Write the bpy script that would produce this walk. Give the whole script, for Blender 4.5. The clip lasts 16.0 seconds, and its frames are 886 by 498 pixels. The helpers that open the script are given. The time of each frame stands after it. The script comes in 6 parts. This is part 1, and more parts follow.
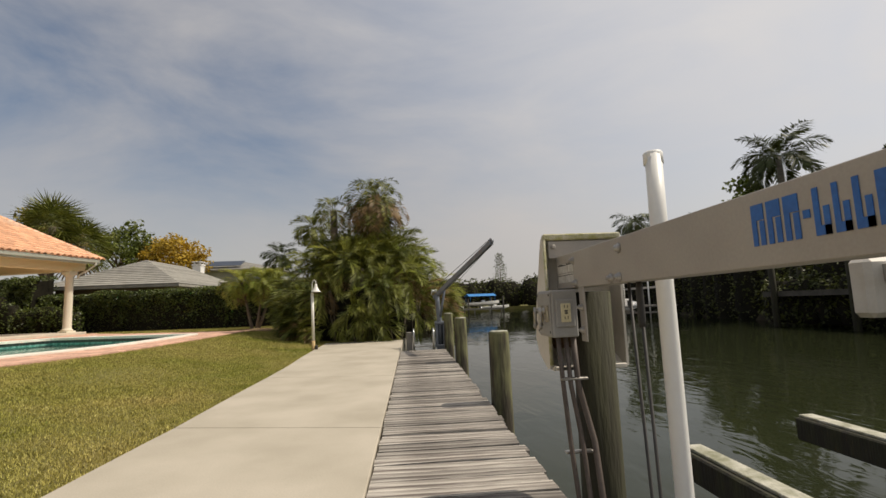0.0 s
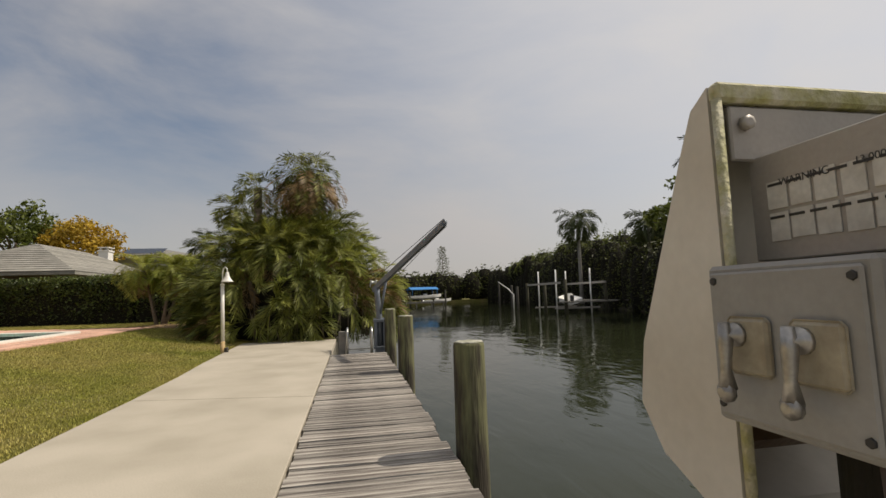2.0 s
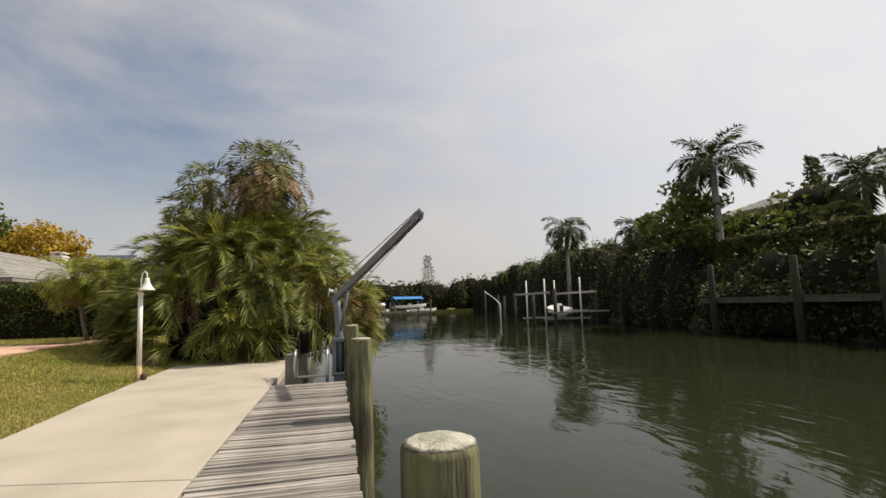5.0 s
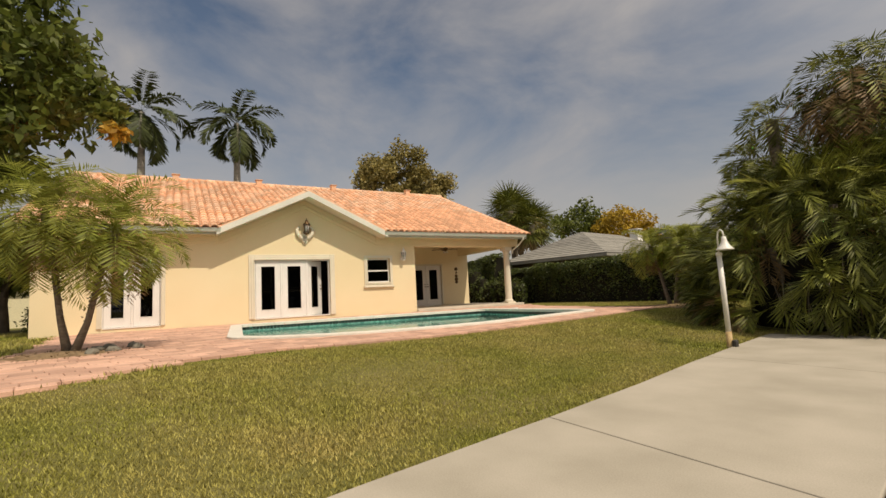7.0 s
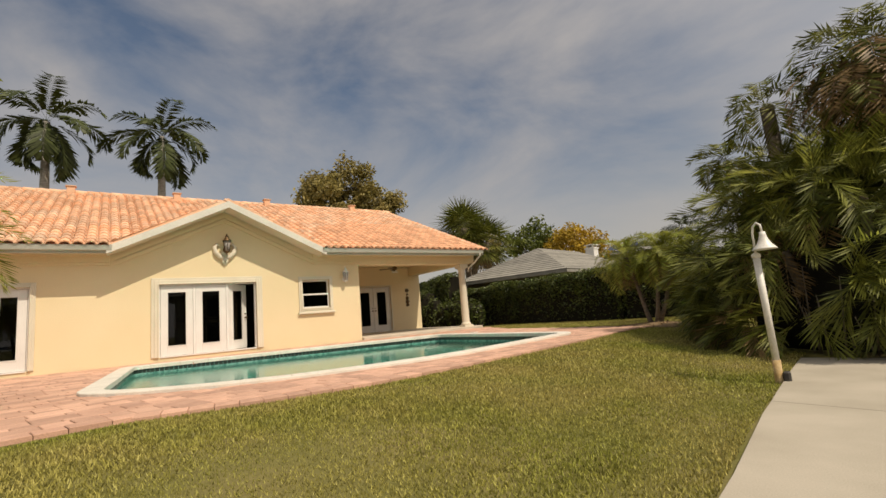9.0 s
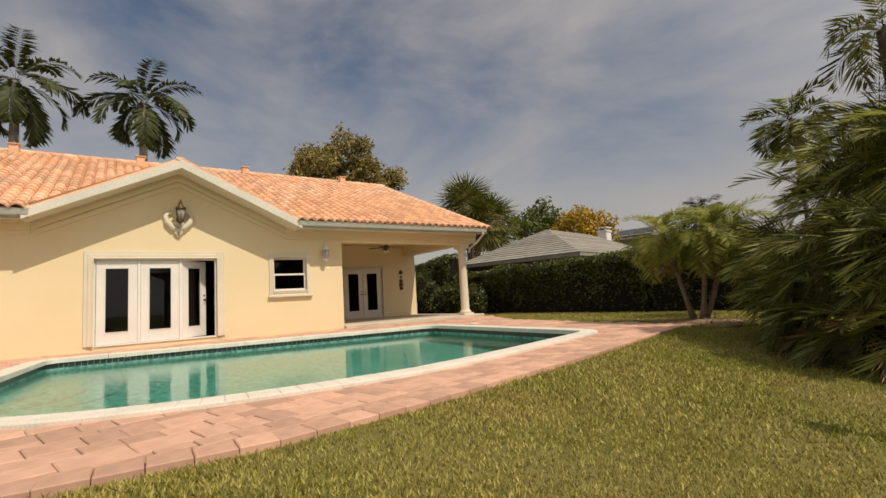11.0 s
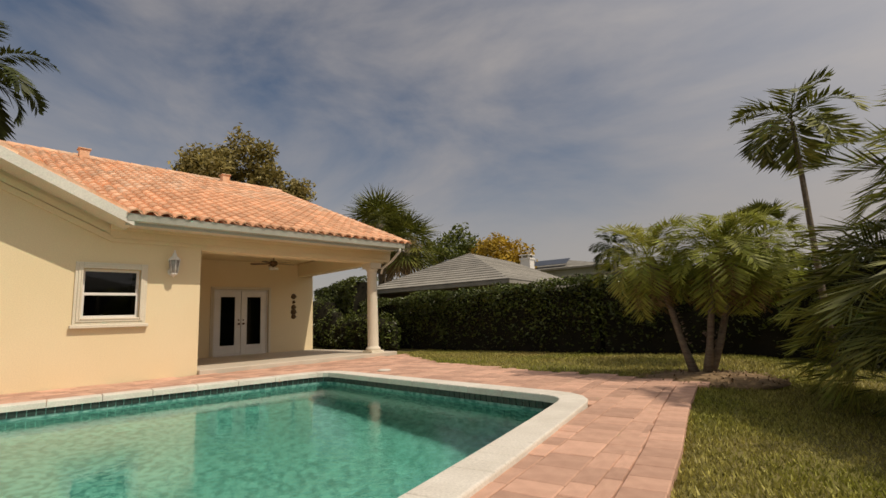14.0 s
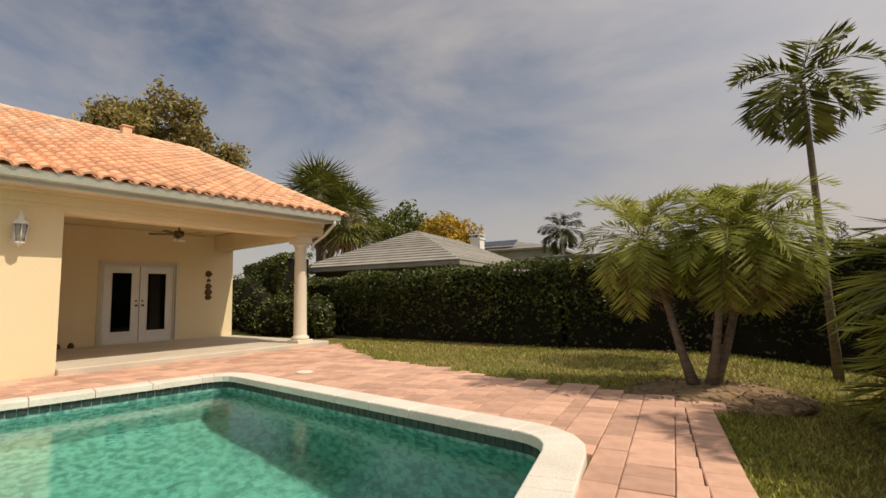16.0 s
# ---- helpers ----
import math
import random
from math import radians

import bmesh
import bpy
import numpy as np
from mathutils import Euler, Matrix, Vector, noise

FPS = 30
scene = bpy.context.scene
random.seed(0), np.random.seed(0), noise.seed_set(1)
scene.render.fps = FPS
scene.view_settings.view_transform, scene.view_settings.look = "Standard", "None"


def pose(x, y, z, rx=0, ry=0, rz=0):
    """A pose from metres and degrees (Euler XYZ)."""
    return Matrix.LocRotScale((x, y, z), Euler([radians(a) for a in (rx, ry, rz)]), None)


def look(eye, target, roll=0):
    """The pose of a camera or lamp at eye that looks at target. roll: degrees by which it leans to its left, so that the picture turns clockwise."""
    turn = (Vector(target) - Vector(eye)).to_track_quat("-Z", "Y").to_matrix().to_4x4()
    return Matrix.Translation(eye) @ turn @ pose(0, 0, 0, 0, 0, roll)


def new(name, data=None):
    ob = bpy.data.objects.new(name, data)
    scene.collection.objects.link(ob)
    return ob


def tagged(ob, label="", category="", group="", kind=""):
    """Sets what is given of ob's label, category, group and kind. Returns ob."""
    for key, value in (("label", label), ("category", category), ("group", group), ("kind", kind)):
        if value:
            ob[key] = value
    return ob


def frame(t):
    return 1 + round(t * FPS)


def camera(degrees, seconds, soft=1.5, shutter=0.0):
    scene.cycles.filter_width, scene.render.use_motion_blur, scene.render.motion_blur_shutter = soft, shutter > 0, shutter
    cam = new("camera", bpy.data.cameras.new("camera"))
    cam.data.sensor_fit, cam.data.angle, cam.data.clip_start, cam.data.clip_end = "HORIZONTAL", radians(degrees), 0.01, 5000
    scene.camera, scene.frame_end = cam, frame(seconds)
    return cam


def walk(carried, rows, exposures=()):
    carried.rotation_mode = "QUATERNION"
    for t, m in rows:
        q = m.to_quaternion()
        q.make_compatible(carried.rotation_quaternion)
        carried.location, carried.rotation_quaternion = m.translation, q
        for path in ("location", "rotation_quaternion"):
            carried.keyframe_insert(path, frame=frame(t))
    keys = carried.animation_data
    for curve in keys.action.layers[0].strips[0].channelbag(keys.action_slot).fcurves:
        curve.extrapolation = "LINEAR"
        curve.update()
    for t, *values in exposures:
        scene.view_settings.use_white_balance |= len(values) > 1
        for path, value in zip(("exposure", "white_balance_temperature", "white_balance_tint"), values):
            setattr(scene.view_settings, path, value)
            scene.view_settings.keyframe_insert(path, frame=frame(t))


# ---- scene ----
cam = camera(86.0, 16.0)
# seconds, x, y, z, yaw, pitch, roll
ROWS = [
    (0.0, 0.042, 0.702, 0.986, -3.82, 6.68, 2.27),
    (0.5, 0.077, 1.154, 0.974, -7.41, 4.65, 1.74),
    (1.0, 0.107, 1.586, 0.961, -4.43, 6.03, 2.04),
    (1.5, 0.141, 2.024, 0.970, -5.08, 6.16, 1.22),
    (2.0, 0.165, 2.473, 1.002, -10.85, 5.64, 1.83),
    (2.5, 0.203, 2.891, 1.039, -13.65, 7.25, 1.86),
    (3.0, 0.305, 3.269, 1.076, -20.60, 6.09, 1.89),
    (5.5, 0.686, 4.438, 1.020, -5.05, 6.91, 1.52),
    (6.0, 0.664, 4.514, 0.978, 17.89, 6.21, 1.07),
    (6.5, 0.497, 4.736, 0.963, 38.29, 8.04, 2.80),
    (7.0, 0.166, 5.124, 0.976, 48.76, 5.49, 2.88),
    (7.5, -0.218, 5.526, 0.994, 53.67, 5.96, 2.60),
    (8.0, -0.629, 5.889, 1.006, 48.67, 7.31, 4.75),
    (8.5, -1.031, 6.265, 1.011, 48.27, 5.40, 3.61),
    (9.0, -1.430, 6.665, 1.008, 43.03, 7.85, 4.68),
    (9.5, -1.824, 7.098, 1.005, 42.70, 6.77, 4.62),
    (12.0, -3.670, 9.529, 1.216, 44.94, 4.57, 1.40),
    (12.5, -4.074, 9.965, 1.227, 46.26, 3.69, 0.89),
    (13.0, -4.485, 10.397, 1.240, 38.22, 2.78, 3.29),
    (13.5, -4.843, 10.828, 1.248, 39.20, 5.53, 3.07),
    (14.0, -5.183, 11.223, 1.271, 32.44, 8.56, 2.32),
    (14.5, -5.479, 11.623, 1.319, 31.58, 4.48, 3.16),
    (15.0, -5.712, 12.019, 1.375, 29.93, 5.49, 3.21),
    (15.5, -5.927, 12.419, 1.423, 23.92, 5.95, 2.78),
    (16.0, -6.074, 12.832, 1.459, 25.87, 5.79, 1.34),
]
walk(cam, [(t, pose(x, y, z, 90 + pitch, roll, yaw)) for t, x, y, z, yaw, pitch, roll in ROWS],
     exposures=[(0.0, -0.12, 6850, 10), (1.5, -0.26, 6850, 10), (3.0, 0.02, 6750, 10), (5.5, 0.12, 6850, 10), (6.0, 0.05, 7050, 10), (7.0, -0.28, 7350, 11),
                (9.0, -0.24, 7350, 11), (12.5, -0.4, 7300, 13), (14.0, -0.5, 7200, 13), (15.0, -0.32, 7200, 13), (16.0, -0.15, 7300, 13)])

# ---- sky, sun ----
SUN = Vector((0.62, 0.02, 0.84)).normalized()
world = bpy.data.worlds.new("sky")
scene.world = world
world.use_nodes = True
wn, wl = world.node_tree.nodes, world.node_tree.links
wn.clear()
sky = wn.new("ShaderNodeTexSky")
sky.sky_type = "NISHITA"
sky.sun_disc = False
sky.sun_elevation = math.asin(SUN.z)
sky.sun_rotation = math.atan2(SUN.x, SUN.y)
sky.air_density, sky.dust_density, sky.ozone_density = 1.0, 1.2, 1.0
wgeo = wn.new("ShaderNodeTexCoord")
wmap = wn.new("ShaderNodeMapping")
wmap.inputs["Rotation"].default_value = (0.0, 0.35, 0.5)
wmap.inputs["Scale"].default_value = (1.1, 1.9, 3.2)
cloud = wn.new("ShaderNodeTexNoise")
cloud.inputs["Scale"].default_value = 1.5
cloud.inputs["Detail"].default_value = 9.0
cloud.inputs["Roughness"].default_value = 0.56
cloud.inputs["Distortion"].default_value = 0.35
cramp = wn.new("ShaderNodeValToRGB")
cramp.color_ramp.elements[0].position, cramp.color_ramp.elements[1].position = 0.36, 0.72
cramp.color_ramp.elements[1].color = (0.85, 0.85, 0.85, 1)
wmix = wn.new("ShaderNodeMix")
wmix.data_type = "RGBA"
wmix.inputs[7].default_value = (5.6, 5.5, 5.6, 1)
wbg = wn.new("ShaderNodeBackground")
wbg.inputs["Strength"].default_value = 0.098
wout = wn.new("ShaderNodeOutputWorld")
wl.new(wgeo.outputs["Generated"], wmap.inputs["Vector"])
wl.new(wmap.outputs["Vector"], cloud.inputs["Vector"])
wl.new(cloud.outputs["Fac"], cramp.inputs["Fac"])
wl.new(cramp.outputs["Color"], wmix.inputs[0])
wl.new(sky.outputs["Color"], wmix.inputs[6])
# pale sea haze low over the horizon
sep = wn.new("ShaderNodeSeparateXYZ")
haze = wn.new("ShaderNodeMapRange")
haze.inputs["From Min"].default_value, haze.inputs["From Max"].default_value = 0.0, 0.38
haze.inputs["To Min"].default_value, haze.inputs["To Max"].default_value = 0.85, 0.0
hmix = wn.new("ShaderNodeMix")
hmix.data_type = "RGBA"
hmix.inputs[7].default_value = (5.4, 5.15, 5.1, 1)
wl.new(wgeo.outputs["Generated"], sep.inputs[0])
wl.new(sep.outputs["Z"], haze.inputs["Value"])
wl.new(haze.outputs["Result"], hmix.inputs[0])
wl.new(wmix.outputs[2], hmix.inputs[6])
# bright hazy aureole on the side of the sun
dot = wn.new("ShaderNodeVectorMath")
dot.operation = "DOT_PRODUCT"
dot.inputs[1].default_value = SUN
glow = wn.new("ShaderNodeMapRange")
glow.interpolation_type = "SMOOTHSTEP"
glow.inputs["From Min"].default_value, glow.inputs["From Max"].default_value = 0.06, 0.88
glow.inputs["To Min"].default_value, glow.inputs["To Max"].default_value = 0.0, 0.7
gmix = wn.new("ShaderNodeMix")
gmix.data_type = "RGBA"
gmix.inputs[7].default_value = (9.0, 8.9, 9.0, 1)
wl.new(wgeo.outputs["Generated"], dot.inputs[0])
wl.new(dot.outputs["Value"], glow.inputs["Value"])
wl.new(glow.outputs["Result"], gmix.inputs[0])
wl.new(hmix.outputs[2], gmix.inputs[6])
wl.new(gmix.outputs[2], wbg.inputs["Color"])
wl.new(wbg.outputs["Background"], wout.inputs["Surface"])
sun = new("sun", bpy.data.lights.new("sun", "SUN"))
sun.data.energy, sun.data.angle, sun.data.color = 4.1, radians(0.6), (1.0, 0.93, 0.82)
sun.matrix_world = look((0, 0, 60), Vector((0, 0, 60)) - SUN)

# ---- materials ----
def material(name, colour, second=None, rough=0.7, metal=0.0, scale=6.0, fine=80.0, bump=0.15, stretch=(1, 1, 1), contrast=(0.35, 0.7), island=0.0, piece=0.0, sheen=0.0, spec=0.5, clear=0.0, grit=1.0):
    """A surface with two scales of noise: broad blotches between two colours, fine grain in value and relief."""
    m = bpy.data.materials.new(name)
    m.use_nodes = True
    n, l = m.node_tree.nodes, m.node_tree.links
    p = n["Principled BSDF"]
    p.inputs["Roughness"].default_value = rough
    p.inputs["Metallic"].default_value = metal
    p.inputs["Specular IOR Level"].default_value = spec
    second = second or tuple(c * 0.75 for c in colour)
    tc = n.new("ShaderNodeTexCoord")
    mp = n.new("ShaderNodeMapping")
    mp.inputs["Scale"].default_value = stretch
    l.new(tc.outputs["Object"], mp.inputs["Vector"])
    broad = n.new("ShaderNodeTexNoise")
    broad.inputs["Scale"].default_value = scale
    broad.inputs["Detail"].default_value = 5.0
    grain = n.new("ShaderNodeTexNoise")
    grain.inputs["Scale"].default_value = fine
    grain.inputs["Detail"].default_value = 3.0
    l.new(mp.outputs["Vector"], broad.inputs["Vector"])
    l.new(mp.outputs["Vector"], grain.inputs["Vector"])
    ramp = n.new("ShaderNodeValToRGB")
    ramp.color_ramp.elements[0].position, ramp.color_ramp.elements[1].position = contrast
    ramp.color_ramp.elements[0].color = (*colour, 1)
    ramp.color_ramp.elements[1].color = (*second, 1)
    l.new(broad.outputs["Fac"], ramp.inputs["Fac"])
    tone = n.new("ShaderNodeMapRange")
    tone.inputs["To Min"].default_value, tone.inputs["To Max"].default_value = 1 - 0.28 * grit, 1 + 0.25 * grit
    l.new(grain.outputs["Fac"], tone.inputs["Value"])
    last = tone.outputs["Result"]
    if island or piece:
        src = n.new("ShaderNodeNewGeometry").outputs["Random Per Island"] if island else n.new("ShaderNodeObjectInfo").outputs["Random"]
        vary = n.new("ShaderNodeMapRange")
        a = island or piece
        vary.inputs["To Min"].default_value, vary.inputs["To Max"].default_value = 1 - a, 1 + a
        l.new(src, vary.inputs["Value"])
        mul = n.new("ShaderNodeMath")
        mul.operation = "MULTIPLY"
        l.new(last, mul.inputs[0])
        l.new(vary.outputs["Result"], mul.inputs[1])
        last = mul.outputs[0]
    mix = n.new("ShaderNodeVectorMath")
    mix.operation = "SCALE"
    l.new(ramp.outputs["Color"], mix.inputs[0])
    l.new(last, mix.inputs["Scale"])
    l.new(mix.outputs["Vector"], p.inputs["Base Color"])
    if bump:
        b = n.new("ShaderNodeBump")
        b.inputs["Strength"].default_value = bump
        b.inputs["Distance"].default_value = 0.02
        l.new(grain.outputs["Fac"], b.inputs["Height"])
        l.new(b.outputs["Normal"], p.inputs["Normal"])
    return m


def leaf_material(name, colour, second, through_light=0.3, scale=0.8, rough=0.55, spread=0.35):
    m = material(name, colour, second, rough=rough, scale=scale, fine=6.0, bump=0.0, island=spread, spec=0.35)
    n, l = m.node_tree.nodes, m.node_tree.links
    p, out = n["Principled BSDF"], n["Material Output"]
    t = n.new("ShaderNodeBsdfTranslucent")
    l.new(p.inputs["Base Color"].links[0].from_socket, t.inputs["Color"])
    mx = n.new("ShaderNodeMixShader")
    mx.inputs["Fac"].default_value = through_light
    l.new(p.outputs["BSDF"], mx.inputs[1])
    l.new(t.outputs["BSDF"], mx.inputs[2])
    l.new(mx.outputs["Shader"], out.inputs["Surface"])
    return m


def water_material(name, clear, tint, depth, wave, strength, rough, stretch=(1, 1, 1)):
    """Water: fresnel gloss over a clear tinted (pool) or dark (canal) body, with ripples."""
    m = bpy.data.materials.new(name)
    m.use_nodes = True
    n, l = m.node_tree.nodes, m.node_tree.links
    n.remove(n["Principled BSDF"])
    out = n["Material Output"]
    body = n.new("ShaderNodeBsdfRefraction") if clear else n.new("ShaderNodeBsdfDiffuse")
    body.inputs["Color"].default_value = (*tint, 1)
    if clear:
        body.inputs["IOR"].default_value = 1.2
        body.inputs["Roughness"].default_value = 0.0
    gloss = n.new("ShaderNodeBsdfGlossy")
    gloss.inputs["Roughness"].default_value = rough
    fres = n.new("ShaderNodeFresnel")
    fres.inputs["IOR"].default_value = 1.33
    tc = n.new("ShaderNodeTexCoord")
    mp = n.new("ShaderNodeMapping")
    mp.inputs["Scale"].default_value = stretch
    l.new(tc.outputs["Object"], mp.inputs["Vector"])
    a = n.new("ShaderNodeTexNoise")
    a.inputs["Scale"].default_value = wave
    a.inputs["Detail"].default_value = 3.0
    a.inputs["Distortion"].default_value = 0.6
    l.new(mp.outputs["Vector"], a.inputs["Vector"])
    c = n.new("ShaderNodeTexNoise")
    c.inputs["Scale"].default_value = 0.18
    c.inputs["Detail"].default_value = 2.0
    l.new(tc.outputs["Object"], c.inputs["Vector"])
    gust = n.new("ShaderNodeMapRange")
    gust.inputs["From Min"].default_value, gust.inputs["From Max"].default_value = 0.42, 0.68
    gust.inputs["To Min"].default_value, gust.inputs["To Max"].default_value = 0.35, 1.0
    l.new(c.outputs["Fac"], gust.inputs["Value"])
    mul = n.new("ShaderNodeMath")
    mul.operation = "MULTIPLY"
    l.new(a.outputs["Fac"], mul.inputs[0])
    l.new(gust.outputs["Result"], mul.inputs[1])
    b = n.new("ShaderNodeBump")
    b.inputs["Strength"].default_value = strength
    b.inputs["Distance"].default_value = depth
    l.new(mul.outputs[0], b.inputs["Height"])
    for s in (gloss, fres) + ((body,) if clear else ()):
        l.new(b.outputs["Normal"], s.inputs["Normal"])
    mx = n.new("ShaderNodeMixShader")
    l.new(fres.outputs["Fac"], mx.inputs["Fac"])
    l.new(body.outputs[0], mx.inputs[1])
    l.new(gloss.outputs[0], mx.inputs[2])
    l.new(mx.outputs["Shader"], out.inputs["Surface"])
    return m


def glass_material(name):
    m = bpy.data.materials.new(name)
    m.use_nodes = True
    n, l = m.node_tree.nodes, m.node_tree.links
    n.remove(n["Principled BSDF"])
    t, g, f, mx = n.new("ShaderNodeBsdfTransparent"), n.new("ShaderNodeBsdfGlossy"), n.new("ShaderNodeFresnel"), n.new("ShaderNodeMixShader")
    t.inputs["Color"].default_value = (0.32, 0.33, 0.34, 1)
    g.inputs["Roughness"].default_value = 0.02
    l.new(f.outputs["Fac"], mx.inputs["Fac"])
    l.new(t.outputs[0], mx.inputs[1])
    l.new(g.outputs[0], mx.inputs[2])
    l.new(mx.outputs[0], n["Material Output"].inputs["Surface"])
    return m


M_GRASS_SOIL = material("lawn_soil", (0.13, 0.13, 0.035), (0.20, 0.165, 0.07), rough=0.95, scale=0.8, fine=25, bump=0.5, spec=0.1)
M_GRASS = leaf_material("grass_blade", (0.28, 0.29, 0.05), (0.47, 0.385, 0.13), 0.25, scale=0.55, spread=0.55)
M_CONCRETE = material("concrete_walk", (0.455, 0.405, 0.325), (0.355, 0.315, 0.245), rough=0.9, scale=1.3, fine=110, bump=0.1, grit=0.8)
M_PLANK = material("weathered_plank", (0.46, 0.42, 0.365), (0.12, 0.10, 0.085), rough=0.9, scale=3.0, fine=14, bump=0.8, stretch=(0.45, 8, 8), piece=0.36, contrast=(0.38, 0.60), grit=1.7)
M_PILE = material("treated_pile", (0.15, 0.15, 0.07), (0.04, 0.032, 0.02), rough=0.9, scale=4, fine=18, bump=0.7, stretch=(3, 3, 0.4), contrast=(0.42, 0.6))
# dark brown pile wood, darkened further for faces turned from the sun
M_PILE_DARK = material("dark_pile_wood_shade", (0.026, 0.022, 0.016), (0.05, 0.05, 0.022), rough=0.9, scale=3, fine=18, bump=0.5, stretch=(3, 3, 0.4))
M_PILE_TOP = material("pile_end_grain", (0.50, 0.48, 0.40), (0.20, 0.20, 0.12), rough=0.9, scale=9, fine=60, bump=0.5)
M_ALU = material("beam_aluminium", (0.40, 0.37, 0.33), (0.34, 0.31, 0.275), rough=0.55, metal=0.25, scale=3, fine=120, bump=0.02, grit=0.4)
M_BOX = material("grey_switch_box", (0.34, 0.33, 0.31), (0.26, 0.245, 0.22), rough=0.6, scale=5, fine=90, bump=0.03, grit=0.4)
M_COVER = material("cream_cover", (0.66, 0.62, 0.55), (0.55, 0.50, 0.42), rough=0.6, scale=3, fine=50, bump=0.02, grit=0.3)
M_LICHEN = material("lichen_edge", (0.36, 0.34, 0.14), (0.60, 0.56, 0.45), rough=0.85, scale=22, fine=90, bump=0.4)
M_BOLT = material("galvanised_bolt", (0.46, 0.44, 0.41), (0.28, 0.26, 0.23), rough=0.4, metal=0.8, scale=30, fine=160, bump=0.05)
M_PVC = material("white_pvc", (0.80, 0.79, 0.75), (0.77, 0.755, 0.71), rough=0.45, scale=3, fine=60, bump=0.01, grit=0.12)
M_BLACK = material("black_cable", (0.03, 0.028, 0.026), (0.05, 0.045, 0.04), rough=0.6, scale=8, fine=60, bump=0.05)
M_CONDUIT = material("brown_conduit", (0.11, 0.085, 0.07), (0.07, 0.055, 0.045), rough=0.6, scale=8, fine=60, bump=0.05)
M_BLUE = material("blue_lettering", (0.02, 0.13, 0.42), (0.02, 0.10, 0.34), rough=0.5, scale=8, fine=90, bump=0.0)
M_PAPER = material("cracked_label", (0.62, 0.60, 0.55), (0.50, 0.47, 0.42), rough=0.7, scale=30, fine=120, bump=0.1)
M_STEEL = material("blue_grey_davit", (0.20, 0.22, 0.25), (0.14, 0.155, 0.175), rough=0.5, metal=0.3, scale=4, fine=60, bump=0.05)
M_RAIL = material("stainless_rail", (0.60, 0.60, 0.58), (0.45, 0.45, 0.43), rough=0.3, metal=0.9, scale=5, fine=90, bump=0.02)
M_WHITE = material("white_paint", (0.80, 0.78, 0.74), (0.72, 0.70, 0.66), rough=0.5, scale=2, fine=60, bump=0.03)
M_LAMPW = material("enamel_lamp_white", (0.80, 0.78, 0.72), (0.70, 0.66, 0.57), rough=0.4, scale=6, fine=60, bump=0.03)
M_RUST = material("rust_stain", (0.42, 0.27, 0.10), (0.55, 0.42, 0.24), rough=0.8, scale=14, fine=70, bump=0.2)
M_STUCCO = material("yellow_stucco", (0.79, 0.66, 0.43), (0.765, 0.63, 0.395), rough=0.9, scale=0.7, fine=60, bump=0.14, grit=0.6)
M_TRIM = material("cream_trim", (0.72, 0.66, 0.53), (0.66, 0.60, 0.47), rough=0.75, scale=1.5, fine=60, bump=0.05)
M_FASCIA = material("fascia_white", (0.72, 0.69, 0.61), (0.63, 0.62, 0.55), rough=0.6, scale=1.2, fine=40, bump=0.03)
M_GUTTER = material("grey_green_gutter", (0.50, 0.51, 0.45), (0.42, 0.44, 0.38), rough=0.5, scale=1.2, fine=40, bump=0.03)
M_TILE = material("terracotta_tile", (0.74, 0.40, 0.23), (0.74, 0.52, 0.37), rough=0.85, scale=1.3, fine=30, bump=0.2, island=0.22)
M_TILE_PIECE = material("terracotta_tile_single", (0.73, 0.38, 0.21), (0.73, 0.50, 0.355), rough=0.85, scale=1.3, fine=30, bump=0.2, piece=0.22)
M_PAVER = material("pink_paver_joined", (0.63, 0.385, 0.28), (0.52, 0.305, 0.22), rough=0.9, scale=1.8, fine=70, bump=0.25, island=0.2)
M_PAVER_PIECE = material("pink_paver", (0.63, 0.385, 0.28), (0.52, 0.305, 0.22), rough=0.9, scale=1.8, fine=70, bump=0.25, piece=0.2)
M_SAND = material("joint_sand", (0.33, 0.23, 0.16), (0.22, 0.16, 0.11), rough=0.95, scale=5, fine=90, bump=0.3)
M_COPING = material("pool_coping", (0.74, 0.70, 0.62), (0.64, 0.60, 0.52), rough=0.8, scale=3, fine=60, bump=0.1)
# light and dark teal cells stand in for caustic ripples on the plaster
M_PLASTER_CAUSTIC = material("pool_plaster_caustics", (0.23, 0.46, 0.41), (0.07, 0.24, 0.21), rough=0.8, scale=12.0, fine=34, bump=0.1, contrast=(0.45, 0.57))
M_POOLTILE = material("pool_waterline_tile", (0.015, 0.03, 0.026), (0.04, 0.06, 0.05), rough=0.3, scale=20, fine=60, bump=0.1, piece=0.2)
M_SLAB = material("porch_slab", (0.60, 0.53, 0.43), (0.52, 0.46, 0.37), rough=0.85, scale=1.5, fine=50, bump=0.1)
# near-black room surfaces: the gloom of an unlit interior put into the colour
M_ROOM_SHADE = material("unlit_room_shade", (0.06, 0.05, 0.04), (0.04, 0.035, 0.03), rough=0.9, scale=2, fine=30, bump=0.05)
M_CEIL = material("porch_ceiling", (0.84, 0.69, 0.42), (0.80, 0.65, 0.38), rough=0.9, scale=1, fine=40, bump=0.05)
M_BRONZE = material("aged_bronze", (0.16, 0.10, 0.05), (0.10, 0.06, 0.03), rough=0.45, metal=0.7, scale=12, fine=80, bump=0.1)
M_FANBLADE = material("fan_blade_wood", (0.16, 0.09, 0.045), (0.11, 0.06, 0.03), rough=0.5, scale=5, fine=40, bump=0.1, stretch=(1, 8, 8))
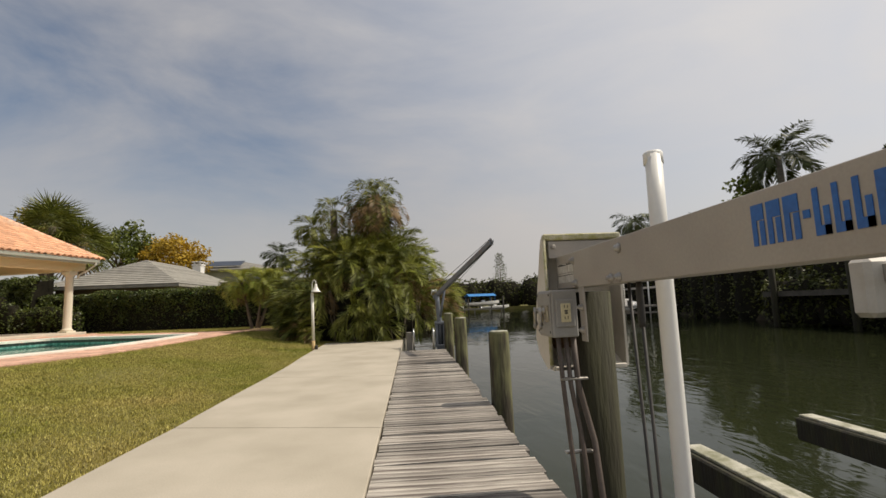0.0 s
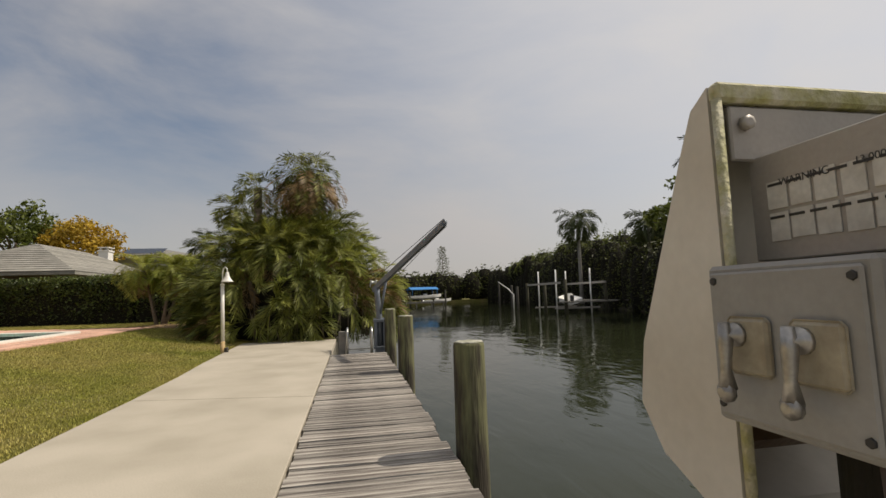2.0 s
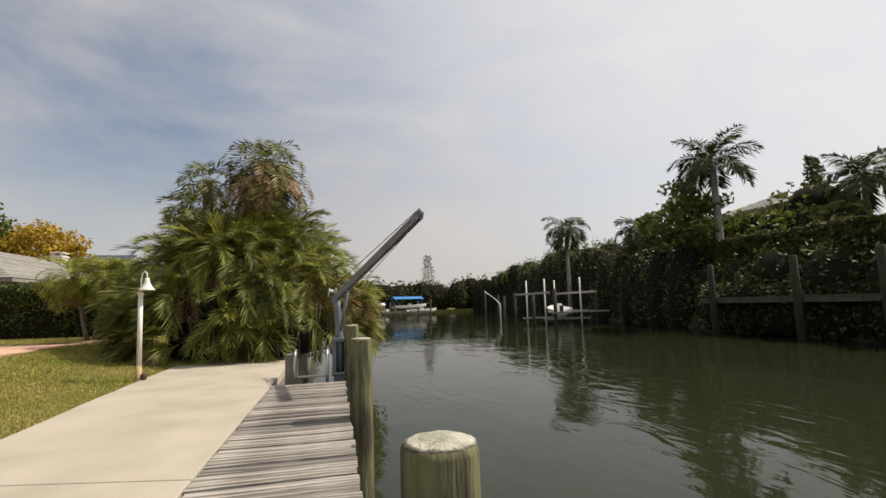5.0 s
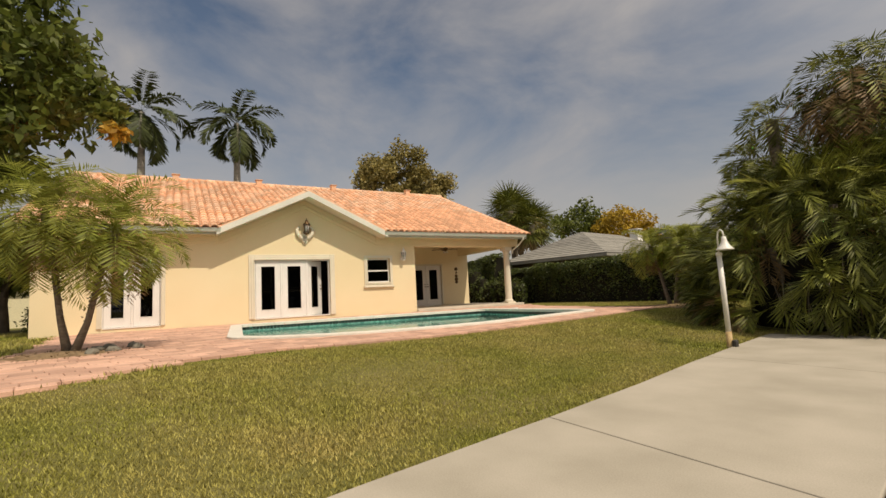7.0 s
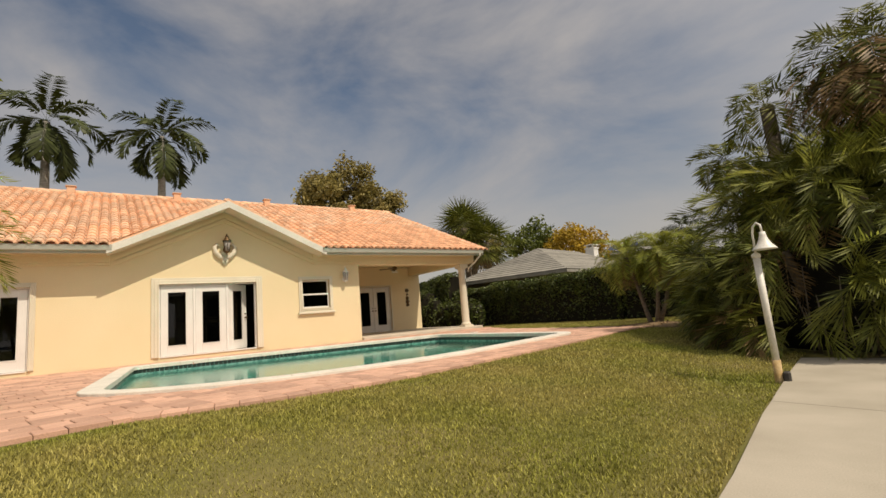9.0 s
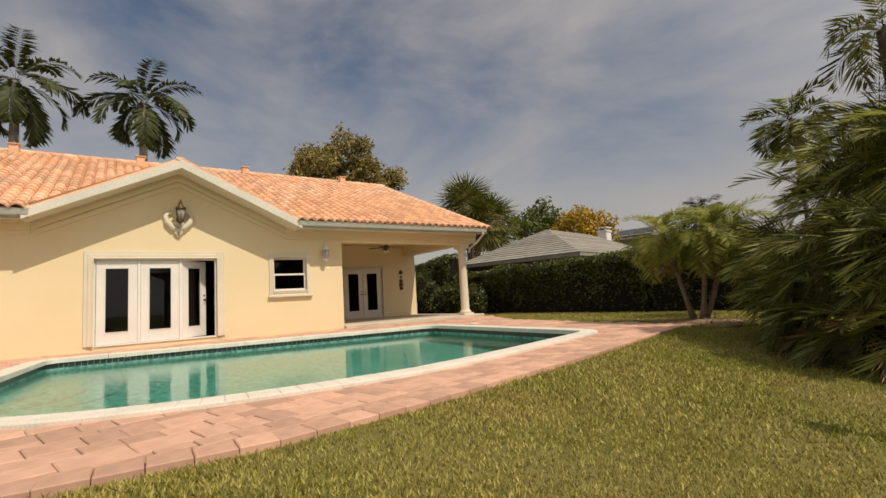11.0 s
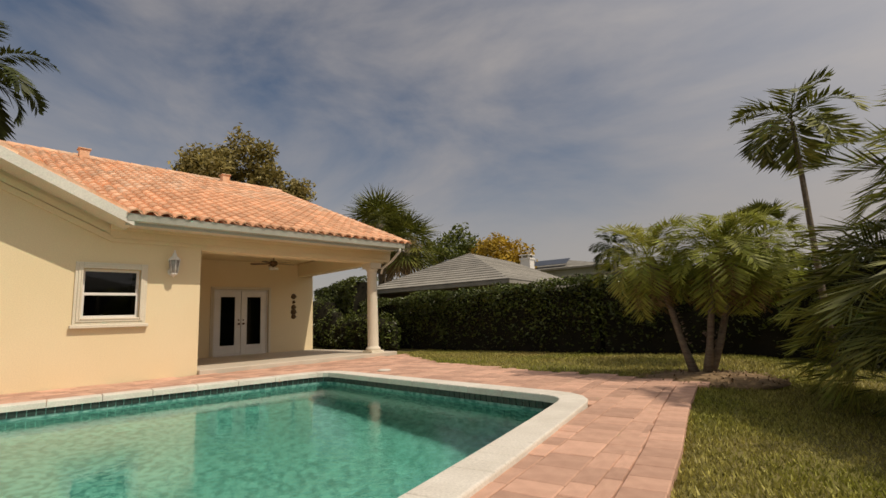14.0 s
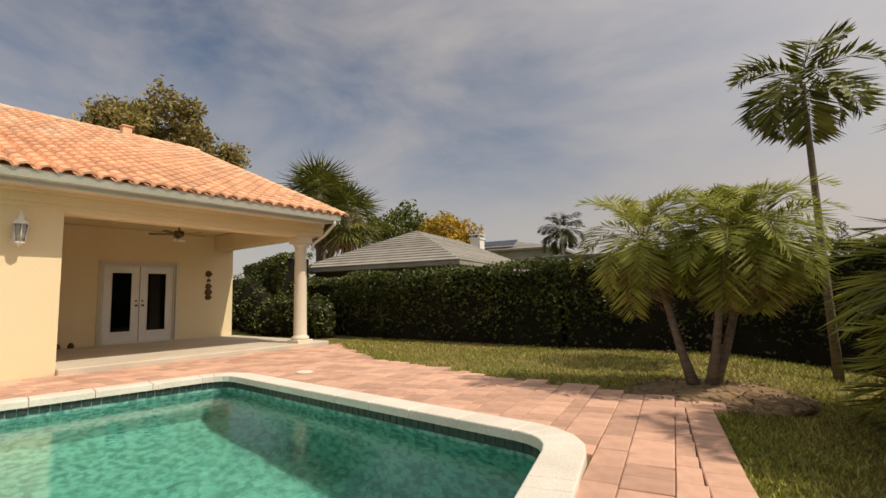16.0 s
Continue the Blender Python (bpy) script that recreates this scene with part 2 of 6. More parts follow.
M_GREYROOF = material("grey_shingle_joined", (0.30, 0.285, 0.25), (0.22, 0.21, 0.185), rough=0.95, scale=2, fine=30, bump=0.3, island=0.14)
M_BROWNWALL = material("brown_wall", (0.20, 0.14, 0.10), (0.15, 0.11, 0.08), rough=0.9, scale=2, fine=30, bump=0.2)
M_TRUNK = material("palm_trunk", (0.22, 0.18, 0.13), (0.13, 0.10, 0.075), rough=0.95, scale=8, fine=30, bump=0.6, stretch=(1, 1, 4))
M_TRUNK_GREY = material("grey_palm_trunk", (0.36, 0.34, 0.30), (0.25, 0.23, 0.20), rough=0.9, scale=3, fine=25, bump=0.3, stretch=(1, 1, 5))
M_BARK = material("tree_bark", (0.16, 0.12, 0.085), (0.09, 0.07, 0.05), rough=0.95, scale=5, fine=30, bump=0.6)
M_PALM = leaf_material("palm_leaflet", (0.085, 0.105, 0.018), (0.20, 0.20, 0.036), 0.18, scale=1.4, spread=0.55)
M_PALM_YOUNG = leaf_material("bright_palm_leaflet", (0.25, 0.29, 0.05), (0.36, 0.35, 0.08), 0.45, scale=0.9)
M_PALM_FAR = leaf_material("dark_palm_leaflet", (0.048, 0.064, 0.016), (0.075, 0.09, 0.026), 0.2, scale=0.5)
M_DEAD = leaf_material("dead_frond", (0.20, 0.12, 0.045), (0.30, 0.20, 0.085), 0.2, scale=1.2)
M_HEDGE = leaf_material("hedge_leaf", (0.052, 0.072, 0.014), (0.105, 0.13, 0.027), 0.1, scale=1.2, rough=0.4, spread=0.5)
M_MANGROVE = leaf_material("mangrove_leaf", (0.055, 0.068, 0.014), (0.105, 0.112, 0.026), 0.16, scale=0.35, spread=0.5)
M_TREE = leaf_material("tree_leaf", (0.105, 0.135, 0.025), (0.17, 0.19, 0.04), 0.35, scale=0.5, spread=0.45)
M_OLIVE = leaf_material("olive_tree_leaf", (0.24, 0.205, 0.06), (0.33, 0.26, 0.095), 0.25, scale=0.3)
M_YELLOW = leaf_material("yellow_blossom", (0.50, 0.32, 0.03), (0.42, 0.30, 0.05), 0.3, scale=0.4)
M_ORANGE = leaf_material("orange_leaf", (0.55, 0.27, 0.03), (0.45, 0.30, 0.05), 0.3, scale=0.8)
# near-black core colour, standing in for shade deep inside foliage
M_FOLIAGE_SHADE = material("foliage_core_shade", (0.022, 0.02, 0.014), (0.014, 0.013, 0.009), rough=1.0, scale=2, fine=12, bump=0.5, spec=0.1)
M_MULCH = material("mulch_chips", (0.30, 0.20, 0.11), (0.18, 0.12, 0.06), rough=0.95, scale=8, fine=50, bump=0.4, island=0.4)
M_BANK = material("bank_earth", (0.07, 0.06, 0.04), (0.04, 0.035, 0.025), rough=1.0, scale=0.8, fine=10, bump=0.5, spec=0.1)
M_SEAWALL = material("seawall_concrete", (0.22, 0.20, 0.16), (0.13, 0.12, 0.09), rough=0.95, scale=1.5, fine=20, bump=0.3)
M_DOCKDARK = material("dark_dock_wood", (0.10, 0.09, 0.075), (0.06, 0.055, 0.045), rough=0.9, scale=2, fine=18, bump=0.4)
M_GREYWOOD = material("grey_dock_wood", (0.24, 0.22, 0.19), (0.14, 0.13, 0.11), rough=0.9, scale=2, fine=18, bump=0.4)
M_PALEWALL = material("pale_yellow_wall", (0.70, 0.64, 0.44), (0.64, 0.58, 0.38), rough=0.85, scale=0.5, fine=20, bump=0.05)
M_GREYWALL = material("grey_green_wall", (0.36, 0.37, 0.31), (0.30, 0.31, 0.26), rough=0.85, scale=0.5, fine=20, bump=0.05)
M_BLUETARP = material("blue_boat_cover", (0.02, 0.20, 0.50), (0.02, 0.16, 0.42), rough=0.7, scale=1, fine=10, bump=0.2)
M_SOLAR = material("solar_panel", (0.03, 0.04, 0.06), (0.04, 0.05, 0.07), rough=0.2, scale=1, fine=10, bump=0.0)
M_RUBBER = material("black_pool_toy", (0.02, 0.02, 0.022), (0.04, 0.04, 0.045), rough=0.5, scale=6, fine=40, bump=0.05)
M_LICHEN_PLATE = material("yellowed_plate", (0.42, 0.37, 0.27), (0.30, 0.255, 0.18), rough=0.6, scale=18, fine=90, bump=0.08)
M_FROST = material("dusty_lantern_glass", (0.40, 0.39, 0.36), (0.30, 0.29, 0.26), rough=0.25, scale=12, fine=60, bump=0.02)
M_OUTLET = material("ivory_outlet", (0.66, 0.58, 0.36), (0.60, 0.52, 0.32), rough=0.5, scale=10, fine=80, bump=0.0)
M_CANAL = water_material("canal_water", False, (0.022, 0.026, 0.012), 0.055, 2.4, 0.55, 0.03, (1.0, 0.35, 1))
M_POOLWATER = water_material("pool_water", True, (0.52, 0.86, 0.79), 0.010, 14.0, 0.4, 0.005)
M_GLASS = glass_material("dark_tinted_glass")


# ---- building helpers ----
def mesh_ob(name, bm, mat, parent=None, smooth=False, m=None):
    me = bpy.data.meshes.new(name)
    bm.to_mesh(me)
    bm.free()
    for k in mat if isinstance(mat, (list, tuple)) else (mat,):
        me.materials.append(k)
    if smooth:
        me.polygons.foreach_set("use_smooth", [True] * len(me.polygons))
    ob = new(name, me)
    if m is not None:
        ob.matrix_world = m
    if parent:
        ob.parent = parent
    return ob


def data_ob(name, verts, faces, mat, parent=None, mat_ids=None):
    me = bpy.data.meshes.new(name)
    me.from_pydata(verts, [], faces)
    for k in mat if isinstance(mat, (list, tuple)) else (mat,):
        me.materials.append(k)
    if mat_ids is not None:
        me.polygons.foreach_set("material_index", mat_ids)
    me.update()
    ob = new(name, me)
    if parent:
        ob.parent = parent
    return ob


def box(bm, x0, x1, y0, y1, z0, z1, bevel=0.0, mid=0, m=None):
    r = bmesh.ops.create_cube(bm, size=1.0)
    vs = r["verts"]
    for v in vs:
        v.co = Vector(((x0 + x1) / 2 + v.co.x * (x1 - x0), (y0 + y1) / 2 + v.co.y * (y1 - y0), (z0 + z1) / 2 + v.co.z * (z1 - z0)))
        if m is not None:
            v.co = m @ v.co
    fs = {f for v in vs for f in v.link_faces}
    for f in fs:
        f.material_index = mid
    if bevel:
        es = list({e for v in vs for e in v.link_edges})
        bmesh.ops.bevel(bm, geom=es, offset=bevel, segments=1, affect="EDGES", profile=0.5)
    return vs


def turned(bm, profile, sides=20, at=(0, 0, 0), mid=0, m=None):
    """A lathe: (radius, height) pairs turned about z."""
    rings = []
    for r, z in profile:
        ring = []
        for i in range(sides):
            a = 2 * math.pi * i / sides
            c = Vector((at[0] + r * math.cos(a), at[1] + r * math.sin(a), at[2] + z))
            ring.append(bm.verts.new(m @ c if m is not None else c))
        rings.append(ring)
    for a, b in zip(rings, rings[1:]):
        for i in range(sides):
            f = bm.faces.new((a[i], a[(i + 1) % sides], b[(i + 1) % sides], b[i]))
            f.material_index = mid
            f.smooth = True
    for ring, flip in ((rings[0], True), (rings[-1], False)):
        if (ring[0].co - ring[1].co).length > 1e-5:
            f = bm.faces.new(ring[::-1] if flip else ring)
            f.material_index = mid


def tube(bm, path, radius, sides=8, mid=0):
    """A round bar along points; radius may be a list."""
    pts = [Vector(p) for p in path]
    rad = radius if isinstance(radius, (list, tuple)) else [radius] * len(pts)
    rings = []
    side = None
    for i, p in enumerate(pts):
        d = (pts[min(i + 1, len(pts) - 1)] - pts[max(i - 1, 0)]).normalized()
        if side is None:
            side = d.orthogonal().normalized()
        side = (side - d * side.dot(d)).normalized()
        up = d.cross(side)
        rings.append([bm.verts.new(p + (side * math.cos(2 * math.pi * k / sides) + up * math.sin(2 * math.pi * k / sides)) * rad[i]) for k in range(sides)])
    for a, b in zip(rings, rings[1:]):
        for i in range(sides):
            f = bm.faces.new((a[i], a[(i + 1) % sides], b[(i + 1) % sides], b[i]))
            f.smooth = True
            f.material_index = mid
    for ring in (rings[0][::-1], rings[-1]):
        bm.faces.new(ring).material_index = mid


def prism(bm, poly, z0, z1, mid=0):
    """A plan polygon raised from z0 to z1."""
    lo = [bm.verts.new((x, y, z0)) for x, y in poly]
    hi = [bm.verts.new((x, y, z1)) for x, y in poly]
    bm.faces.new(hi).material_index = mid
    bm.faces.new(lo[::-1]).material_index = mid
    for i in range(len(poly)):
        j = (i + 1) % len(poly)
        bm.faces.new((lo[i], lo[j], hi[j], hi[i])).material_index = mid


def slab3(bm, quad, thick, mid=0):
    """A flat plate of any polygon in space, given thickness downwards along its normal."""
    q = [Vector(p) for p in quad]
    nrm = (q[1] - q[0]).cross(q[2] - q[0]).normalized()
    hi = [bm.verts.new(p) for p in q]
    lo = [bm.verts.new(p - nrm * thick) for p in q]
    bm.faces.new(hi).material_index = mid
    bm.faces.new(lo[::-1]).material_index = mid
    for i in range(len(q)):
        j = (i + 1) % len(q)
        bm.faces.new((lo[i], lo[j], hi[j], hi[i])).material_index = mid


def inside(x, y, poly):
    hit = False
    for i in range(len(poly)):
        (x0, y0), (x1, y1) = poly[i], poly[i - 1]
        if (y0 > y) != (y1 > y) and x < (x1 - x0) * (y - y0) / (y1 - y0) + x0:
            hit = not hit
    return hit


def grown(poly, d):
    """The polygon pushed outwards by d (counter-clockwise outlines)."""
    out = []
    n = len(poly)
    area = sum(poly[i][0] * poly[(i + 1) % n][1] - poly[(i + 1) % n][0] * poly[i][1] for i in range(n))
    s = 1 if area > 0 else -1
    for i in range(n):
        a, b, c = Vector(poly[i - 1]), Vector(poly[i]), Vector(poly[(i + 1) % n])
        u, v = (b - a).normalized(), (c - b).normalized()
        nu, nv = Vector((u.y, -u.x)) * s, Vector((v.y, -v.x)) * s
        w = nu + nv
        w = w / max(w.dot(nu), 0.3)
        out.append((b.x + w.x * d, b.y + w.y * d))
    return out


def rounded(poly, r, steps=5):
    out = []
    n = len(poly)
    for i in range(n):
        a, b, c = Vector(poly[i - 1]), Vector(poly[i]), Vector(poly[(i + 1) % n])
        u, v = (a - b), (c - b)
        k = min(r, u.length * 0.45, v.length * 0.45)
        p, q = b + u.normalized() * k, b + v.normalized() * k
        for s in range(steps + 1):
            t = s / steps
            w = p * (1 - t) ** 2 + b * 2 * t * (1 - t) + q * t * t
            out.append((w.x, w.y))
    return out


def pieces(name, parent, mesh, poses, focus, mat_joined, near=300):
    """Alike pieces: the nearest to a stretch of the plan are objects of their own, the rest one joined part."""
    order = sorted(poses, key=lambda m: (m.translation.xy - Vector(focus)).length)
    for m in order[:near]:
        ob = new(name, mesh)
        ob.parent = parent
        ob.matrix_local = m
    rest = order[near:]
    if rest:
        vs, fs = [], []
        base = [v.co.copy() for v in mesh.vertices]
        polys = [tuple(p.vertices) for p in mesh.polygons]
        for m in rest:
            k = len(vs)
            vs += [tuple(m @ c) for c in base]
            fs += [tuple(k + i for i in p) for p in polys]
        tagged(data_ob(name + "_field", vs, fs, mat_joined, parent), kind="stuff")


class Leaves:
    """Collects leaf quads and leaflets for one mesh, each with a material slot."""

    def __init__(self):
        self.v, self.f, self.m = [], [], []

    def blade(self, a, b, side, w, mid):
        k = len(self.v)
        c = a.lerp(b, 0.45)
        s = side * w
        self.v += [tuple(a), tuple(c + s), tuple(b), tuple(c - s)]
        self.f.append((k, k + 1, k + 2, k + 3))
        self.m.append(mid)

    def frond(self, rng, at, az, elev, length, droop, leaflet, pairs=20, width=0.016, mid=0, vee=0.5, bare=0.18, curl=1.0, fwd=0.0):
        """An arching feather leaf from its foot outwards, with leaflets on both sides of the rib."""
        p = Vector(at)
        e = elev
        n = pairs
        step = length / n
        side = Vector((-math.sin(az), math.cos(az), 0))
        rib = [p.copy()]
        for i in range(n):
            d = Vector((math.cos(az) * math.cos(e), math.sin(az) * math.cos(e), math.sin(e)))
            q = p + d * step
            t = (i + 1) / n
            if t > bare:
                upv = side.cross(d) * -1
                ll = leaflet * (0.55 + 0.9 * math.sin(math.pi * min(1, (t - bare) / (1 - bare)) ** 0.8)) * rng.uniform(0.85, 1.12)
                for sgn in (-1, 1):
                    dirn = (side * sgn * rng.uniform(0.75, 1.0) * (1 - 0.45 * fwd) + d * (rng.uniform(0.45, 0.8) + 0.5 * fwd) + upv * vee * rng.uniform(0.2, 1.0)).normalized()
                    tip = p + dirn * ll - Vector((0, 0, ll * ll * 0.45 * curl * rng.uniform(0.5, 1.3)))
                    self.blade(p, tip, d.cross(dirn).cross(dirn).normalized(), width * rng.uniform(0.8, 1.2), mid)
            p = q
            rib.append(p.copy())
            e -= droop / n * (0.4 + 1.2 * t)
        for i in range(0, n - 1, 2):
            a, b = rib[i], rib[min(i + 2, n)]
            w = 0.014 * (1 - i / n) + 0.004
            self.blade(a, a + (b - a) * 1.1, side, w, mid)

    def crown(self, rng, at, count, length, leaflet, low=-0.5, high=1.35, droop=1.5, pairs=20, width=0.016, mid=0, facing=None, spread=math.pi, **more):
        for i in range(count):
            t = (i + rng.random()) / count
            az = (facing or 0) + (rng.uniform(-spread, spread) if facing is not None else i * 2.39996)
            self.frond(rng, Vector(at) + Vector((rng.uniform(-0.05, 0.05), rng.uniform(-0.05, 0.05), rng.uniform(-0.05, 0.1))), az, high + (low - high) * t,
                       length * rng.uniform(0.8, 1.1), droop * rng.uniform(0.75, 1.2), leaflet, pairs, width, mid, **more)

    def fan(self, rng, at, az, elev, radius, blades=14, width=0.03, mid=0, stalk=0.7):
        d = Vector((math.cos(az) * math.cos(elev), math.sin(az) * math.cos(elev), math.sin(elev)))
        side = Vector((-math.sin(az), math.cos(az), 0))
        up = d.cross(side)
        foot = Vector(at)
        hub = foot + d * stalk
        self.blade(foot, hub, side, 0.012, mid)
        for i in range(blades):
            a = -1.9 + 3.8 * i / (blades - 1)
            dirn = (d * math.cos(a) + side * math.sin(a) + up * rng.uniform(-0.1, 0.1)).normalized()
            tip = hub + dirn * radius * rng.uniform(0.85, 1.1) - Vector((0, 0, radius * 0.25))
            self.blade(hub, tip, dirn.cross(up).normalized(), width, mid)

    def puff(self, rng, centre, radii, count, size, mid=0, shell=0.55, flat=0.5, floor=None):
        """Leaves scattered through the outer part of a lumpy ellipsoid."""
        c = Vector(centre)
        for _ in range(count):
            d = Vector((rng.gauss(0, 1), rng.gauss(0, 1), rng.gauss(0, 1))).normalized()
            r = (shell + (1 - shell) * rng.random()) * (0.86 + 0.32 * noise.noise(d * 2.3 + c))
            p = c + Vector((d.x * radii[0], d.y * radii[1], d.z * radii[2])) * r
            if floor is not None and p.z < floor:
                continue
            self.leaf(rng, p, d, size, mid, flat)

    def leaf(self, rng, p, d, size, mid=0, flat=0.5):
        t = (Vector((rng.gauss(0, 1), rng.gauss(0, 1), rng.gauss(0, 0.7))) + d * 0.6 - Vector((0, 0, flat))).normalized()
        s = size * rng.uniform(0.6, 1.3)
        w = t.cross(Vector((rng.gauss(0, 1), rng.gauss(0, 1), rng.gauss(0, 1))))
        if w.length > 1e-4:
            self.blade(p - t * s * 0.5, p + t * s * 0.5, w.normalized(), s * 0.24, mid)

    def ob(self, name, mats, parent=None):
        return tagged(data_ob(name, self.v, self.f, mats, parent, self.m), kind="stuff")


def limbs(bm, rng, foot, top, r0, spread, count, mid=0):
    """A tapered trunk that forks into limbs; returns the limb tips."""
    foot, top = Vector(foot), Vector(top)
    mids = [foot.lerp(top, t) + Vector((rng.uniform(-1, 1), rng.uniform(-1, 1), 0)) * 0.06 * (top - foot).length * t for t in (0, 0.3, 0.6, 1)]
    mids[0] = foot
    tube(bm, mids, [r0 * 1.25, r0, r0 * 0.85, r0 * 0.7], 9, mid)
    tips = []
    for i in range(count):
        a = i * 2.4 + rng.uniform(-0.4, 0.4)
        s = mids[2].lerp(mids[3], rng.uniform(0.2, 1))
        e = s + Vector((math.cos(a), math.sin(a), rng.uniform(0.5, 1.2))) * spread * rng.uniform(0.7, 1.1)
        h = s.lerp(e, 0.5) + Vector((0, 0, 0.12 * spread))
        tube(bm, [s, h, e], [r0 * 0.45, r0 * 0.3, r0 * 0.12], 6, mid)
        tips.append(e)
    return tips


# ---- ground, water, walks ----
WATER, BED = -0.95, -2.2
COPING = [(-6.72, 16.78), (-6.62, 15.4), (-6.55, 14.2), (-6.5, 13.0), (-6.54, 12.0), (-6.76, 11.0), (-7.08, 10.05), (-7.6, 9.15), (-8.3, 8.45), (-9.2, 7.95), (-15.2, 9.9), (-12.4, 18.3)][::-1]
DECK = [(-5.82, 18.3), (-5.75, 16.3), (-5.66, 14.9), (-5.62, 13.6), (-5.62, 12.4), (-5.60, 11.2), (-5.66, 10.0), (-5.95, 8.9), (-6.35, 7.9), (-6.3, 6.6), (-5.7, 5.5), (-4.9, 4.4), (-4.3, 3.0), (-4.0, 1.0),
        (-5.4, 1.0), (-5.9, 2.9), (-7.1, 4.2), (-9.5, 4.9), (-12.0, 5.3), (-18.6, 6.0), (-16.0, 16.0), (-13.9, 22.7), (-12.8, 21.6), (-11.5, 20.6), (-9.8, 19.8), (-8.2, 19.2), (-6.7, 18.8)]
LAWN_EDGE = [(-2.46, 15.04), (-2.42, 13.5), (-2.33, 11.0), (-2.2, 9.2), (-2.15, 7.5), (-2.12, 6.2), (-2.08, 5.0), (-2.05, 1.5), (-2.6, -1.2), (-3.6, -3.0), (-5.2, -4.2)]
BANK = [(21.5, -150), (21.5, 18), (23.5, 28), (27.5, 50), (33, 85), (36, 125)]


def gz(x, y):
    """Height of the lawn: level at the walk, rising gently to the pool terrace."""
    t = min(1.0, max(0.0, (-2.4 - x) / 3.4))
    return -0.03 + 0.33 * t * t * (3 - 2 * t)


POOL = rounded(grown(COPING, -0.26), 0.35, 4)


def ground():
    bm = bmesh.new()
    hole = grown(POOL, 0.02)
    step = 0.5
    nx, ny = 60, 100
    grid = {}
    for i in range(nx + 1):
        for j in range(ny + 1):
            x, y = -30.36 + i * step, -8 + j * step
            grid[i, j] = bm.verts.new((x, y, gz(x, y) + (0.015 * noise.noise(Vector((x * 0.8, y * 0.8, 0))) if x < -2.6 else 0)))
    for i in range(nx):
        for j in range(ny):
            q = (grid[i, j], grid[i + 1, j], grid[i + 1, j + 1], grid[i, j + 1])
            if any(inside(v.co.x, v.co.y, hole) for v in q):
                continue
            bm.faces.new(q)
    def sheet(pts):
        bm.faces.new([bm.verts.new(p) for p in pts])
    e = -0.36
    sheet([(-900, -700, 0.3), (-30.36, -700, 0.3), (-30.36, 1500, 0.3), (-900, 1500, 0.3)])
    sheet([(-30.36, 42, 0.25), (e, 42, -0.03), (e, 1500, -0.03), (-30.36, 1500, 0.25)])
    sheet([(-30.36, -700, 0.25), (e, -700, -0.03), (e, -8, -0.03), (-30.36, -8, 0.25)])
    sheet([(e, 125, -0.2), (36, 125, -0.2), (200, 1500, 0), (e, 1500, 0)])
    far = len(bm.faces)
    sheet([(x, y, -0.2) for x, y in BANK] + [(36, 126, -0.2), (200, 1500, 0), (900, 1500, 0), (900, -150, 0)])
    sheet([(e, -700, -0.03), (900, -700, 0), (900, -150, 0), (21.5, -150, -0.2), (e, -150, -0.03)])
    for a, b in zip(BANK, BANK[1:]):
        sheet([(*a, -0.2), (*b, -0.2), (b[0] - 1.0, b[1], BED), (a[0] - 1.0, a[1], BED)])
        bm.faces.ensure_lookup_table()
        bm.faces[-1].material_index = 1
    sheet([(36, 125, -0.2), (e, 125, -0.2), (e, 125, BED), (36, 125, BED)])
    sheet([(e, -150, BED), (e, 125, BED), (40, 125, BED), (22, -150, BED)])
    return tagged(mesh_ob("ground", bm, [M_GRASS_SOIL, M_BANK], smooth=True), "sandy lawn soil and flat land with a canal cut", "ground", kind="structure")


ground()

bm = bmesh.new()
prism(bm, [(-1.0, -149), (40, -149), (40, 124.9), (-1.0, 124.9)], WATER - 0.02, WATER)
tagged(mesh_ob("water", bm, M_CANAL), "dark green rippled canal water", "water", kind="structure")

bm = bmesh.new()
box(bm, -0.60, -0.24, -60, 120, BED, -0.035, 0.02)
tagged(mesh_ob("seawall", bm, M_SEAWALL), "old grey concrete seawall along the canal", "seawall", kind="structure")


def walkway():
    """Concrete walk in cast panels with tooled joints."""
    root = tagged(new("pavement"), "pale sun-bleached concrete walk with tooled joints", "pavement", kind="structure")
    cuts = [-6.0, -4.2, -1.2, 1.8, 4.8, 7.76, 11.4, 15.04]
    def left(y):
        pts = LAWN_EDGE
        for (xa, ya), (xb, yb) in zip(pts, pts[1:]):
            if yb <= y <= ya:
                return xb + (xa - xb) * (y - yb) / (ya - yb)
        return pts[0][0] if y > pts[0][1] else -6.0
    for a, b in zip(cuts, cuts[1:]):
        bm = bmesh.new()
        n = 7
        lefts = [(left(a + (b - a) * i / n), a + (b - a) * i / n) for i in range(n + 1)]
        lo, hi = (0.0 if a == cuts[0] else 0.22), (0.0 if b == cuts[-1] else 0.22)
        poly = [(-0.235, a + 0.006), (-0.235, b - 0.006)]
        for k, (x, y) in enumerate(lefts[::-1]):
            lean = hi + (lo - hi) * k / n
            poly.append((x, min(max(y, a + 0.006), b - 0.006) + lean * (-0.235 - x)))
        prism(bm, poly, -0.12, 0.0)
        es = [e for e in bm.edges if all(v.co.z > -0.01 for v in e.verts)]
        bmesh.ops.bevel(bm, geom=es, offset=0.008, segments=2, affect="EDGES", profile=0.5)
        mesh_ob("slab", bm, M_CONCRETE, root)
    return root


walkway()


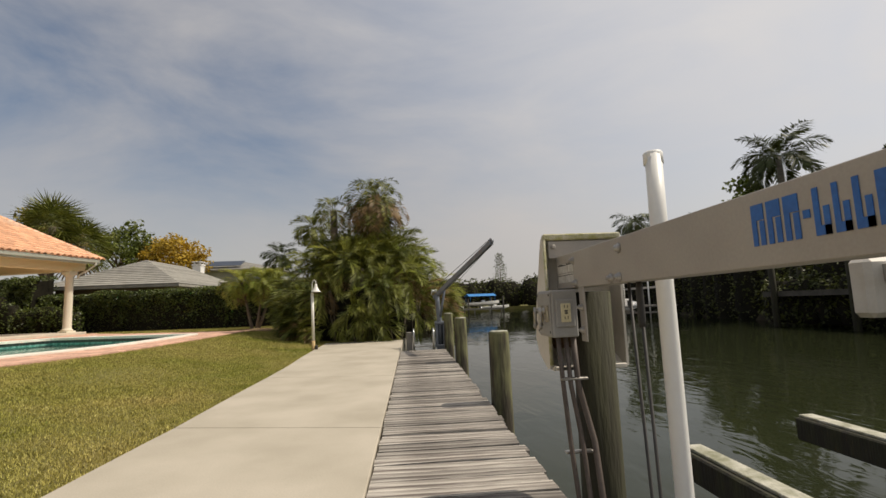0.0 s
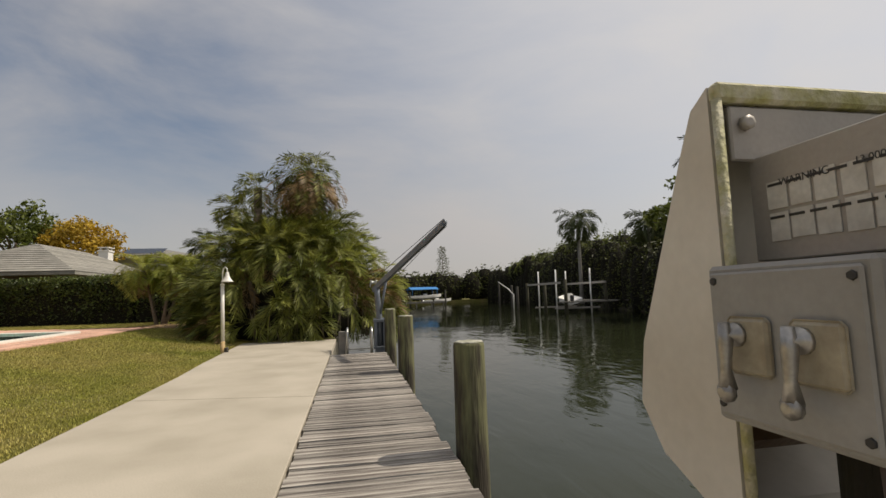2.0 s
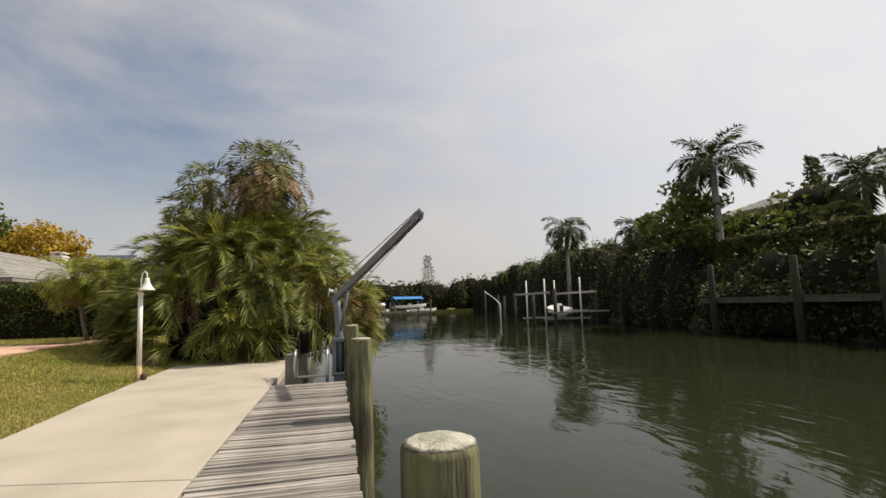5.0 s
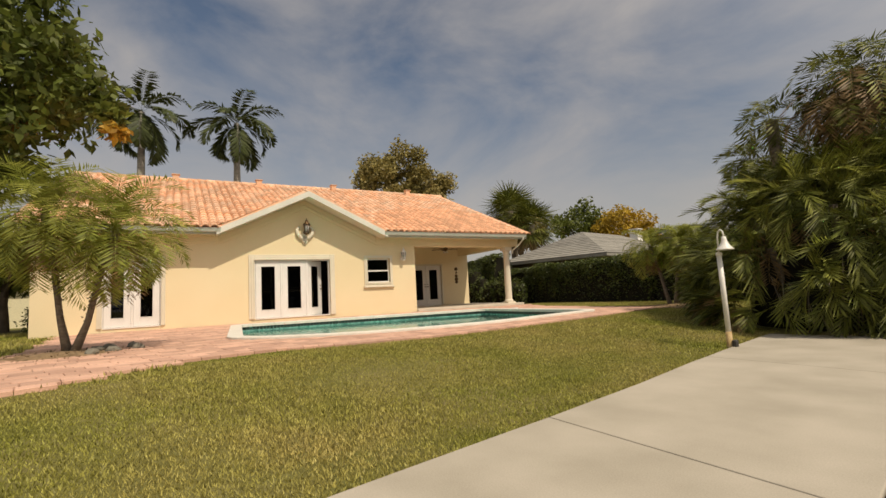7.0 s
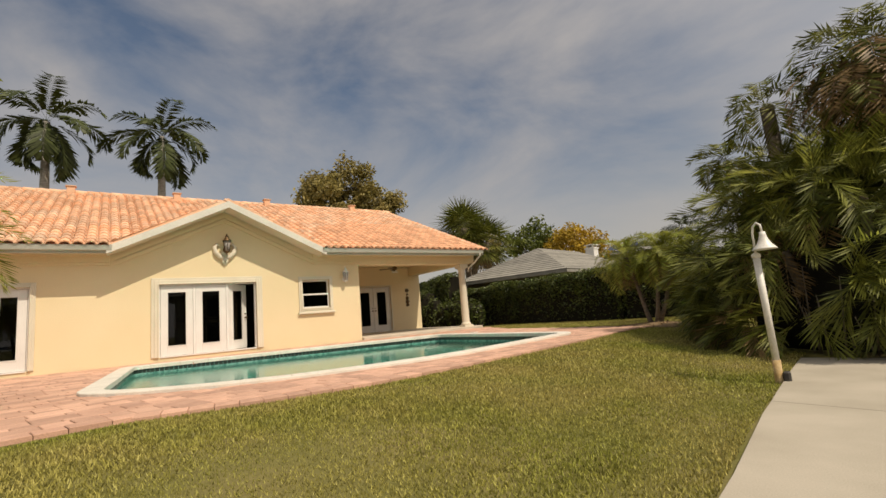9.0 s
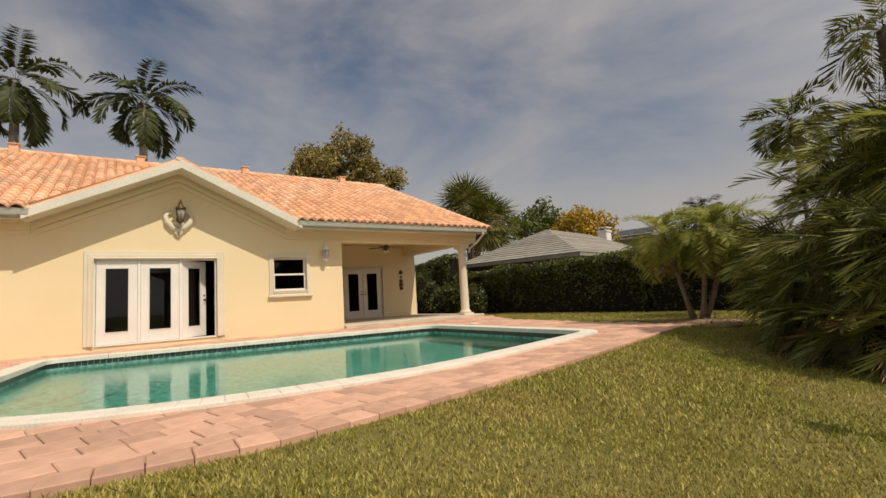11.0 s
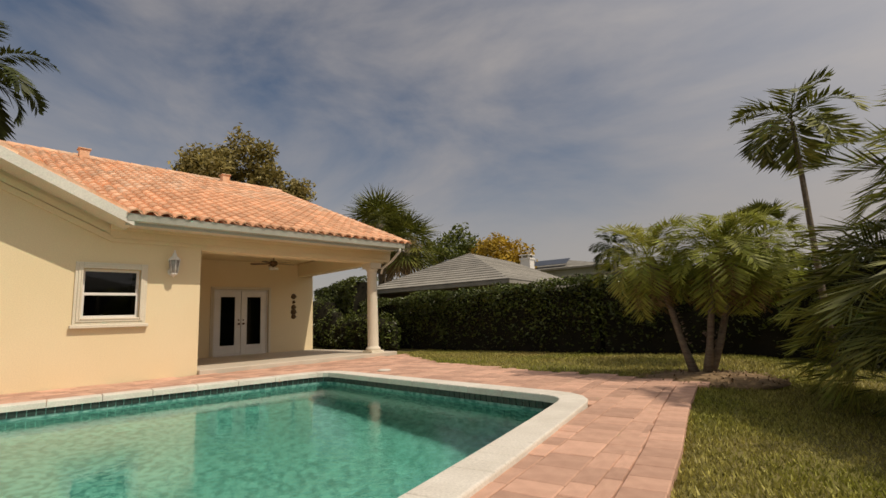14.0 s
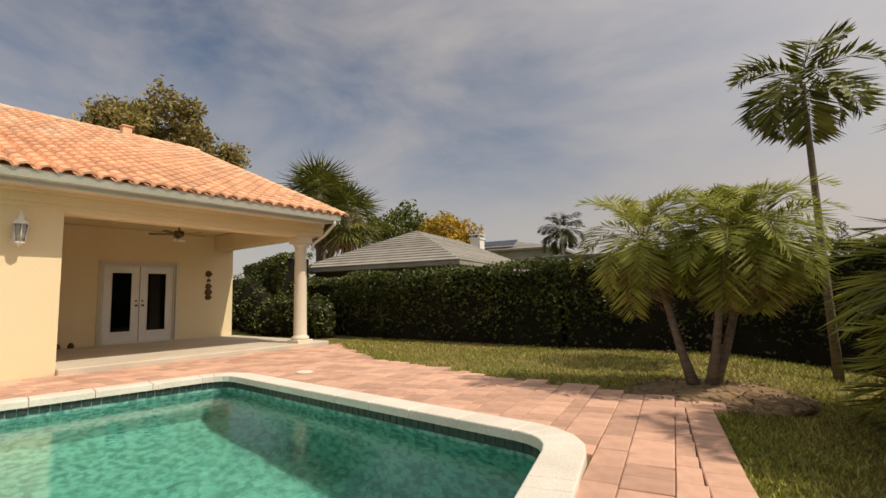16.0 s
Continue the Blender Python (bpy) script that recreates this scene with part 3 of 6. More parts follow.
# ---- pool and terrace ----
def pool():
    root = tagged(new("swimming_pool"), "turquoise in-ground swimming pool with pale coping", "swimming pool")
    n = len(POOL)
    top, deep = 0.30, []
    bm = bmesh.new()
    def floor(x, y):
        t = min(1, max(0, (y - 10.0) / 5.0))
        return -0.66 - 0.62 * t * t * (3 - 2 * t)
    rings = []
    for d, z in ((0.0, top), (0.0, 0.05), (0.0, None), (-0.35, None)):
        ring = []
        for x, y in (grown(POOL, d) if d else POOL):
            zz = z if z is not None else floor(x, y) + (0.15 if d == 0.0 else 0.0)
            ring.append(bm.verts.new((x, y, zz)))
        rings.append(ring)
    for a, b in zip(rings, rings[1:]):
        for i in range(n):
            bm.faces.new((a[i], b[i], b[(i + 1) % n], a[(i + 1) % n]))
    f = bm.faces.new(rings[-1])
    bmesh.ops.triangulate(bm, faces=[f])
    # basin walls and floor carry the painted caustic cells
    mesh_ob("basin", bm, M_PLASTER_CAUSTIC, root)
    bm = bmesh.new()
    for k, r in enumerate((1.35, 0.95, 0.55)):
        pts = [(-12.2 + r * 1.15 * math.cos(a), 9.12 + r * 1.15 * math.sin(a)) for a in [math.radians(-14 + 172 * i / 15) for i in range(16)]]
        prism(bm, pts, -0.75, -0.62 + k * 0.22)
    tagged(mesh_ob("steps", bm, M_PLASTER_CAUSTIC, root), "curved entry steps")
    bm = bmesh.new()
    for a, b in zip(POOL, POOL[1:] + POOL[:1]):
        a, b = Vector(a), Vector(b)
        d = b - a
        k = max(1, round(d.length / 0.10))
        nrm = Vector((d.y, -d.x)).normalized()
        for i in range(k):
            p, q = a + d * (i + 0.06) / k, a + d * (i + 0.94) / k
            prism(bm, [tuple(p - nrm * 0.012), tuple(q - nrm * 0.012), tuple(q + nrm * 0.001), tuple(p + nrm * 0.001)], 0.21, 0.303)
    tagged(mesh_ob("waterline_tile_field", bm, M_POOLTILE, root), "dark patterned waterline tiles", kind="stuff")
    bm = bmesh.new()
    f = bm.faces.new([bm.verts.new((x, y, 0.175)) for x, y in POOL])
    bmesh.ops.triangulate(bm, faces=[f])
    w = mesh_ob("water_surface", bm, M_POOLWATER, root)
    w.visible_shadow = False
    tagged(w, "clear rippled pool water")
    inner, outer = grown(POOL, -0.04), grown(POOL, 0.26)
    i = 0
    total = len(POOL)
    run = 0.0
    lens = [(Vector(POOL[k]) - Vector(POOL[(k + 1) % total])).length for k in range(total)]
    for k in range(total):
        parts = max(1, round(lens[k] / 0.62))
        for s in range(parts):
            t0, t1 = s / parts, (s + 1) / parts
            g = 0.004 / max(lens[k], 0.05) if parts > 1 else 0.0
            def at(ring, t):
                a, b = Vector(ring[k]), Vector(ring[(k + 1) % total])
                return tuple(a.lerp(b, t))
            bm = bmesh.new()
            prism(bm, [at(inner, t0 + g), at(inner, t1 - g), at(outer, t1 - g), at(outer, t0 + g)], 0.30, 0.385)
            es = [e for e in bm.edges if all(v.co.z > 0.38 for v in e.verts)]
            bmesh.ops.bevel(bm, geom=es, offset=0.014, segments=2, affect="EDGES", profile=0.5)
            mesh_ob("coping_stone", bm, M_COPING, root)
    return root


pool()
# ---- the yellow house ----
HOUSE = pose(-15.217, 17.167, 0, 0, 0, -12.105)
house = tagged(new("house"), "single-storey yellow stucco house with terracotta tile roof", "house")
house.matrix_world = HOUSE
FLOOR, EAVE, SLOPE, GSLOPE = 0.44, 3.50, 0.415, 0.475
RIDGE_X, GY, GTOP, GX = -7.40, -4.45, 4.86, 0.75
Y0, Y1 = -12.6, 5.25


def main_z(x):
    return EAVE + SLOPE * (0.8 - x)


def gable_z(y):
    return GTOP - GSLOPE * abs(y - GY)


def part(name, bm, mat, label="", smooth=False):
    ob = mesh_ob(name, bm, mat, house, smooth)
    return tagged(ob, label) if label else ob


def wall_with_openings(bm, a0, a1, z0, z1, thick, holes, along, at):
    """A wall from a0 to a1 built up round its openings; along 'y' at x=at, or along 'x' at y=at."""
    def put(p, q, lo, hi):
        if q - p > 1e-4 and hi - lo > 1e-4:
            if along == "y":
                box(bm, at - thick, at, p, q, lo, hi)
            else:
                box(bm, p, q, at - thick, at, lo, hi)
    a = a0
    for h0, h1, lo, hi in sorted(holes):
        put(a, h0, z0, z1)
        put(h0, h1, z0, lo)
        put(h0, h1, hi, z1)
        a = h1
    put(a, a1, z0, z1)


bm = bmesh.new()
wall_with_openings(bm, -12.2, 0.0, 0.25, 3.46, 0.2, [(-10.52, -8.98, 0.46, 2.52), (-6.2, -3.56, 0.46, 2.50), (-2.08, -1.14, 1.58, 2.52)], "y", 0.0)
part("wall", bm, M_STUCCO)
bm = bmesh.new()
q = [(0.0, GY - 2.85, 3.46), (0.0, GY + 2.85, 3.46), (0.0, GY, GTOP - 0.13)]
slab3(bm, [q[0], q[1], q[2]], 0.2)
part("gable_wall", bm, M_STUCCO)
bm = bmesh.new()
box(bm, -4.45, -0.2, -0.2, 0.0, 0.25, 3.46)
part("wall", bm, M_STUCCO)
bm = bmesh.new()
wall_with_openings(bm, 0.0, 5.35, 0.25, 3.46, 0.2, [(1.90, 3.66, 0.46, 2.52)], "y", -4.45)
part("wall", bm, M_STUCCO)
bm = bmesh.new()
box(bm, -15.0, -4.65, 5.15, 5.35, 0.25, 3.46)
box(bm, -15.0, -14.8, -12.0, 5.15, 0.25, 3.46)
box(bm, -15.0, -0.2, -12.2, -12.0, 0.25, 3.46)
part("wall", bm, M_STUCCO)
bm = bmesh.new()
slab3(bm, [(-0.0, 5.35, 3.46), (-14.9, 5.35, 3.46), (RIDGE_X, 5.35, main_z(RIDGE_X) - 0.2)], -0.2)
part("gable_wall", bm, M_STUCCO)
bm = bmesh.new()
slab3(bm, [(-0.0, -12.2, 3.46), (-14.9, -12.2, 3.46), (RIDGE_X, -12.2, main_z(RIDGE_X) - 0.2)], 0.2)
part("gable_wall", bm, M_STUCCO)
bm = bmesh.new()
box(bm, -0.38, 0.0, 0.0, 5.1, 3.02, 3.46, 0.01)
box(bm, -4.45, -0.38, 4.75, 5.1, 3.02, 3.46, 0.01)
part("beam", bm, M_STUCCO)
# mouldings under the eaves
bm = bmesh.new()
for lo, hi, d in ((3.06, 3.14, 0.03), (3.14, 3.30, 0.045), (3.30, 3.46, 0.08)):
    box(bm, 0.001, d, -12.2, GY - 2.9, lo, hi, 0.008)
    box(bm, 0.001, d, GY + 2.75, 5.33, lo, hi, 0.008)
    box(bm, -4.8, 0.0, 5.301, 5.30 + d, lo, hi, 0.008)
for s in (-1, 1):
    for off, d in ((0.22, 0.03), (0.36, 0.045)):
        a = Vector((d, GY, GTOP - off))
        b = Vector((d, GY + s * 2.8, GTOP - off - 2.8 * GSLOPE))
        w = Vector((0, 0, -0.12))
        pts = [a, b, b + w, a + w] if s < 0 else [a, a + w, b + w, b]
        slab3(bm, pts, d - 0.002)
part("moulding", bm, M_STUCCO)
# room floor, its unlit shade painted in as near-black
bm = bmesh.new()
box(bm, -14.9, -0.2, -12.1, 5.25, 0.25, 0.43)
part("floor_slab", bm, M_ROOM_SHADE)
bm = bmesh.new()
box(bm, -4.44, 0.12, 0.004, 5.45, 0.2, FLOOR, 0.015)
part("porch_floor", bm, M_SLAB, "bare concrete porch floor")
bm = bmesh.new()
box(bm, -14.8, -0.2, -12.0, 5.15, 3.47, 3.52)
part("ceiling", bm, M_CEIL)
# room partitions, coloured near-black so the rooms read unlit behind the glass
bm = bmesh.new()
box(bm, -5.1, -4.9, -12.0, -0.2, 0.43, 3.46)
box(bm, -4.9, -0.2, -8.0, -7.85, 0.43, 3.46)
part("inner_wall", bm, M_ROOM_SHADE)
# soffits
bm = bmesh.new()
box(bm, 0.081, 0.68, Y0, GY - 2.86, 3.36, 3.40)
part("soffit", bm, M_TRIM)
bm = bmesh.new()
box(bm, 0.081, 0.68, GY + 2.86, Y1, 3.36, 3.40)
part("soffit", bm, M_TRIM)


def roof():
    bm = bmesh.new()
    g0, g1, xm = GY - 2.85, GY + 2.85, -0.12
    for a, b, x in ((Y0, g0, 0.8), (g1, Y1, 0.8), (g0, g1, xm)):
        slab3(bm, [(x, a, main_z(x)), (x, b, main_z(x)), (RIDGE_X, b, main_z(RIDGE_X)), (RIDGE_X, a, main_z(RIDGE_X))], 0.1)
    bx = 2 * RIDGE_X - 0.8
    slab3(bm, [(bx, Y1, EAVE), (bx, Y0, EAVE), (RIDGE_X, Y0, main_z(RIDGE_X)), (RIDGE_X, Y1, main_z(RIDGE_X))], 0.1)
    back = 0.8 - (GTOP - EAVE) / SLOPE
    for s in (-1, 1):
        e = GY + s * 2.85
        pts = [(GX, e, gable_z(e)), (GX, GY, GTOP), (back - 0.1, GY, GTOP), (0.8 - (gable_z(e) - EAVE) / SLOPE, e, gable_z(e))]
        slab3(bm, pts if s > 0 else pts[::-1], 0.1)
    ob = part("roof", bm, M_TILE)
    me = bpy.data.meshes.new("roof_tile")
    bm = bmesh.new()
    w, ln, th = 0.128, 0.43, 0.016
    prof = [(-w, -0.012), (-0.085, 0.052), (0.0, 0.082), (0.085, 0.052), (w, -0.012)]
    a = [bm.verts.new((x, 0.0, z + 0.03)) for x, z in prof]
    b = [bm.verts.new((x * 0.9, ln, z + 0.0)) for x, z in prof]
    c = [bm.verts.new((x * 0.88, 0.0, z * 0.78 + 0.012)) for x, z in prof]
    for i in range(4):
        bm.faces.new((a[i], a[i + 1], b[i + 1], b[i]))
        bm.faces.new((a[i + 1], a[i], c[i], c[i + 1]))
    bm.to_mesh(me)
    bm.free()
    me.materials.append(M_TILE_PIECE)
    poses = []
    rng = random.Random(5)
    def lay(origin, X, Y, ok, columns, rows):
        X, Y = Vector(X).normalized(), Vector(Y).normalized()
        Z = X.cross(Y)
        for r in range(rows):
            for k in range(columns):
                p = Vector(origin) + X * (k * 0.262) + Y * (r * 0.365 - 0.06) + Z * rng.uniform(0.0, 0.006)
                if ok(p):
                    m = Matrix((X, Y, Z)).transposed().to_4x4()
                    m.translation = p
                    poses.append(m @ pose(0, 0, 0, 0, 0, rng.uniform(-1.2, 1.2)))
    th1, th2 = math.atan(SLOPE), math.atan(GSLOPE)
    lay((0.8, Y0 + 0.13, EAVE + 0.01), (0, 1, 0), (-math.cos(th1), 0, math.sin(th1)), lambda p: p.x > RIDGE_X + 0.1 and not (abs(p.y - GY) < 2.95 and gable_z(p.y) > p.z - 0.02), 69, 24)
    for s in (-1, 1):
        e = GY + s * 2.85
        lay((GX - 0.1 if s > 0 else -3.4, e, gable_z(e) + 0.01), (-1, 0, 0) if s > 0 else (1, 0, 0), (0, -s * math.cos(th2), math.sin(th2)),
            lambda p: main_z(p.x) < p.z + 0.1 and (p.y - GY) * s > -0.02 and p.x < GX - 0.05, 17, 9)
    pieces("roof_tile", ob, me, poses, (0.5, 2.5), M_TILE)
    # ridge caps
    bm = bmesh.new()
    for i in range(46):
        y = Y0 + 0.2 + i * 0.39
        turned(bm, [(0.10, 0), (0.13, 0.02), (0.11, 0.42)], 8, m=pose(RIDGE_X, y, main_z(RIDGE_X) + 0.02, -90, 0, 0) @ Matrix.Rotation(0, 4, "Z"))
    for i in range(8):
        turned(bm, [(0.10, 0), (0.12, 0.02), (0.10, 0.42)], 8, m=pose(GX - 0.05 - i * 0.4, GY, GTOP + 0.02, 0, -90, 0))
    for i in range(23):
        d = i * 0.37
        turned(bm, [(0.08, 0), (0.10, 0.02), (0.085, 0.40)], 8, m=pose(0.75 - d * math.cos(th1), Y1 - 0.04, EAVE + 0.05 + d * math.sin(th1), 0, -90 + math.degrees(th1), 0))
    tagged(mesh_ob("ridge_tile_row", bm, M_TILE, ob), kind="stuff")
    # roof vents
    for y in (-8.6, -5.0, -1.25, 3.1):
        bm = bmesh.new()
        box(bm, -7.13, -6.87, y - 0.13, y + 0.13, main_z(-7.0) - 0.05, main_z(-7.0) + 0.32, 0.01)
        box(bm, -7.17, -6.83, y - 0.17, y + 0.17, main_z(-7.0) + 0.32, main_z(-7.0) + 0.36, 0.008)
        tagged(mesh_ob("roof_vent", bm, M_TILE, ob), "small terracotta-coloured box vent")


roof()
# fascias, gutters, rake boards, downspout
for y0, y1 in ((Y0, GY - 2.86), (GY + 2.86, Y1)):
    bm = bmesh.new()
    box(bm, 0.66, 0.70, y0, y1, 3.30, 3.50)
    vs = [(0.70, 3.49), (0.70, 3.37), (0.74, 3.35), (0.80, 3.37), (0.835, 3.50), (0.82, 3.50), (0.79, 3.385), (0.74, 3.37), (0.715, 3.385), (0.715, 3.49)]
    lo = [bm.verts.new((x, y0, z)) for x, z in vs]
    hi = [bm.verts.new((x, y1, z)) for x, z in vs]
    for i in range(len(vs)):
        j = (i + 1) % len(vs)
        bm.faces.new((lo[i], lo[j], hi[j], hi[i]))
    bm.faces.new(lo[::-1])
    bm.faces.new(hi)
    part("gutter", bm, M_GUTTER, "pale grey-green metal gutter")
for s in (-1, 1):
    bm = bmesh.new()
    a, b = Vector((GX + 0.04, GY, GTOP + 0.03)), Vector((GX + 0.04, GY + s * 2.98, GTOP + 0.03 - 2.98 * GSLOPE))
    w = Vector((0, 0, -0.20))
    slab3(bm, [a, b, b + w, a + w] if s < 0 else [a, a + w, b + w, b], 0.05)
    part("rake_board", bm, M_FASCIA, "white painted rake board")
    bm = bmesh.new()
    a2, b2 = a + Vector((-0.052, 0, -0.15)), b + Vector((-0.052, 0, -0.15))
    d = Vector((-(GX - 0.03), 0, 0))
    slab3(bm, [a2, b2, b2 + d, a2 + d] if s > 0 else [a2, a2 + d, b2 + d, b2], 0.02)
    part("soffit", bm, M_TRIM)
bm = bmesh.new()
a, b = Vector((0.72, Y1 + 0.03, EAVE - 0.02)), Vector((RIDGE_X, Y1 + 0.03, main_z(RIDGE_X) - 0.02))
slab3(bm, [a, a + Vector((0, 0, -0.17)), b + Vector((0, 0, -0.17)), b], -0.03)
part("rake_board", bm, M_FASCIA, "white painted rake board")
bm = bmesh.new()
tube(bm, [(0.76, 5.1, 3.40), (0.76, 5.1, 3.28), (0.42, 5.08, 3.05), (0.02, 5.04, 2.86), (-0.02, 5.03, 2.7)], 0.038, 8)
part("downspout", bm, M_FASCIA)

# column
bm = bmesh.new()
box(bm, -0.42, 0.02, 4.60, 5.04, FLOOR - 0.08, FLOOR + 0.07, 0.012)
turned(bm, [(0.205, 0.07), (0.215, 0.10), (0.205, 0.14), (0.165, 0.16), (0.158, 0.2), (0.152, 1.2), (0.138, 2.2), (0.15, 2.24), (0.14, 2.27), (0.14, 2.33), (0.175, 2.38), (0.185, 2.42)], 24, (-0.2, 4.82, FLOOR))
box(bm, -0.40, 0.0, 4.62, 5.02, FLOOR + 2.42, 3.022, 0.01)
part("column", bm, M_TRIM, "round cream column with square base and cap")


def casing(y0, y1, z0, z1, x, sill=False, width=0.12):
    """Moulded surround of an opening."""
    bm = bmesh.new()
    for k, (w, d) in enumerate(((width, 0.035), (width * 0.6, 0.055), (0.03, 0.07))):
        lo = z0 if not sill else z0 - w
        box(bm, x + 0.001, x + d, y0 - w, y0 - 0.001, lo, z1 + w, 0.006)
        box(bm, x + 0.001, x + d, y1 + 0.001, y1 + w, lo, z1 + w, 0.006)
        box(bm, x + 0.001, x + d, y0, y1, z1 + 0.001, z1 + w, 0.006)
        if sill:
            box(bm, x + 0.001, x + d, y0, y1, z0 - w, z0 - 0.001, 0.006)
    if sill:
        box(bm, x + 0.001, x + 0.10, y0 - width - 0.04, y1 + width + 0.04, z0 - width - 0.07, z0 - width, 0.012)
    part("casing", bm, M_TRIM)


def leaf(y0, y1, z0, z1, x, swing=0.0, handle=None):
    """One glazed door leaf with stiles, rails, glazing bead and tinted pane, hinged at y0."""
    w = y1 - y0
    bm = bmesh.new()
    st, bot, top = 0.17, 0.26, 0.17
    box(bm, -0.045, 0.0, 0.004, st, 0, z1 - z0, 0.005)
    box(bm, -0.045, 0.0, w - st, w - 0.004, 0, z1 - z0, 0.005)
    box(bm, -0.045, 0.0, st, w - st, 0, bot, 0.005)
    box(bm, -0.045, 0.0, st, w - st, z1 - z0 - top, z1 - z0, 0.005)
    for a, b, c, d in ((st, st + 0.02, bot, z1 - z0 - top), (w - st - 0.02, w - st, bot, z1 - z0 - top), (st + 0.02, w - st - 0.02, bot, bot + 0.02), (st + 0.02, w - st - 0.02, z1 - z0 - top - 0.02, z1 - z0 - top)):
        box(bm, -0.03, 0.012, a, b, c, d, 0.003)
    ob = mesh_ob("door", bm, M_WHITE, house)
    ob.matrix_local = pose(x, y0, z0, 0, 0, swing)
    bm = bmesh.new()
    box(bm, -0.026, -0.020, st + 0.02, w - st - 0.02, bot + 0.02, z1 - z0 - top - 0.02)
    g = mesh_ob("pane", bm, M_GLASS, ob)
    g.visible_shadow = False
    if handle is not None:
        bm = bmesh.new()
        y = 0.07 if handle < 0 else w - 0.07
        turned(bm, [(0.028, 0), (0.028, 0.012), (0.012, 0.014), (0.012, 0.04), (0.026, 0.045), (0.03, 0.06), (0.02, 0.075)], 12, m=pose(0, y, 0.95, 0, 90, 0))
        turned(bm, [(0.024, 0), (0.024, 0.015), (0.01, 0.03)], 12, m=pose(0, y, 1.07, 0, 90, 0))
        tagged(mesh_ob("handle", bm, M_BRONZE, ob), "small bronze knob and deadbolt")
    return ob


def frame_of(y0, y1, z0, z1, x, posts=()):
    bm = bmesh.new()
    for a in (y0, y1 - 0.035):
        box(bm, x - 0.15, x - 0.02, a, a + 0.035, z0, z1, 0.003)
    box(bm, x - 0.15, x - 0.02, y0 + 0.035, y1 - 0.035, z1 - 0.035, z1, 0.003)
    box(bm, x - 0.15, x + 0.03, y0 + 0.035, y1 - 0.035, z0 - 0.02, z0 + 0.015, 0.004)
    for p in posts:
        box(bm, x - 0.13, x - 0.015, p - 0.03, p + 0.03, z0 + 0.015, z1 - 0.035, 0.003)
    part("door_frame", bm, M_WHITE)


casing(-6.2, -3.56, 0.46, 2.50, 0.0, width=0.19)
frame_of(-6.2, -3.56, 0.46, 2.50, 0.0, (-5.3, -4.40))
leaf(-6.16, -5.33, 0.48, 2.46, -0.03)
leaf(-5.27, -4.43, 0.48, 2.46, -0.03)
leaf(-4.37, -3.60, 0.48, 2.46, -0.03, 36, 1)
casing(-10.52, -8.98, 0.46, 2.52, 0.0, width=0.12)
frame_of(-10.52, -8.98, 0.46, 2.52, 0.0, (-9.75,))
leaf(-10.48, -9.78, 0.48, 2.48, -0.03, 0, 1)
leaf(-9.72, -9.02, 0.48, 2.48, -0.03)
casing(1.90, 3.66, 0.46, 2.52, -4.45, width=0.09)
frame_of(1.90, 3.66, 0.46, 2.52, -4.45)
leaf(1.94, 2.77, 0.48, 2.48, -4.48, 0, 1)
leaf(2.78, 3.62, 0.48, 2.48, -4.48, 0, -1)
casing(-2.08, -1.14, 1.58, 2.52, 0.0, sill=True, width=0.12)
bm = bmesh.new()
for z0, z1, x in ((1.58, 2.06, -0.05), (2.02, 2.52, -0.09)):
    box(bm, x - 0.03, x, -2.08, -2.03, z0, z1, 0.003)
    box(bm, x - 0.03, x, -1.19, -1.14, z0, z1, 0.003)
    box(bm, x - 0.03, x, -2.03, -1.19, z0, z0 + 0.05, 0.003)
    box(bm, x - 0.03, x, -2.03, -1.19, z1 - 0.045, z1, 0.003)
w = part("window", bm, M_WHITE, "white double-hung window sash")
for z0, z1, x in ((1.63, 2.015, -0.065), (2.07, 2.475, -0.105)):
    bm = bmesh.new()
    box(bm, x - 0.003, x + 0.003, -2.03, -1.19, z0, z1)
    mesh_ob("pane", bm, M_GLASS, w).visible_shadow = False


def lantern(name, at, size, label, wings=False):
    """A carriage lantern on a back plate, with glass sides and a finial."""
    root = tagged(new(name), label, "wall lamp")
    root.matrix_world = HOUSE @ pose(*at)
    bm = bmesh.new()
    s = size
    turned(bm, [(0.055 * s, 0), (0.06 * s, 0.012 * s), (0.03 * s, 0.025 * s)], 14, m=pose(0.002, 0, -0.05 * s, 0, 90, 0))
    tube(bm, [(0.02, 0, -0.05 * s), (0.09 * s, 0, -0.13 * s), (0.13 * s, 0, -0.10 * s)], 0.012 * s, 8)
    turned(bm, [(0.02 * s, -0.12 * s), (0.05 * s, -0.10 * s), (0.055 * s, -0.085 * s)], 6, (0.13 * s, 0, 0))
    turned(bm, [(0.088 * s, 0.12 * s), (0.085 * s, 0.135 * s), (0.05 * s, 0.17 * s), (0.03 * s, 0.2 * s), (0.035 * s, 0.215 * s), (0.012 * s, 0.24 * s), (0.016 * s, 0.26 * s), (0.003 * s, 0.285 * s)], 12, (0.13 * s, 0, 0))
    for i in range(6):
        a = math.pi * 2 * i / 6
        tube(bm, [(0.13 * s + 0.05 * s * math.cos(a), 0.05 * s * math.sin(a), -0.09 * s), (0.13 * s + 0.078 * s * math.cos(a), 0.078 * s * math.sin(a), 0.125 * s)], 0.006 * s, 4)
    mesh_ob("body", bm, M_WHITE if not wings else M_BRONZE, root)
    bm = bmesh.new()
    turned(bm, [(0.044 * s, -0.085 * s), (0.072 * s, 0.12 * s)], 6, (0.13 * s, 0, 0))
    mesh_ob("glass", bm, M_FROST, root)
    return root


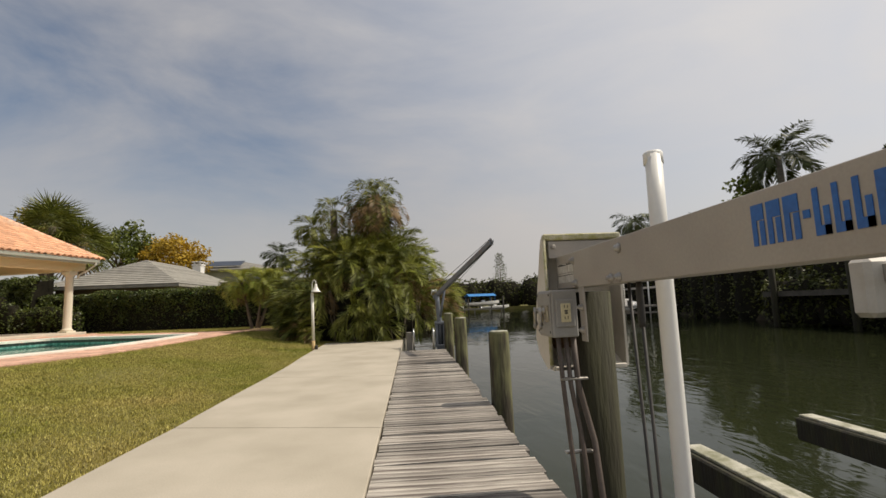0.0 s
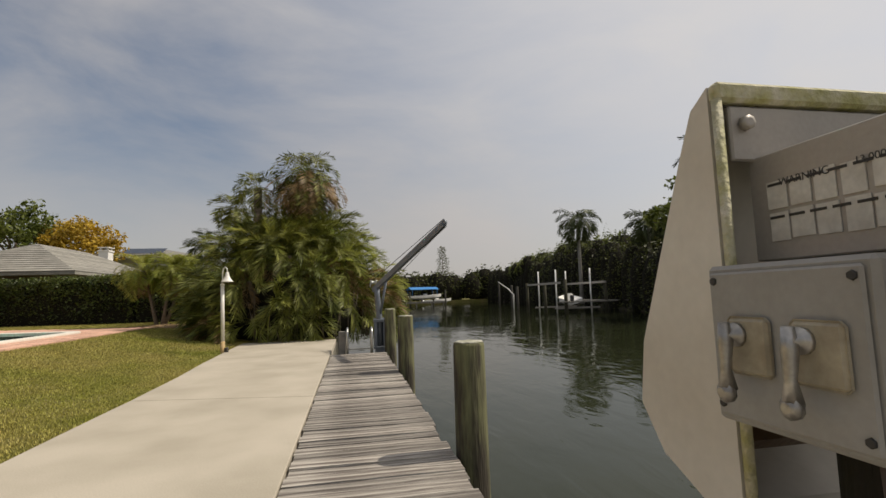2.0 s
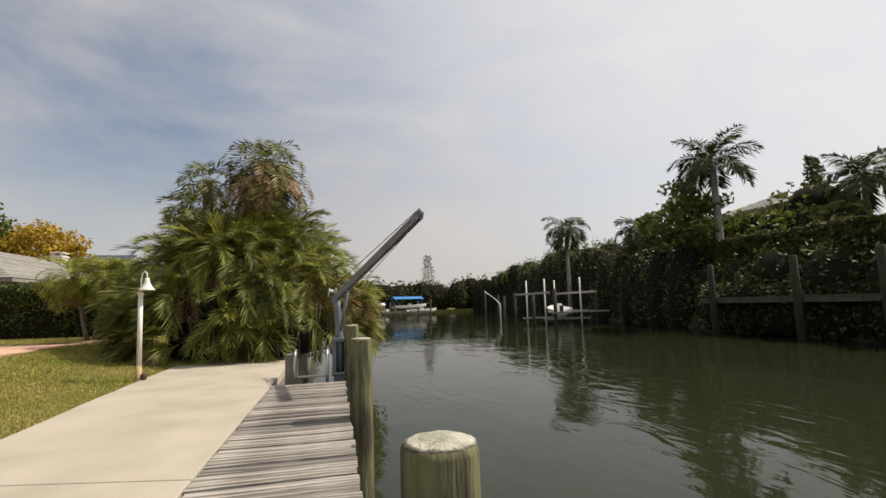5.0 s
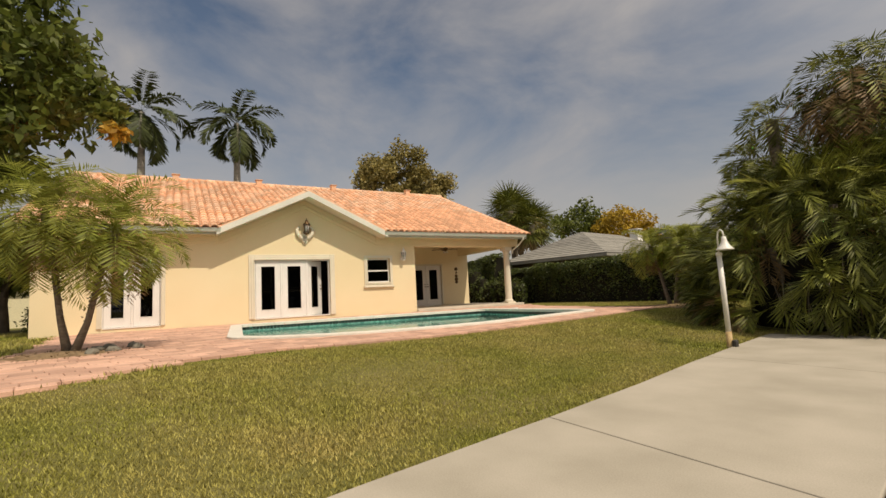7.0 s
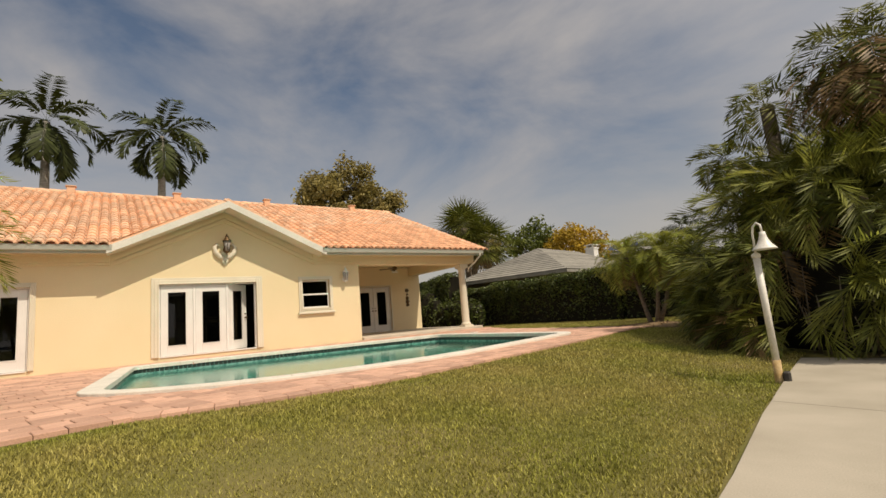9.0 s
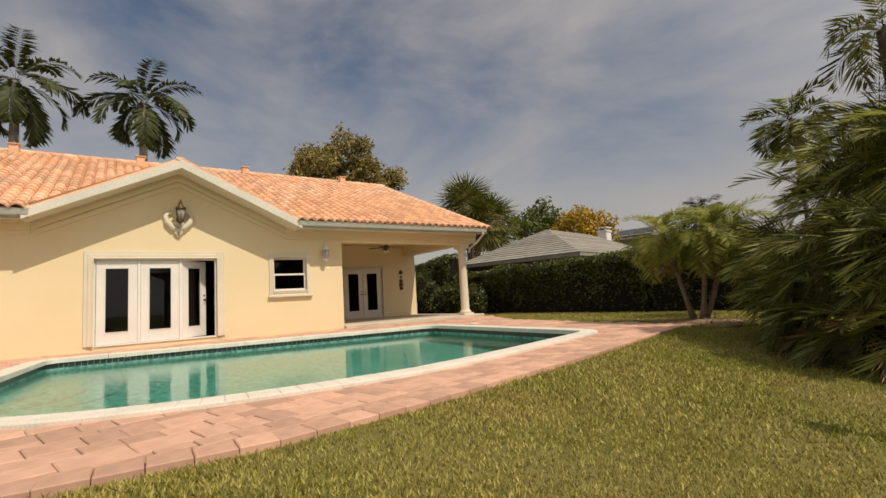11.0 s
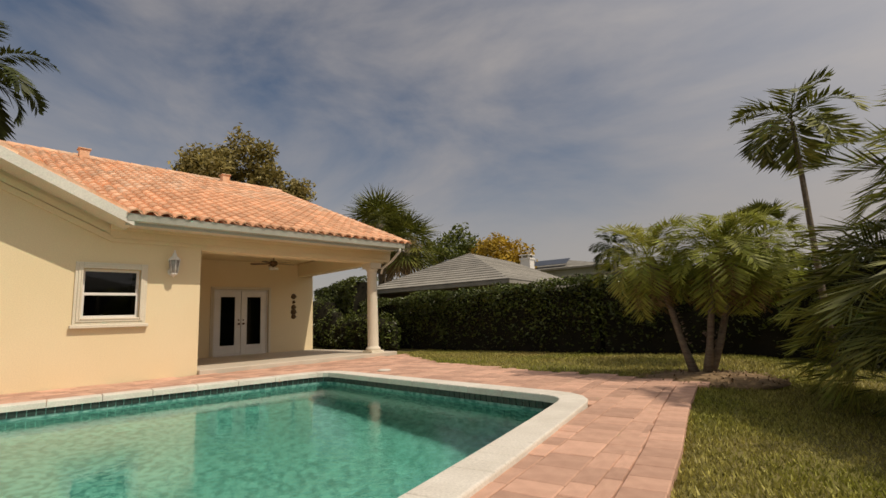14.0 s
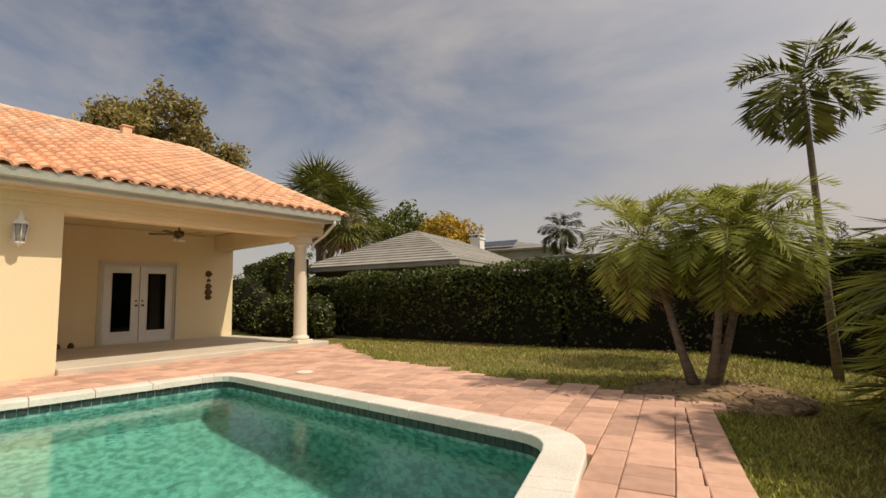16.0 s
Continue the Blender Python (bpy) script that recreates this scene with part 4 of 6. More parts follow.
lantern("wall_lantern", (0.0, -0.58, 2.58), 1.35, "small white wall lantern on yellow stucco")
lantern("wall_lantern", (0.03, GY + 0.03, 3.58), 1.5, "bronze carriage lantern on a scrolled cream plaque", True)
bm = bmesh.new()
for s in (-1, 1):
    tube(bm, [(0.03, GY, 3.02), (0.05, GY + s * 0.14, 3.08), (0.05, GY + s * 0.26, 3.22), (0.05, GY + s * 0.29, 3.38), (0.04, GY + s * 0.22, 3.48), (0.04, GY + s * 0.17, 3.42)], [0.05, 0.07, 0.075, 0.06, 0.04, 0.025], 8)
    tube(bm, [(0.03, GY, 3.05), (0.05, GY + s * 0.06, 2.95), (0.03, GY, 2.82)], [0.07, 0.05, 0.02], 8)
turned(bm, [(0.12, 0), (0.11, 0.03), (0.06, 0.05)], 14, m=HOUSE.inverted() @ HOUSE @ pose(0.002, GY, 3.2, 0, 90, 0))
for v in bm.verts:
    v.co = HOUSE @ (v.co + Vector((0, 0, 0.22)))
tagged(mesh_ob("wall_plaque", bm, M_TRIM, smooth=True), "cream scrolled wall plaque on the gable", "wall ornament")


def ceiling_fan():
    root = tagged(new("ceiling_fan"), "brown five-blade ceiling fan with light cluster under porch", "ceiling fan")
    root.matrix_world = HOUSE @ pose(-2.5, 2.9, 3.46)
    bm = bmesh.new()
    turned(bm, [(0.07, 0), (0.065, -0.05), (0.015, -0.06), (0.015, -0.2), (0.10, -0.22), (0.12, -0.28), (0.10, -0.34), (0.05, -0.36), (0.04, -0.40)], 16)
    mesh_ob("motor", bm, M_BRONZE, root)
    for i in range(5):
        bm = bmesh.new()
        poly = [(0.1, -0.03), (0.2, -0.05), (0.62, -0.07), (0.66, -0.04), (0.66, 0.04), (0.62, 0.07), (0.2, 0.05), (0.1, 0.03)]
        prism(bm, poly, -0.008, 0.0)
        b = mesh_ob("blade", bm, M_FANBLADE, root)
        b.matrix_local = pose(0, 0, -0.29, 0, 0, 72 * i + 20) @ pose(0, 0, 0, 10, 0, 0)
    for i in range(4):
        bm = bmesh.new()
        turned(bm, [(0.02, 0), (0.05, -0.04), (0.06, -0.09)], 10, (0.09 * math.cos(i * 1.57), 0.09 * math.sin(i * 1.57), -0.38))
        mesh_ob("shade", bm, M_PVC, root)


ceiling_fan()
# hanging wall ornament of bronze scroll shapes
bm = bmesh.new()
for k, (z, w) in enumerate(((2.32, 0.10), (2.12, 0.05), (1.95, 0.09), (1.78, 0.11), (1.62, 0.09))):
    turned(bm, [(w, 0), (w * 0.9, 0.02), (w * 0.4, 0.03)], 9, m=HOUSE @ pose(-4.448, 4.6, z, 0, 90, 0))
    tube(bm, [HOUSE @ Vector((-4.43, 4.6 - w, z - 0.05)), HOUSE @ Vector((-4.42, 4.6, z + 0.06)), HOUSE @ Vector((-4.43, 4.6 + w, z - 0.02))], 0.018, 6)
tagged(mesh_ob("wall_ornament", bm, M_BRONZE), "rust-brown hanging wall ornament of stacked shapes", "wall ornament")
for y in (1.05, 1.32):
    bm = bmesh.new()
    turned(bm, [(0.05, 0), (0.075, 0.03), (0.06, 0.06), (0.065, 0.08), (0.05, 0.09)], 12, m=HOUSE @ pose(-4.45, y, FLOOR))
    turned(bm, [(0.05, 0.09), (0.03, 0.13)], 8, m=HOUSE @ pose(-4.45, y, FLOOR))
    tagged(mesh_ob("flower_pot", bm, M_BRONZE), "small brown pot on the porch floor", "pot", "porch pots")
# ---- dock, piles, lift, davit ----
def dock():
    root = tagged(new("dock"), "weathered grey plank dock along the seawall", "dock", kind="structure")
    rng = random.Random(2)
    bm = bmesh.new()
    for x in (-0.15, 0.2, 0.6):
        box(bm, x - 0.03, x + 0.03, -5.5, 11.55, -0.25, -0.052, 0.004)
    mesh_ob("joist", bm, M_GREYWOOD, root)
    y = -5.0
    while y < 11.52:
        w = 0.142
        a, b = -0.22 + rng.uniform(-0.008, 0.008), 0.79 + rng.uniform(-0.02, 0.025)
        bm = bmesh.new()
        n = 6
        sag, cup = rng.uniform(-0.004, 0.006), rng.uniform(-0.003, 0.003)
        rows = []
        for s in (0, 1):
            for z in (0.0, -0.038):
                rows.append([bm.verts.new((a + (b - a) * i / n, (-0.5 + s) * (w - rng.uniform(0.009, 0.02)) + 0.007 * noise.noise(Vector((i * 0.9, y * 3, s))), z + sag * math.sin(math.pi * i / n) + cup * (1 if s else -1))) for i in range(n + 1)])
        t0, l0, t1, l1 = rows
        for i in range(n):
            bm.faces.new((t0[i], t0[i + 1], t1[i + 1], t1[i]))
            bm.faces.new((l0[i + 1], l0[i], l1[i], l1[i + 1]))
            bm.faces.new((l0[i], l0[i + 1], t0[i + 1], t0[i]))
            bm.faces.new((t1[i], t1[i + 1], l1[i + 1], l1[i]))
        bm.faces.new((t0[0], t1[0], l1[0], l0[0]))
        bm.faces.new((t1[n], t0[n], l0[n], l1[n]))
        p = mesh_ob("plank", bm, M_PLANK, root)
        p.matrix_local = pose(0, y, -0.012 + rng.uniform(-0.005, 0.005), rng.uniform(-1.2, 1.2), rng.uniform(-0.3, 0.3), rng.uniform(-0.8, 0.8))
        y += w
    return root


dock()


def piling(x, y, top, r, mat=None, foot=BED):
    root = tagged(new("piling"), "round green-stained timber mooring piling", "piling", "dock pilings")
    root.location = (x, y, foot)
    h = top - foot
    rng = random.Random(round(x * 7 + y * 13))
    bm = bmesh.new()
    turned(bm, [(r * 1.03, 0), (r * 1.02, h * 0.5), (r, h - 0.02), (r * 0.94, h)], 22)
    for v in bm.verts:
        v.co.x += 0.012 * noise.noise(Vector((v.co.x * 9, v.co.y * 9, v.co.z * 1.2)))
        v.co.y += 0.012 * noise.noise(Vector((v.co.y * 9, v.co.x * 9, v.co.z * 1.2 + 5)))
    mesh_ob("post", bm, mat or M_PILE, root)
    bm = bmesh.new()
    turned(bm, [(r * 0.92, h + 0.001), (r * 0.8, h + 0.008), (0.02, h + 0.012)], 22)
    for v in bm.verts:
        v.co.z += 0.006 * noise.noise(v.co * 30)
    tagged(mesh_ob("end_grain", bm, M_PILE_TOP, root), "bleached cracked end grain")
    return root


piling(0.93, 5.60, 0.69, 0.105)
piling(0.90, 9.15, 0.74, 0.11)
piling(0.89, 11.75, 0.78, 0.11)


def boat_lift():
    root = tagged(new("boat_lift"), "aluminium boat lift on timber pilings with motor cover", "boat lift")
    X = 0.80
    # pilings of the lift, their shaded side put into the dark wood colour
    for px, py, top in ((0.92, 3.00, 1.02), (0.905, -2.2, 1.02), (4.6, 4.6, 1.0), (4.6, -1.6, 1.0)):
        bm = bmesh.new()
        turned(bm, [(0.105, BED), (0.10, 0.0), (0.096, top)], 20, (px, py, 0))
        for v in bm.verts:
            v.co.x += 0.01 * noise.noise(Vector((v.co.x * 9, v.co.y * 9, v.co.z)))
        mesh_ob("piling", bm, M_PILE_DARK, root)
    # near top beam: a channel
    for bx, y0, y1 in ((X, -2.6, 3.12), (4.5, -2.0, 4.9)):
        bm = bmesh.new()
        box(bm, bx, bx + 0.012, y0, y1, 1.04, 1.205, 0.002)
        box(bm, bx + 0.012, bx + 0.10, y0, y1, 1.193, 1.205, 0.002)
        box(bm, bx + 0.012, bx + 0.10, y0, y1, 1.04, 1.052, 0.002)
        box(bm, bx + 0.088, bx + 0.10, y0, y1, 1.052, 1.193, 0.002)
        mesh_ob("beam", bm, M_ALU, root)
    bm = bmesh.new()
    box(bm, X + 0.002, X + 0.010, 2.76, 2.82, 0.80, 1.04, 0.002)
    mesh_ob("strap", bm, M_ALU, root)
    bm = bmesh.new()
    for y, z in ((2.37, 1.165), (2.45, 1.06), (2.38, 1.06), (2.86, 1.165), (2.84, 1.06), (2.79, 0.95), (2.79, 0.85), (0.9, 1.165), (0.9, 1.06), (-0.2, 1.165)):
        turned(bm, [(0.019, 0), (0.019, 0.004), (0.013, 0.005), (0.013, 0.014), (0.007, 0.015), (0.007, 0.022)], 6, m=pose(X + (0.0 if z > 1.0 else 0.002), y, z, 0, -90, 0))
    mesh_ob("bolt", bm, M_BOLT, root)
    # maker's lettering as plain blue blocks
    bm = bmesh.new()
    y = 1.69
    for w in (0.036, 0.037, 0.037, 0.016, 0.033, 0.031, 0.032, 0.036):
        if w > 0.02:
            box(bm, X - 0.002, X - 0.0005, y - w * 0.38, y, 1.085, 1.175)
            box(bm, X - 0.002, X - 0.0005, y - w, y - w * 0.38, 1.14 if w > 0.035 else 1.085, 1.175 if w > 0.035 else 1.103)
            box(bm, X - 0.002, X - 0.0005, y - w, y - w * 0.62, 1.085, 1.138)
        else:
            box(bm, X - 0.002, X - 0.0005, y - w, y, 1.085 if w > 0.024 else 1.122, 1.175 if w > 0.024 else 1.138)
        y -= w + 0.009
    tagged(mesh_ob("lettering", bm, M_BLUE, root), "blue block lettering")
    # cracked warning label
    bm = bmesh.new()
    rng = random.Random(8)
    for r in range(2):
        for c in range(6):
            y0 = 3.09 - c * 0.038
            z0 = 1.068 + r * 0.048
            box(bm, X - 0.0022, X - 0.0006, y0 - 0.036 + rng.uniform(0, 0.004), y0 - rng.uniform(0, 0.004), z0 + rng.uniform(0, 0.003), z0 + 0.045 - rng.uniform(0, 0.003))
    tagged(mesh_ob("label", bm, M_PAPER, root), "cracked white warning label")
    bm = bmesh.new()
    for k in range(14):
        y0 = 3.085 - (k % 7) * 0.032
        z = 1.152 - (k // 7) * 0.05
        box(bm, X - 0.003, X - 0.0024, y0 - 0.024, y0, z, z + 0.004)
    mesh_ob("print", bm, M_BLACK, root)
    for words, y, z, size in (("WARNING", 3.065, 1.150, 0.016), ("13,000 LBS", 2.955, 1.152, 0.014)):
        writing = bpy.data.curves.new("words", "FONT")
        writing.body, writing.size, writing.extrude = words, size, 0.0002
        carrier = bpy.data.objects.new("words", writing)
        me = bpy.data.meshes.new_from_object(carrier)
        bpy.data.objects.remove(carrier)
        me.materials.append(M_BLACK)
        ob = new("words", me)
        ob.parent = root
        ob.matrix_local = Matrix(((0, 0, -1, X - 0.0032), (-1, 0, 0, y), (0, 1, 0, z), (0, 0, 0, 1)))
    # motor cover: a moulded shell open towards the beam
    bm = bmesh.new()
    prof = [(3.12, 1.325), (3.16, 1.30), (3.19, 1.24), (3.27, 1.06), (3.34, 0.90), (3.36, 0.78), (3.30, 0.70), (3.16, 0.635)]
    for xa, xb in ((0.735, 0.747), (1.135, 1.147)):
        lo = [bm.verts.new((xa, y, z)) for y, z in prof] + [bm.verts.new((xa, 3.12, 0.64)), ]
        hi = [bm.verts.new((xb, y, z)) for y, z in prof] + [bm.verts.new((xb, 3.12, 0.64)), ]
        bm.faces.new(lo)
        bm.faces.new(hi[::-1])
        for i in range(len(lo)):
            j = (i + 1) % len(lo)
            bm.faces.new((lo[j], lo[i], hi[i], hi[j]))
    for (ya, za), (yb, zb) in zip(prof, prof[1:]):
        slab3(bm, [(0.747, ya, za), (1.135, ya, za), (1.135, yb, zb), (0.747, yb, zb)], 0.012)
    tagged(mesh_ob("cover", bm, M_COVER, root), "cream moulded motor cover")
    bm = bmesh.new()
    box(bm, 0.735, 1.147, 3.098, 3.122, 1.295, 1.328, 0.006)
    tube(bm, [(0.741, 3.108, 1.30), (0.741, 3.108, 0.66)], 0.009, 6)
    tagged(mesh_ob("rim", bm, M_LICHEN, root), "lichen-stained rim")
    bm = bmesh.new()
    box(bm, 0.76, 1.12, 3.105, 3.115, 1.20, 1.29, 0.003)
    turned(bm, [(0.012, 0), (0.012, 0.01), (0.006, 0.012)], 8, m=pose(0.785, 3.103, 1.26, 90, 0, 0))
    mesh_ob("plate", bm, M_ALU, root)
    bm = bmesh.new()
    box(bm, 0.76, 1.0, 3.14, 3.27, 0.74, 0.98, 0.02)
    mesh_ob("gearbox", bm, M_BRONZE, root)
    bm = bmesh.new()
    box(bm, 0.75, 1.13, 3.105, 3.17, 0.632, 0.655, 0.004)
    for i in range(5):
        box(bm, 0.76, 0.90, 3.095, 3.106, 0.634 + 0.001, 0.652, 0.002, m=pose(0.03 * i, 0, 0))
    mesh_ob("vent", bm, M_COVER, root)
    # switch box with toggles and outlet
    bm = bmesh.new()
    box(bm, 0.685, 0.805, 2.860, 3.095, 0.815, 1.032, 0.006)
    box(bm, 0.679, 0.685, 2.870, 3.085, 0.825, 1.022, 0.003)
    mesh_ob("switch_box", bm, M_BOX, root)
    bm = bmesh.new()
    for y in (2.925, 3.020):
        box(bm, 0.671, 0.679, y - 0.036, y + 0.030, 0.885, 0.962, 0.006)
    tagged(mesh_ob("toggle_plate", bm, M_LICHEN_PLATE, root), "yellowed switch plates")
    bm = bmesh.new()
    for y in (2.925, 3.020):
        turned(bm, [(0.016, 0), (0.016, 0.006), (0.009, 0.008), (0.009, 0.022)], 12, m=pose(0.671, y + 0.012, 0.938, 0, -90, 0))
        tube(bm, [(0.652, y + 0.012, 0.955), (0.652, y + 0.012, 0.93), (0.650, y + 0.013, 0.895), (0.652, y + 0.014, 0.868)], [0.007, 0.010, 0.007, 0.012], 10)
        turned(bm, [(0.013, 0), (0.014, 0.008), (0.006, 0.014)], 10, m=pose(0.654, y + 0.014, 0.864, 0, -90, 0))
    tagged(mesh_ob("toggle", bm, M_BOLT, root), "corroded pewter toggle levers")
    bm = bmesh.new()
    for y in (2.880, 3.075):
        for z in (0.84, 1.01):
            turned(bm, [(0.006, 0), (0.005, 0.003)], 6, m=pose(0.679, y, z, 0, -90, 0))
    mesh_ob("screw", bm, M_BLACK, root)
    bm = bmesh.new()
    box(bm, 0.70, 0.79, 2.848, 2.860, 0.862, 0.99, 0.006)
    mesh_ob("outlet_frame", bm, M_BOX, root)
    bm = bmesh.new()
    box(bm, 0.722, 0.768, 2.842, 2.848, 0.885, 0.97, 0.003)
    tagged(mesh_ob("outlet", bm, M_OUTLET, root), "ivory power outlet")
    bm = bmesh.new()
    for z in (0.900, 0.950):
        for dx in (-0.008, 0.006):
            box(bm, 0.745 + dx, 0.748 + dx, 2.840, 2.842, z, z + 0.012)
    for dz in (0.922, 0.932):
        box(bm, 0.738, 0.752, 2.839, 2.842, dz, dz + 0.007)
    mesh_ob("slot", bm, M_BLACK, root)
    bm = bmesh.new()
    for k, x in enumerate((0.715, 0.75, 0.785)):
        tube(bm, [(x, 2.890, 0.815), (x + 0.01, 2.890, 0.6), (x + 0.02 * (1 + k), 2.870, 0.35), (x + 0.03, 2.830 - 0.05 * k, 0.1), (x + 0.10, 2.770, -0.3), (x + 0.12, 2.5, -0.7)], 0.011 + 0.003 * (k == 2), 8)
    tagged(mesh_ob("conduit", bm, M_CONDUIT, root), "brown cable conduits")
    bm = bmesh.new()
    for z in (0.62, 0.30):
        box(bm, 0.715, 0.84, 2.875, 2.905, z, z + 0.012, 0.003)
    mesh_ob("clip", bm, M_BOLT, root)
    # guide pole, cables and cradle
    bm = bmesh.new()
    tube(bm, [(1.10, 2.62, -1.2), (1.10, 2.62, 0.0), (1.105, 2.63, 0.8), (1.12, 2.66, 1.3), (1.14, 2.69, 1.62)], 0.036, 16)
    turned(bm, [(0.042, 0), (0.042, 0.05), (0.036, 0.057), (0.008, 0.059)], 16, (1.141, 2.695, 1.57))
    tagged(mesh_ob("guide_pole", bm, M_PVC, root), "white PVC guide pole")
    bm = bmesh.new()
    tube(bm, [(0.86, 2.44, 1.05), (0.90, 2.44, -0.5), (0.92, 2.44, -1.5)], 0.006, 6)
    tube(bm, [(0.86, 2.36, 1.05), (0.88, 2.35, -0.5), (0.9, 2.35, -1.5)], 0.006, 6)
    turned(bm, [(0.012, 0.88), (0.014, 0.9), (0.014, 1.0), (0.01, 1.04)], 8, (0.86, 2.36, 0))
    mesh_ob("cable", bm, M_BLACK, root)
    bm = bmesh.new()
    box(bm, 1.15, 4.45, 3.15, 3.27, -0.62, -0.42, 0.01)
    box(bm, 1.15, 4.45, -0.6, -0.48, -0.62, -0.42, 0.01)
    mesh_ob("cradle_beam", bm, M_ALU, root)
    for x, end in ((1.95, 4.0), (3.3, 4.6)):
        bm = bmesh.new()
        box(bm, x - 0.10, x + 0.10, -1.4, end, -0.24, -0.06, 0.012)
        mesh_ob("bunk", bm, M_PILE_DARK, root)
        bm = bmesh.new()
        box(bm, x - 0.06, x + 0.06, -1.4, end, -0.06, -0.04, 0.004)
        mesh_ob("bunk_cap", bm, M_PILE_TOP, root)
        bm = bmesh.new()
        for y in (-0.54, 3.21):
            box(bm, x - 0.05, x + 0.05, y - 0.05, y + 0.05, -0.42, -0.24, 0.004)
        mesh_ob("bunk_bracket", bm, M_ALU, root)
    bm = bmesh.new()
    box(bm, 4.35, 4.78, 4.9, 5.14, 0.70, 1.28, 0.05)
    tagged(mesh_ob("cover", bm, M_COVER, root), "cream moulded motor cover")


boat_lift()


def davit():
    root = tagged(new("davit_crane"), "blue-grey steel davit crane at the dock end", "davit crane")
    root.location = (0.72, 12.2, 0)
    tip = Vector((1.02, -1.81, 2.23))
    el = Vector((-0.05, 0.02, 1.22))
    bm = bmesh.new()
    box(bm, -0.10, 0.10, -0.09, 0.09, BED, 0.05, 0.01)
    box(bm, -0.12, -0.06, -0.10, 0.10, 0.05, 0.55, 0.006)
    box(bm, 0.06, 0.12, -0.10, 0.10, 0.05, 0.55, 0.006)
    box(bm, -0.12, 0.12, 0.06, 0.10, 0.05, 0.60, 0.006)
    box(bm, -0.13, 0.13, -0.11, 0.11, 0.0, 0.05, 0.006)
    box(bm, -0.13, 0.13, -0.11, 0.11, 0.52, 0.58, 0.006)
    mesh_ob("pedestal", bm, M_STEEL, root)
    bm = bmesh.new()
    tube(bm, [(0, 0, 0.05), (-0.01, 0, 0.6), (-0.04, 0.01, 1.05), el], [0.065, 0.062, 0.055, 0.055], 10)
    mesh_ob("mast", bm, M_STEEL, root)
    bm = bmesh.new()
    d = (tip - el)
    m = Matrix.Translation(el) @ d.to_track_quat("Y", "Z").to_matrix().to_4x4()
    box(bm, -0.034, 0.034, -0.12, d.length, -0.042, 0.042, 0.01, m=m)
    mesh_ob("boom", bm, M_STEEL, root)
    bm = bmesh.new()
    tube(bm, [(0.0, 0.0, 0.62), el + d * 0.16 + Vector((0, 0, -0.05))], 0.026, 8)
    turned(bm, [(0.055, -0.025), (0.06, 0), (0.055, 0.025)], 16, m=Matrix.Translation(tip + Vector((0, 0, 0.02))) @ d.to_track_quat("Y", "Z").to_matrix().to_4x4() @ pose(0, 0, 0, 0, 90, 0))
    mesh_ob("brace", bm, M_STEEL, root)
    bm = bmesh.new()
    turned(bm, [(0.05, -0.06), (0.06, -0.05), (0.03, -0.045), (0.03, 0.045), (0.06, 0.05), (0.05, 0.06)], 14, m=pose(-0.11, 0.06, 1.32, 0, 90, 0))
    tube(bm, [(-0.17, 0.06, 1.32), (-0.18, 0.06, 1.22)], 0.012, 6)
    mesh_ob("winch", bm, M_RAIL, root)
    bm = bmesh.new()
    tube(bm, [Vector((-0.11, 0.05, 1.38)), tip + Vector((0, 0, 0.09))], 0.006, 5)
    tube(bm, [tip + Vector((0, 0, -0.06)), Vector((0.42, -0.75, 1.52))], 0.005, 5)
    mesh_ob("cable", bm, M_BLACK, root)
    return root


davit()


def ladder():
    root = tagged(new("dock_ladder"), "stainless ladder hand rails at the dock end", "ladder")
    for x in (0.08, 0.53):
        bm = bmesh.new()
        tube(bm, [(x, 11.60, -0.01), (x, 11.60, 0.34), (x, 11.64, 0.42), (x, 11.74, 0.45), (x, 11.84, 0.42), (x, 11.88, 0.34), (x, 11.88, -1.2)], 0.021, 10)
        mesh_ob("rail", bm, M_RAIL, root, True)
    bm = bmesh.new()
    for z in (-0.3, -0.6, -0.9, 0.03):
        box(bm, 0.09, 0.52, 11.86, 11.90, z, z + 0.03, 0.004)
    mesh_ob("rung", bm, M_RAIL, root)


ladder()
bm = bmesh.new()
box(bm, -0.085, 0.055, 11.93, 12.07, BED, 0.38, 0.012)
for v in bm.verts:
    v.co += Vector((noise.noise(v.co * 5), noise.noise(v.co * 5 + Vector((3, 0, 0))), 0)) * 0.012
tagged(mesh_ob("timber_post", bm, M_GREYWOOD), "short weathered square timber post beside the ladder", "post")


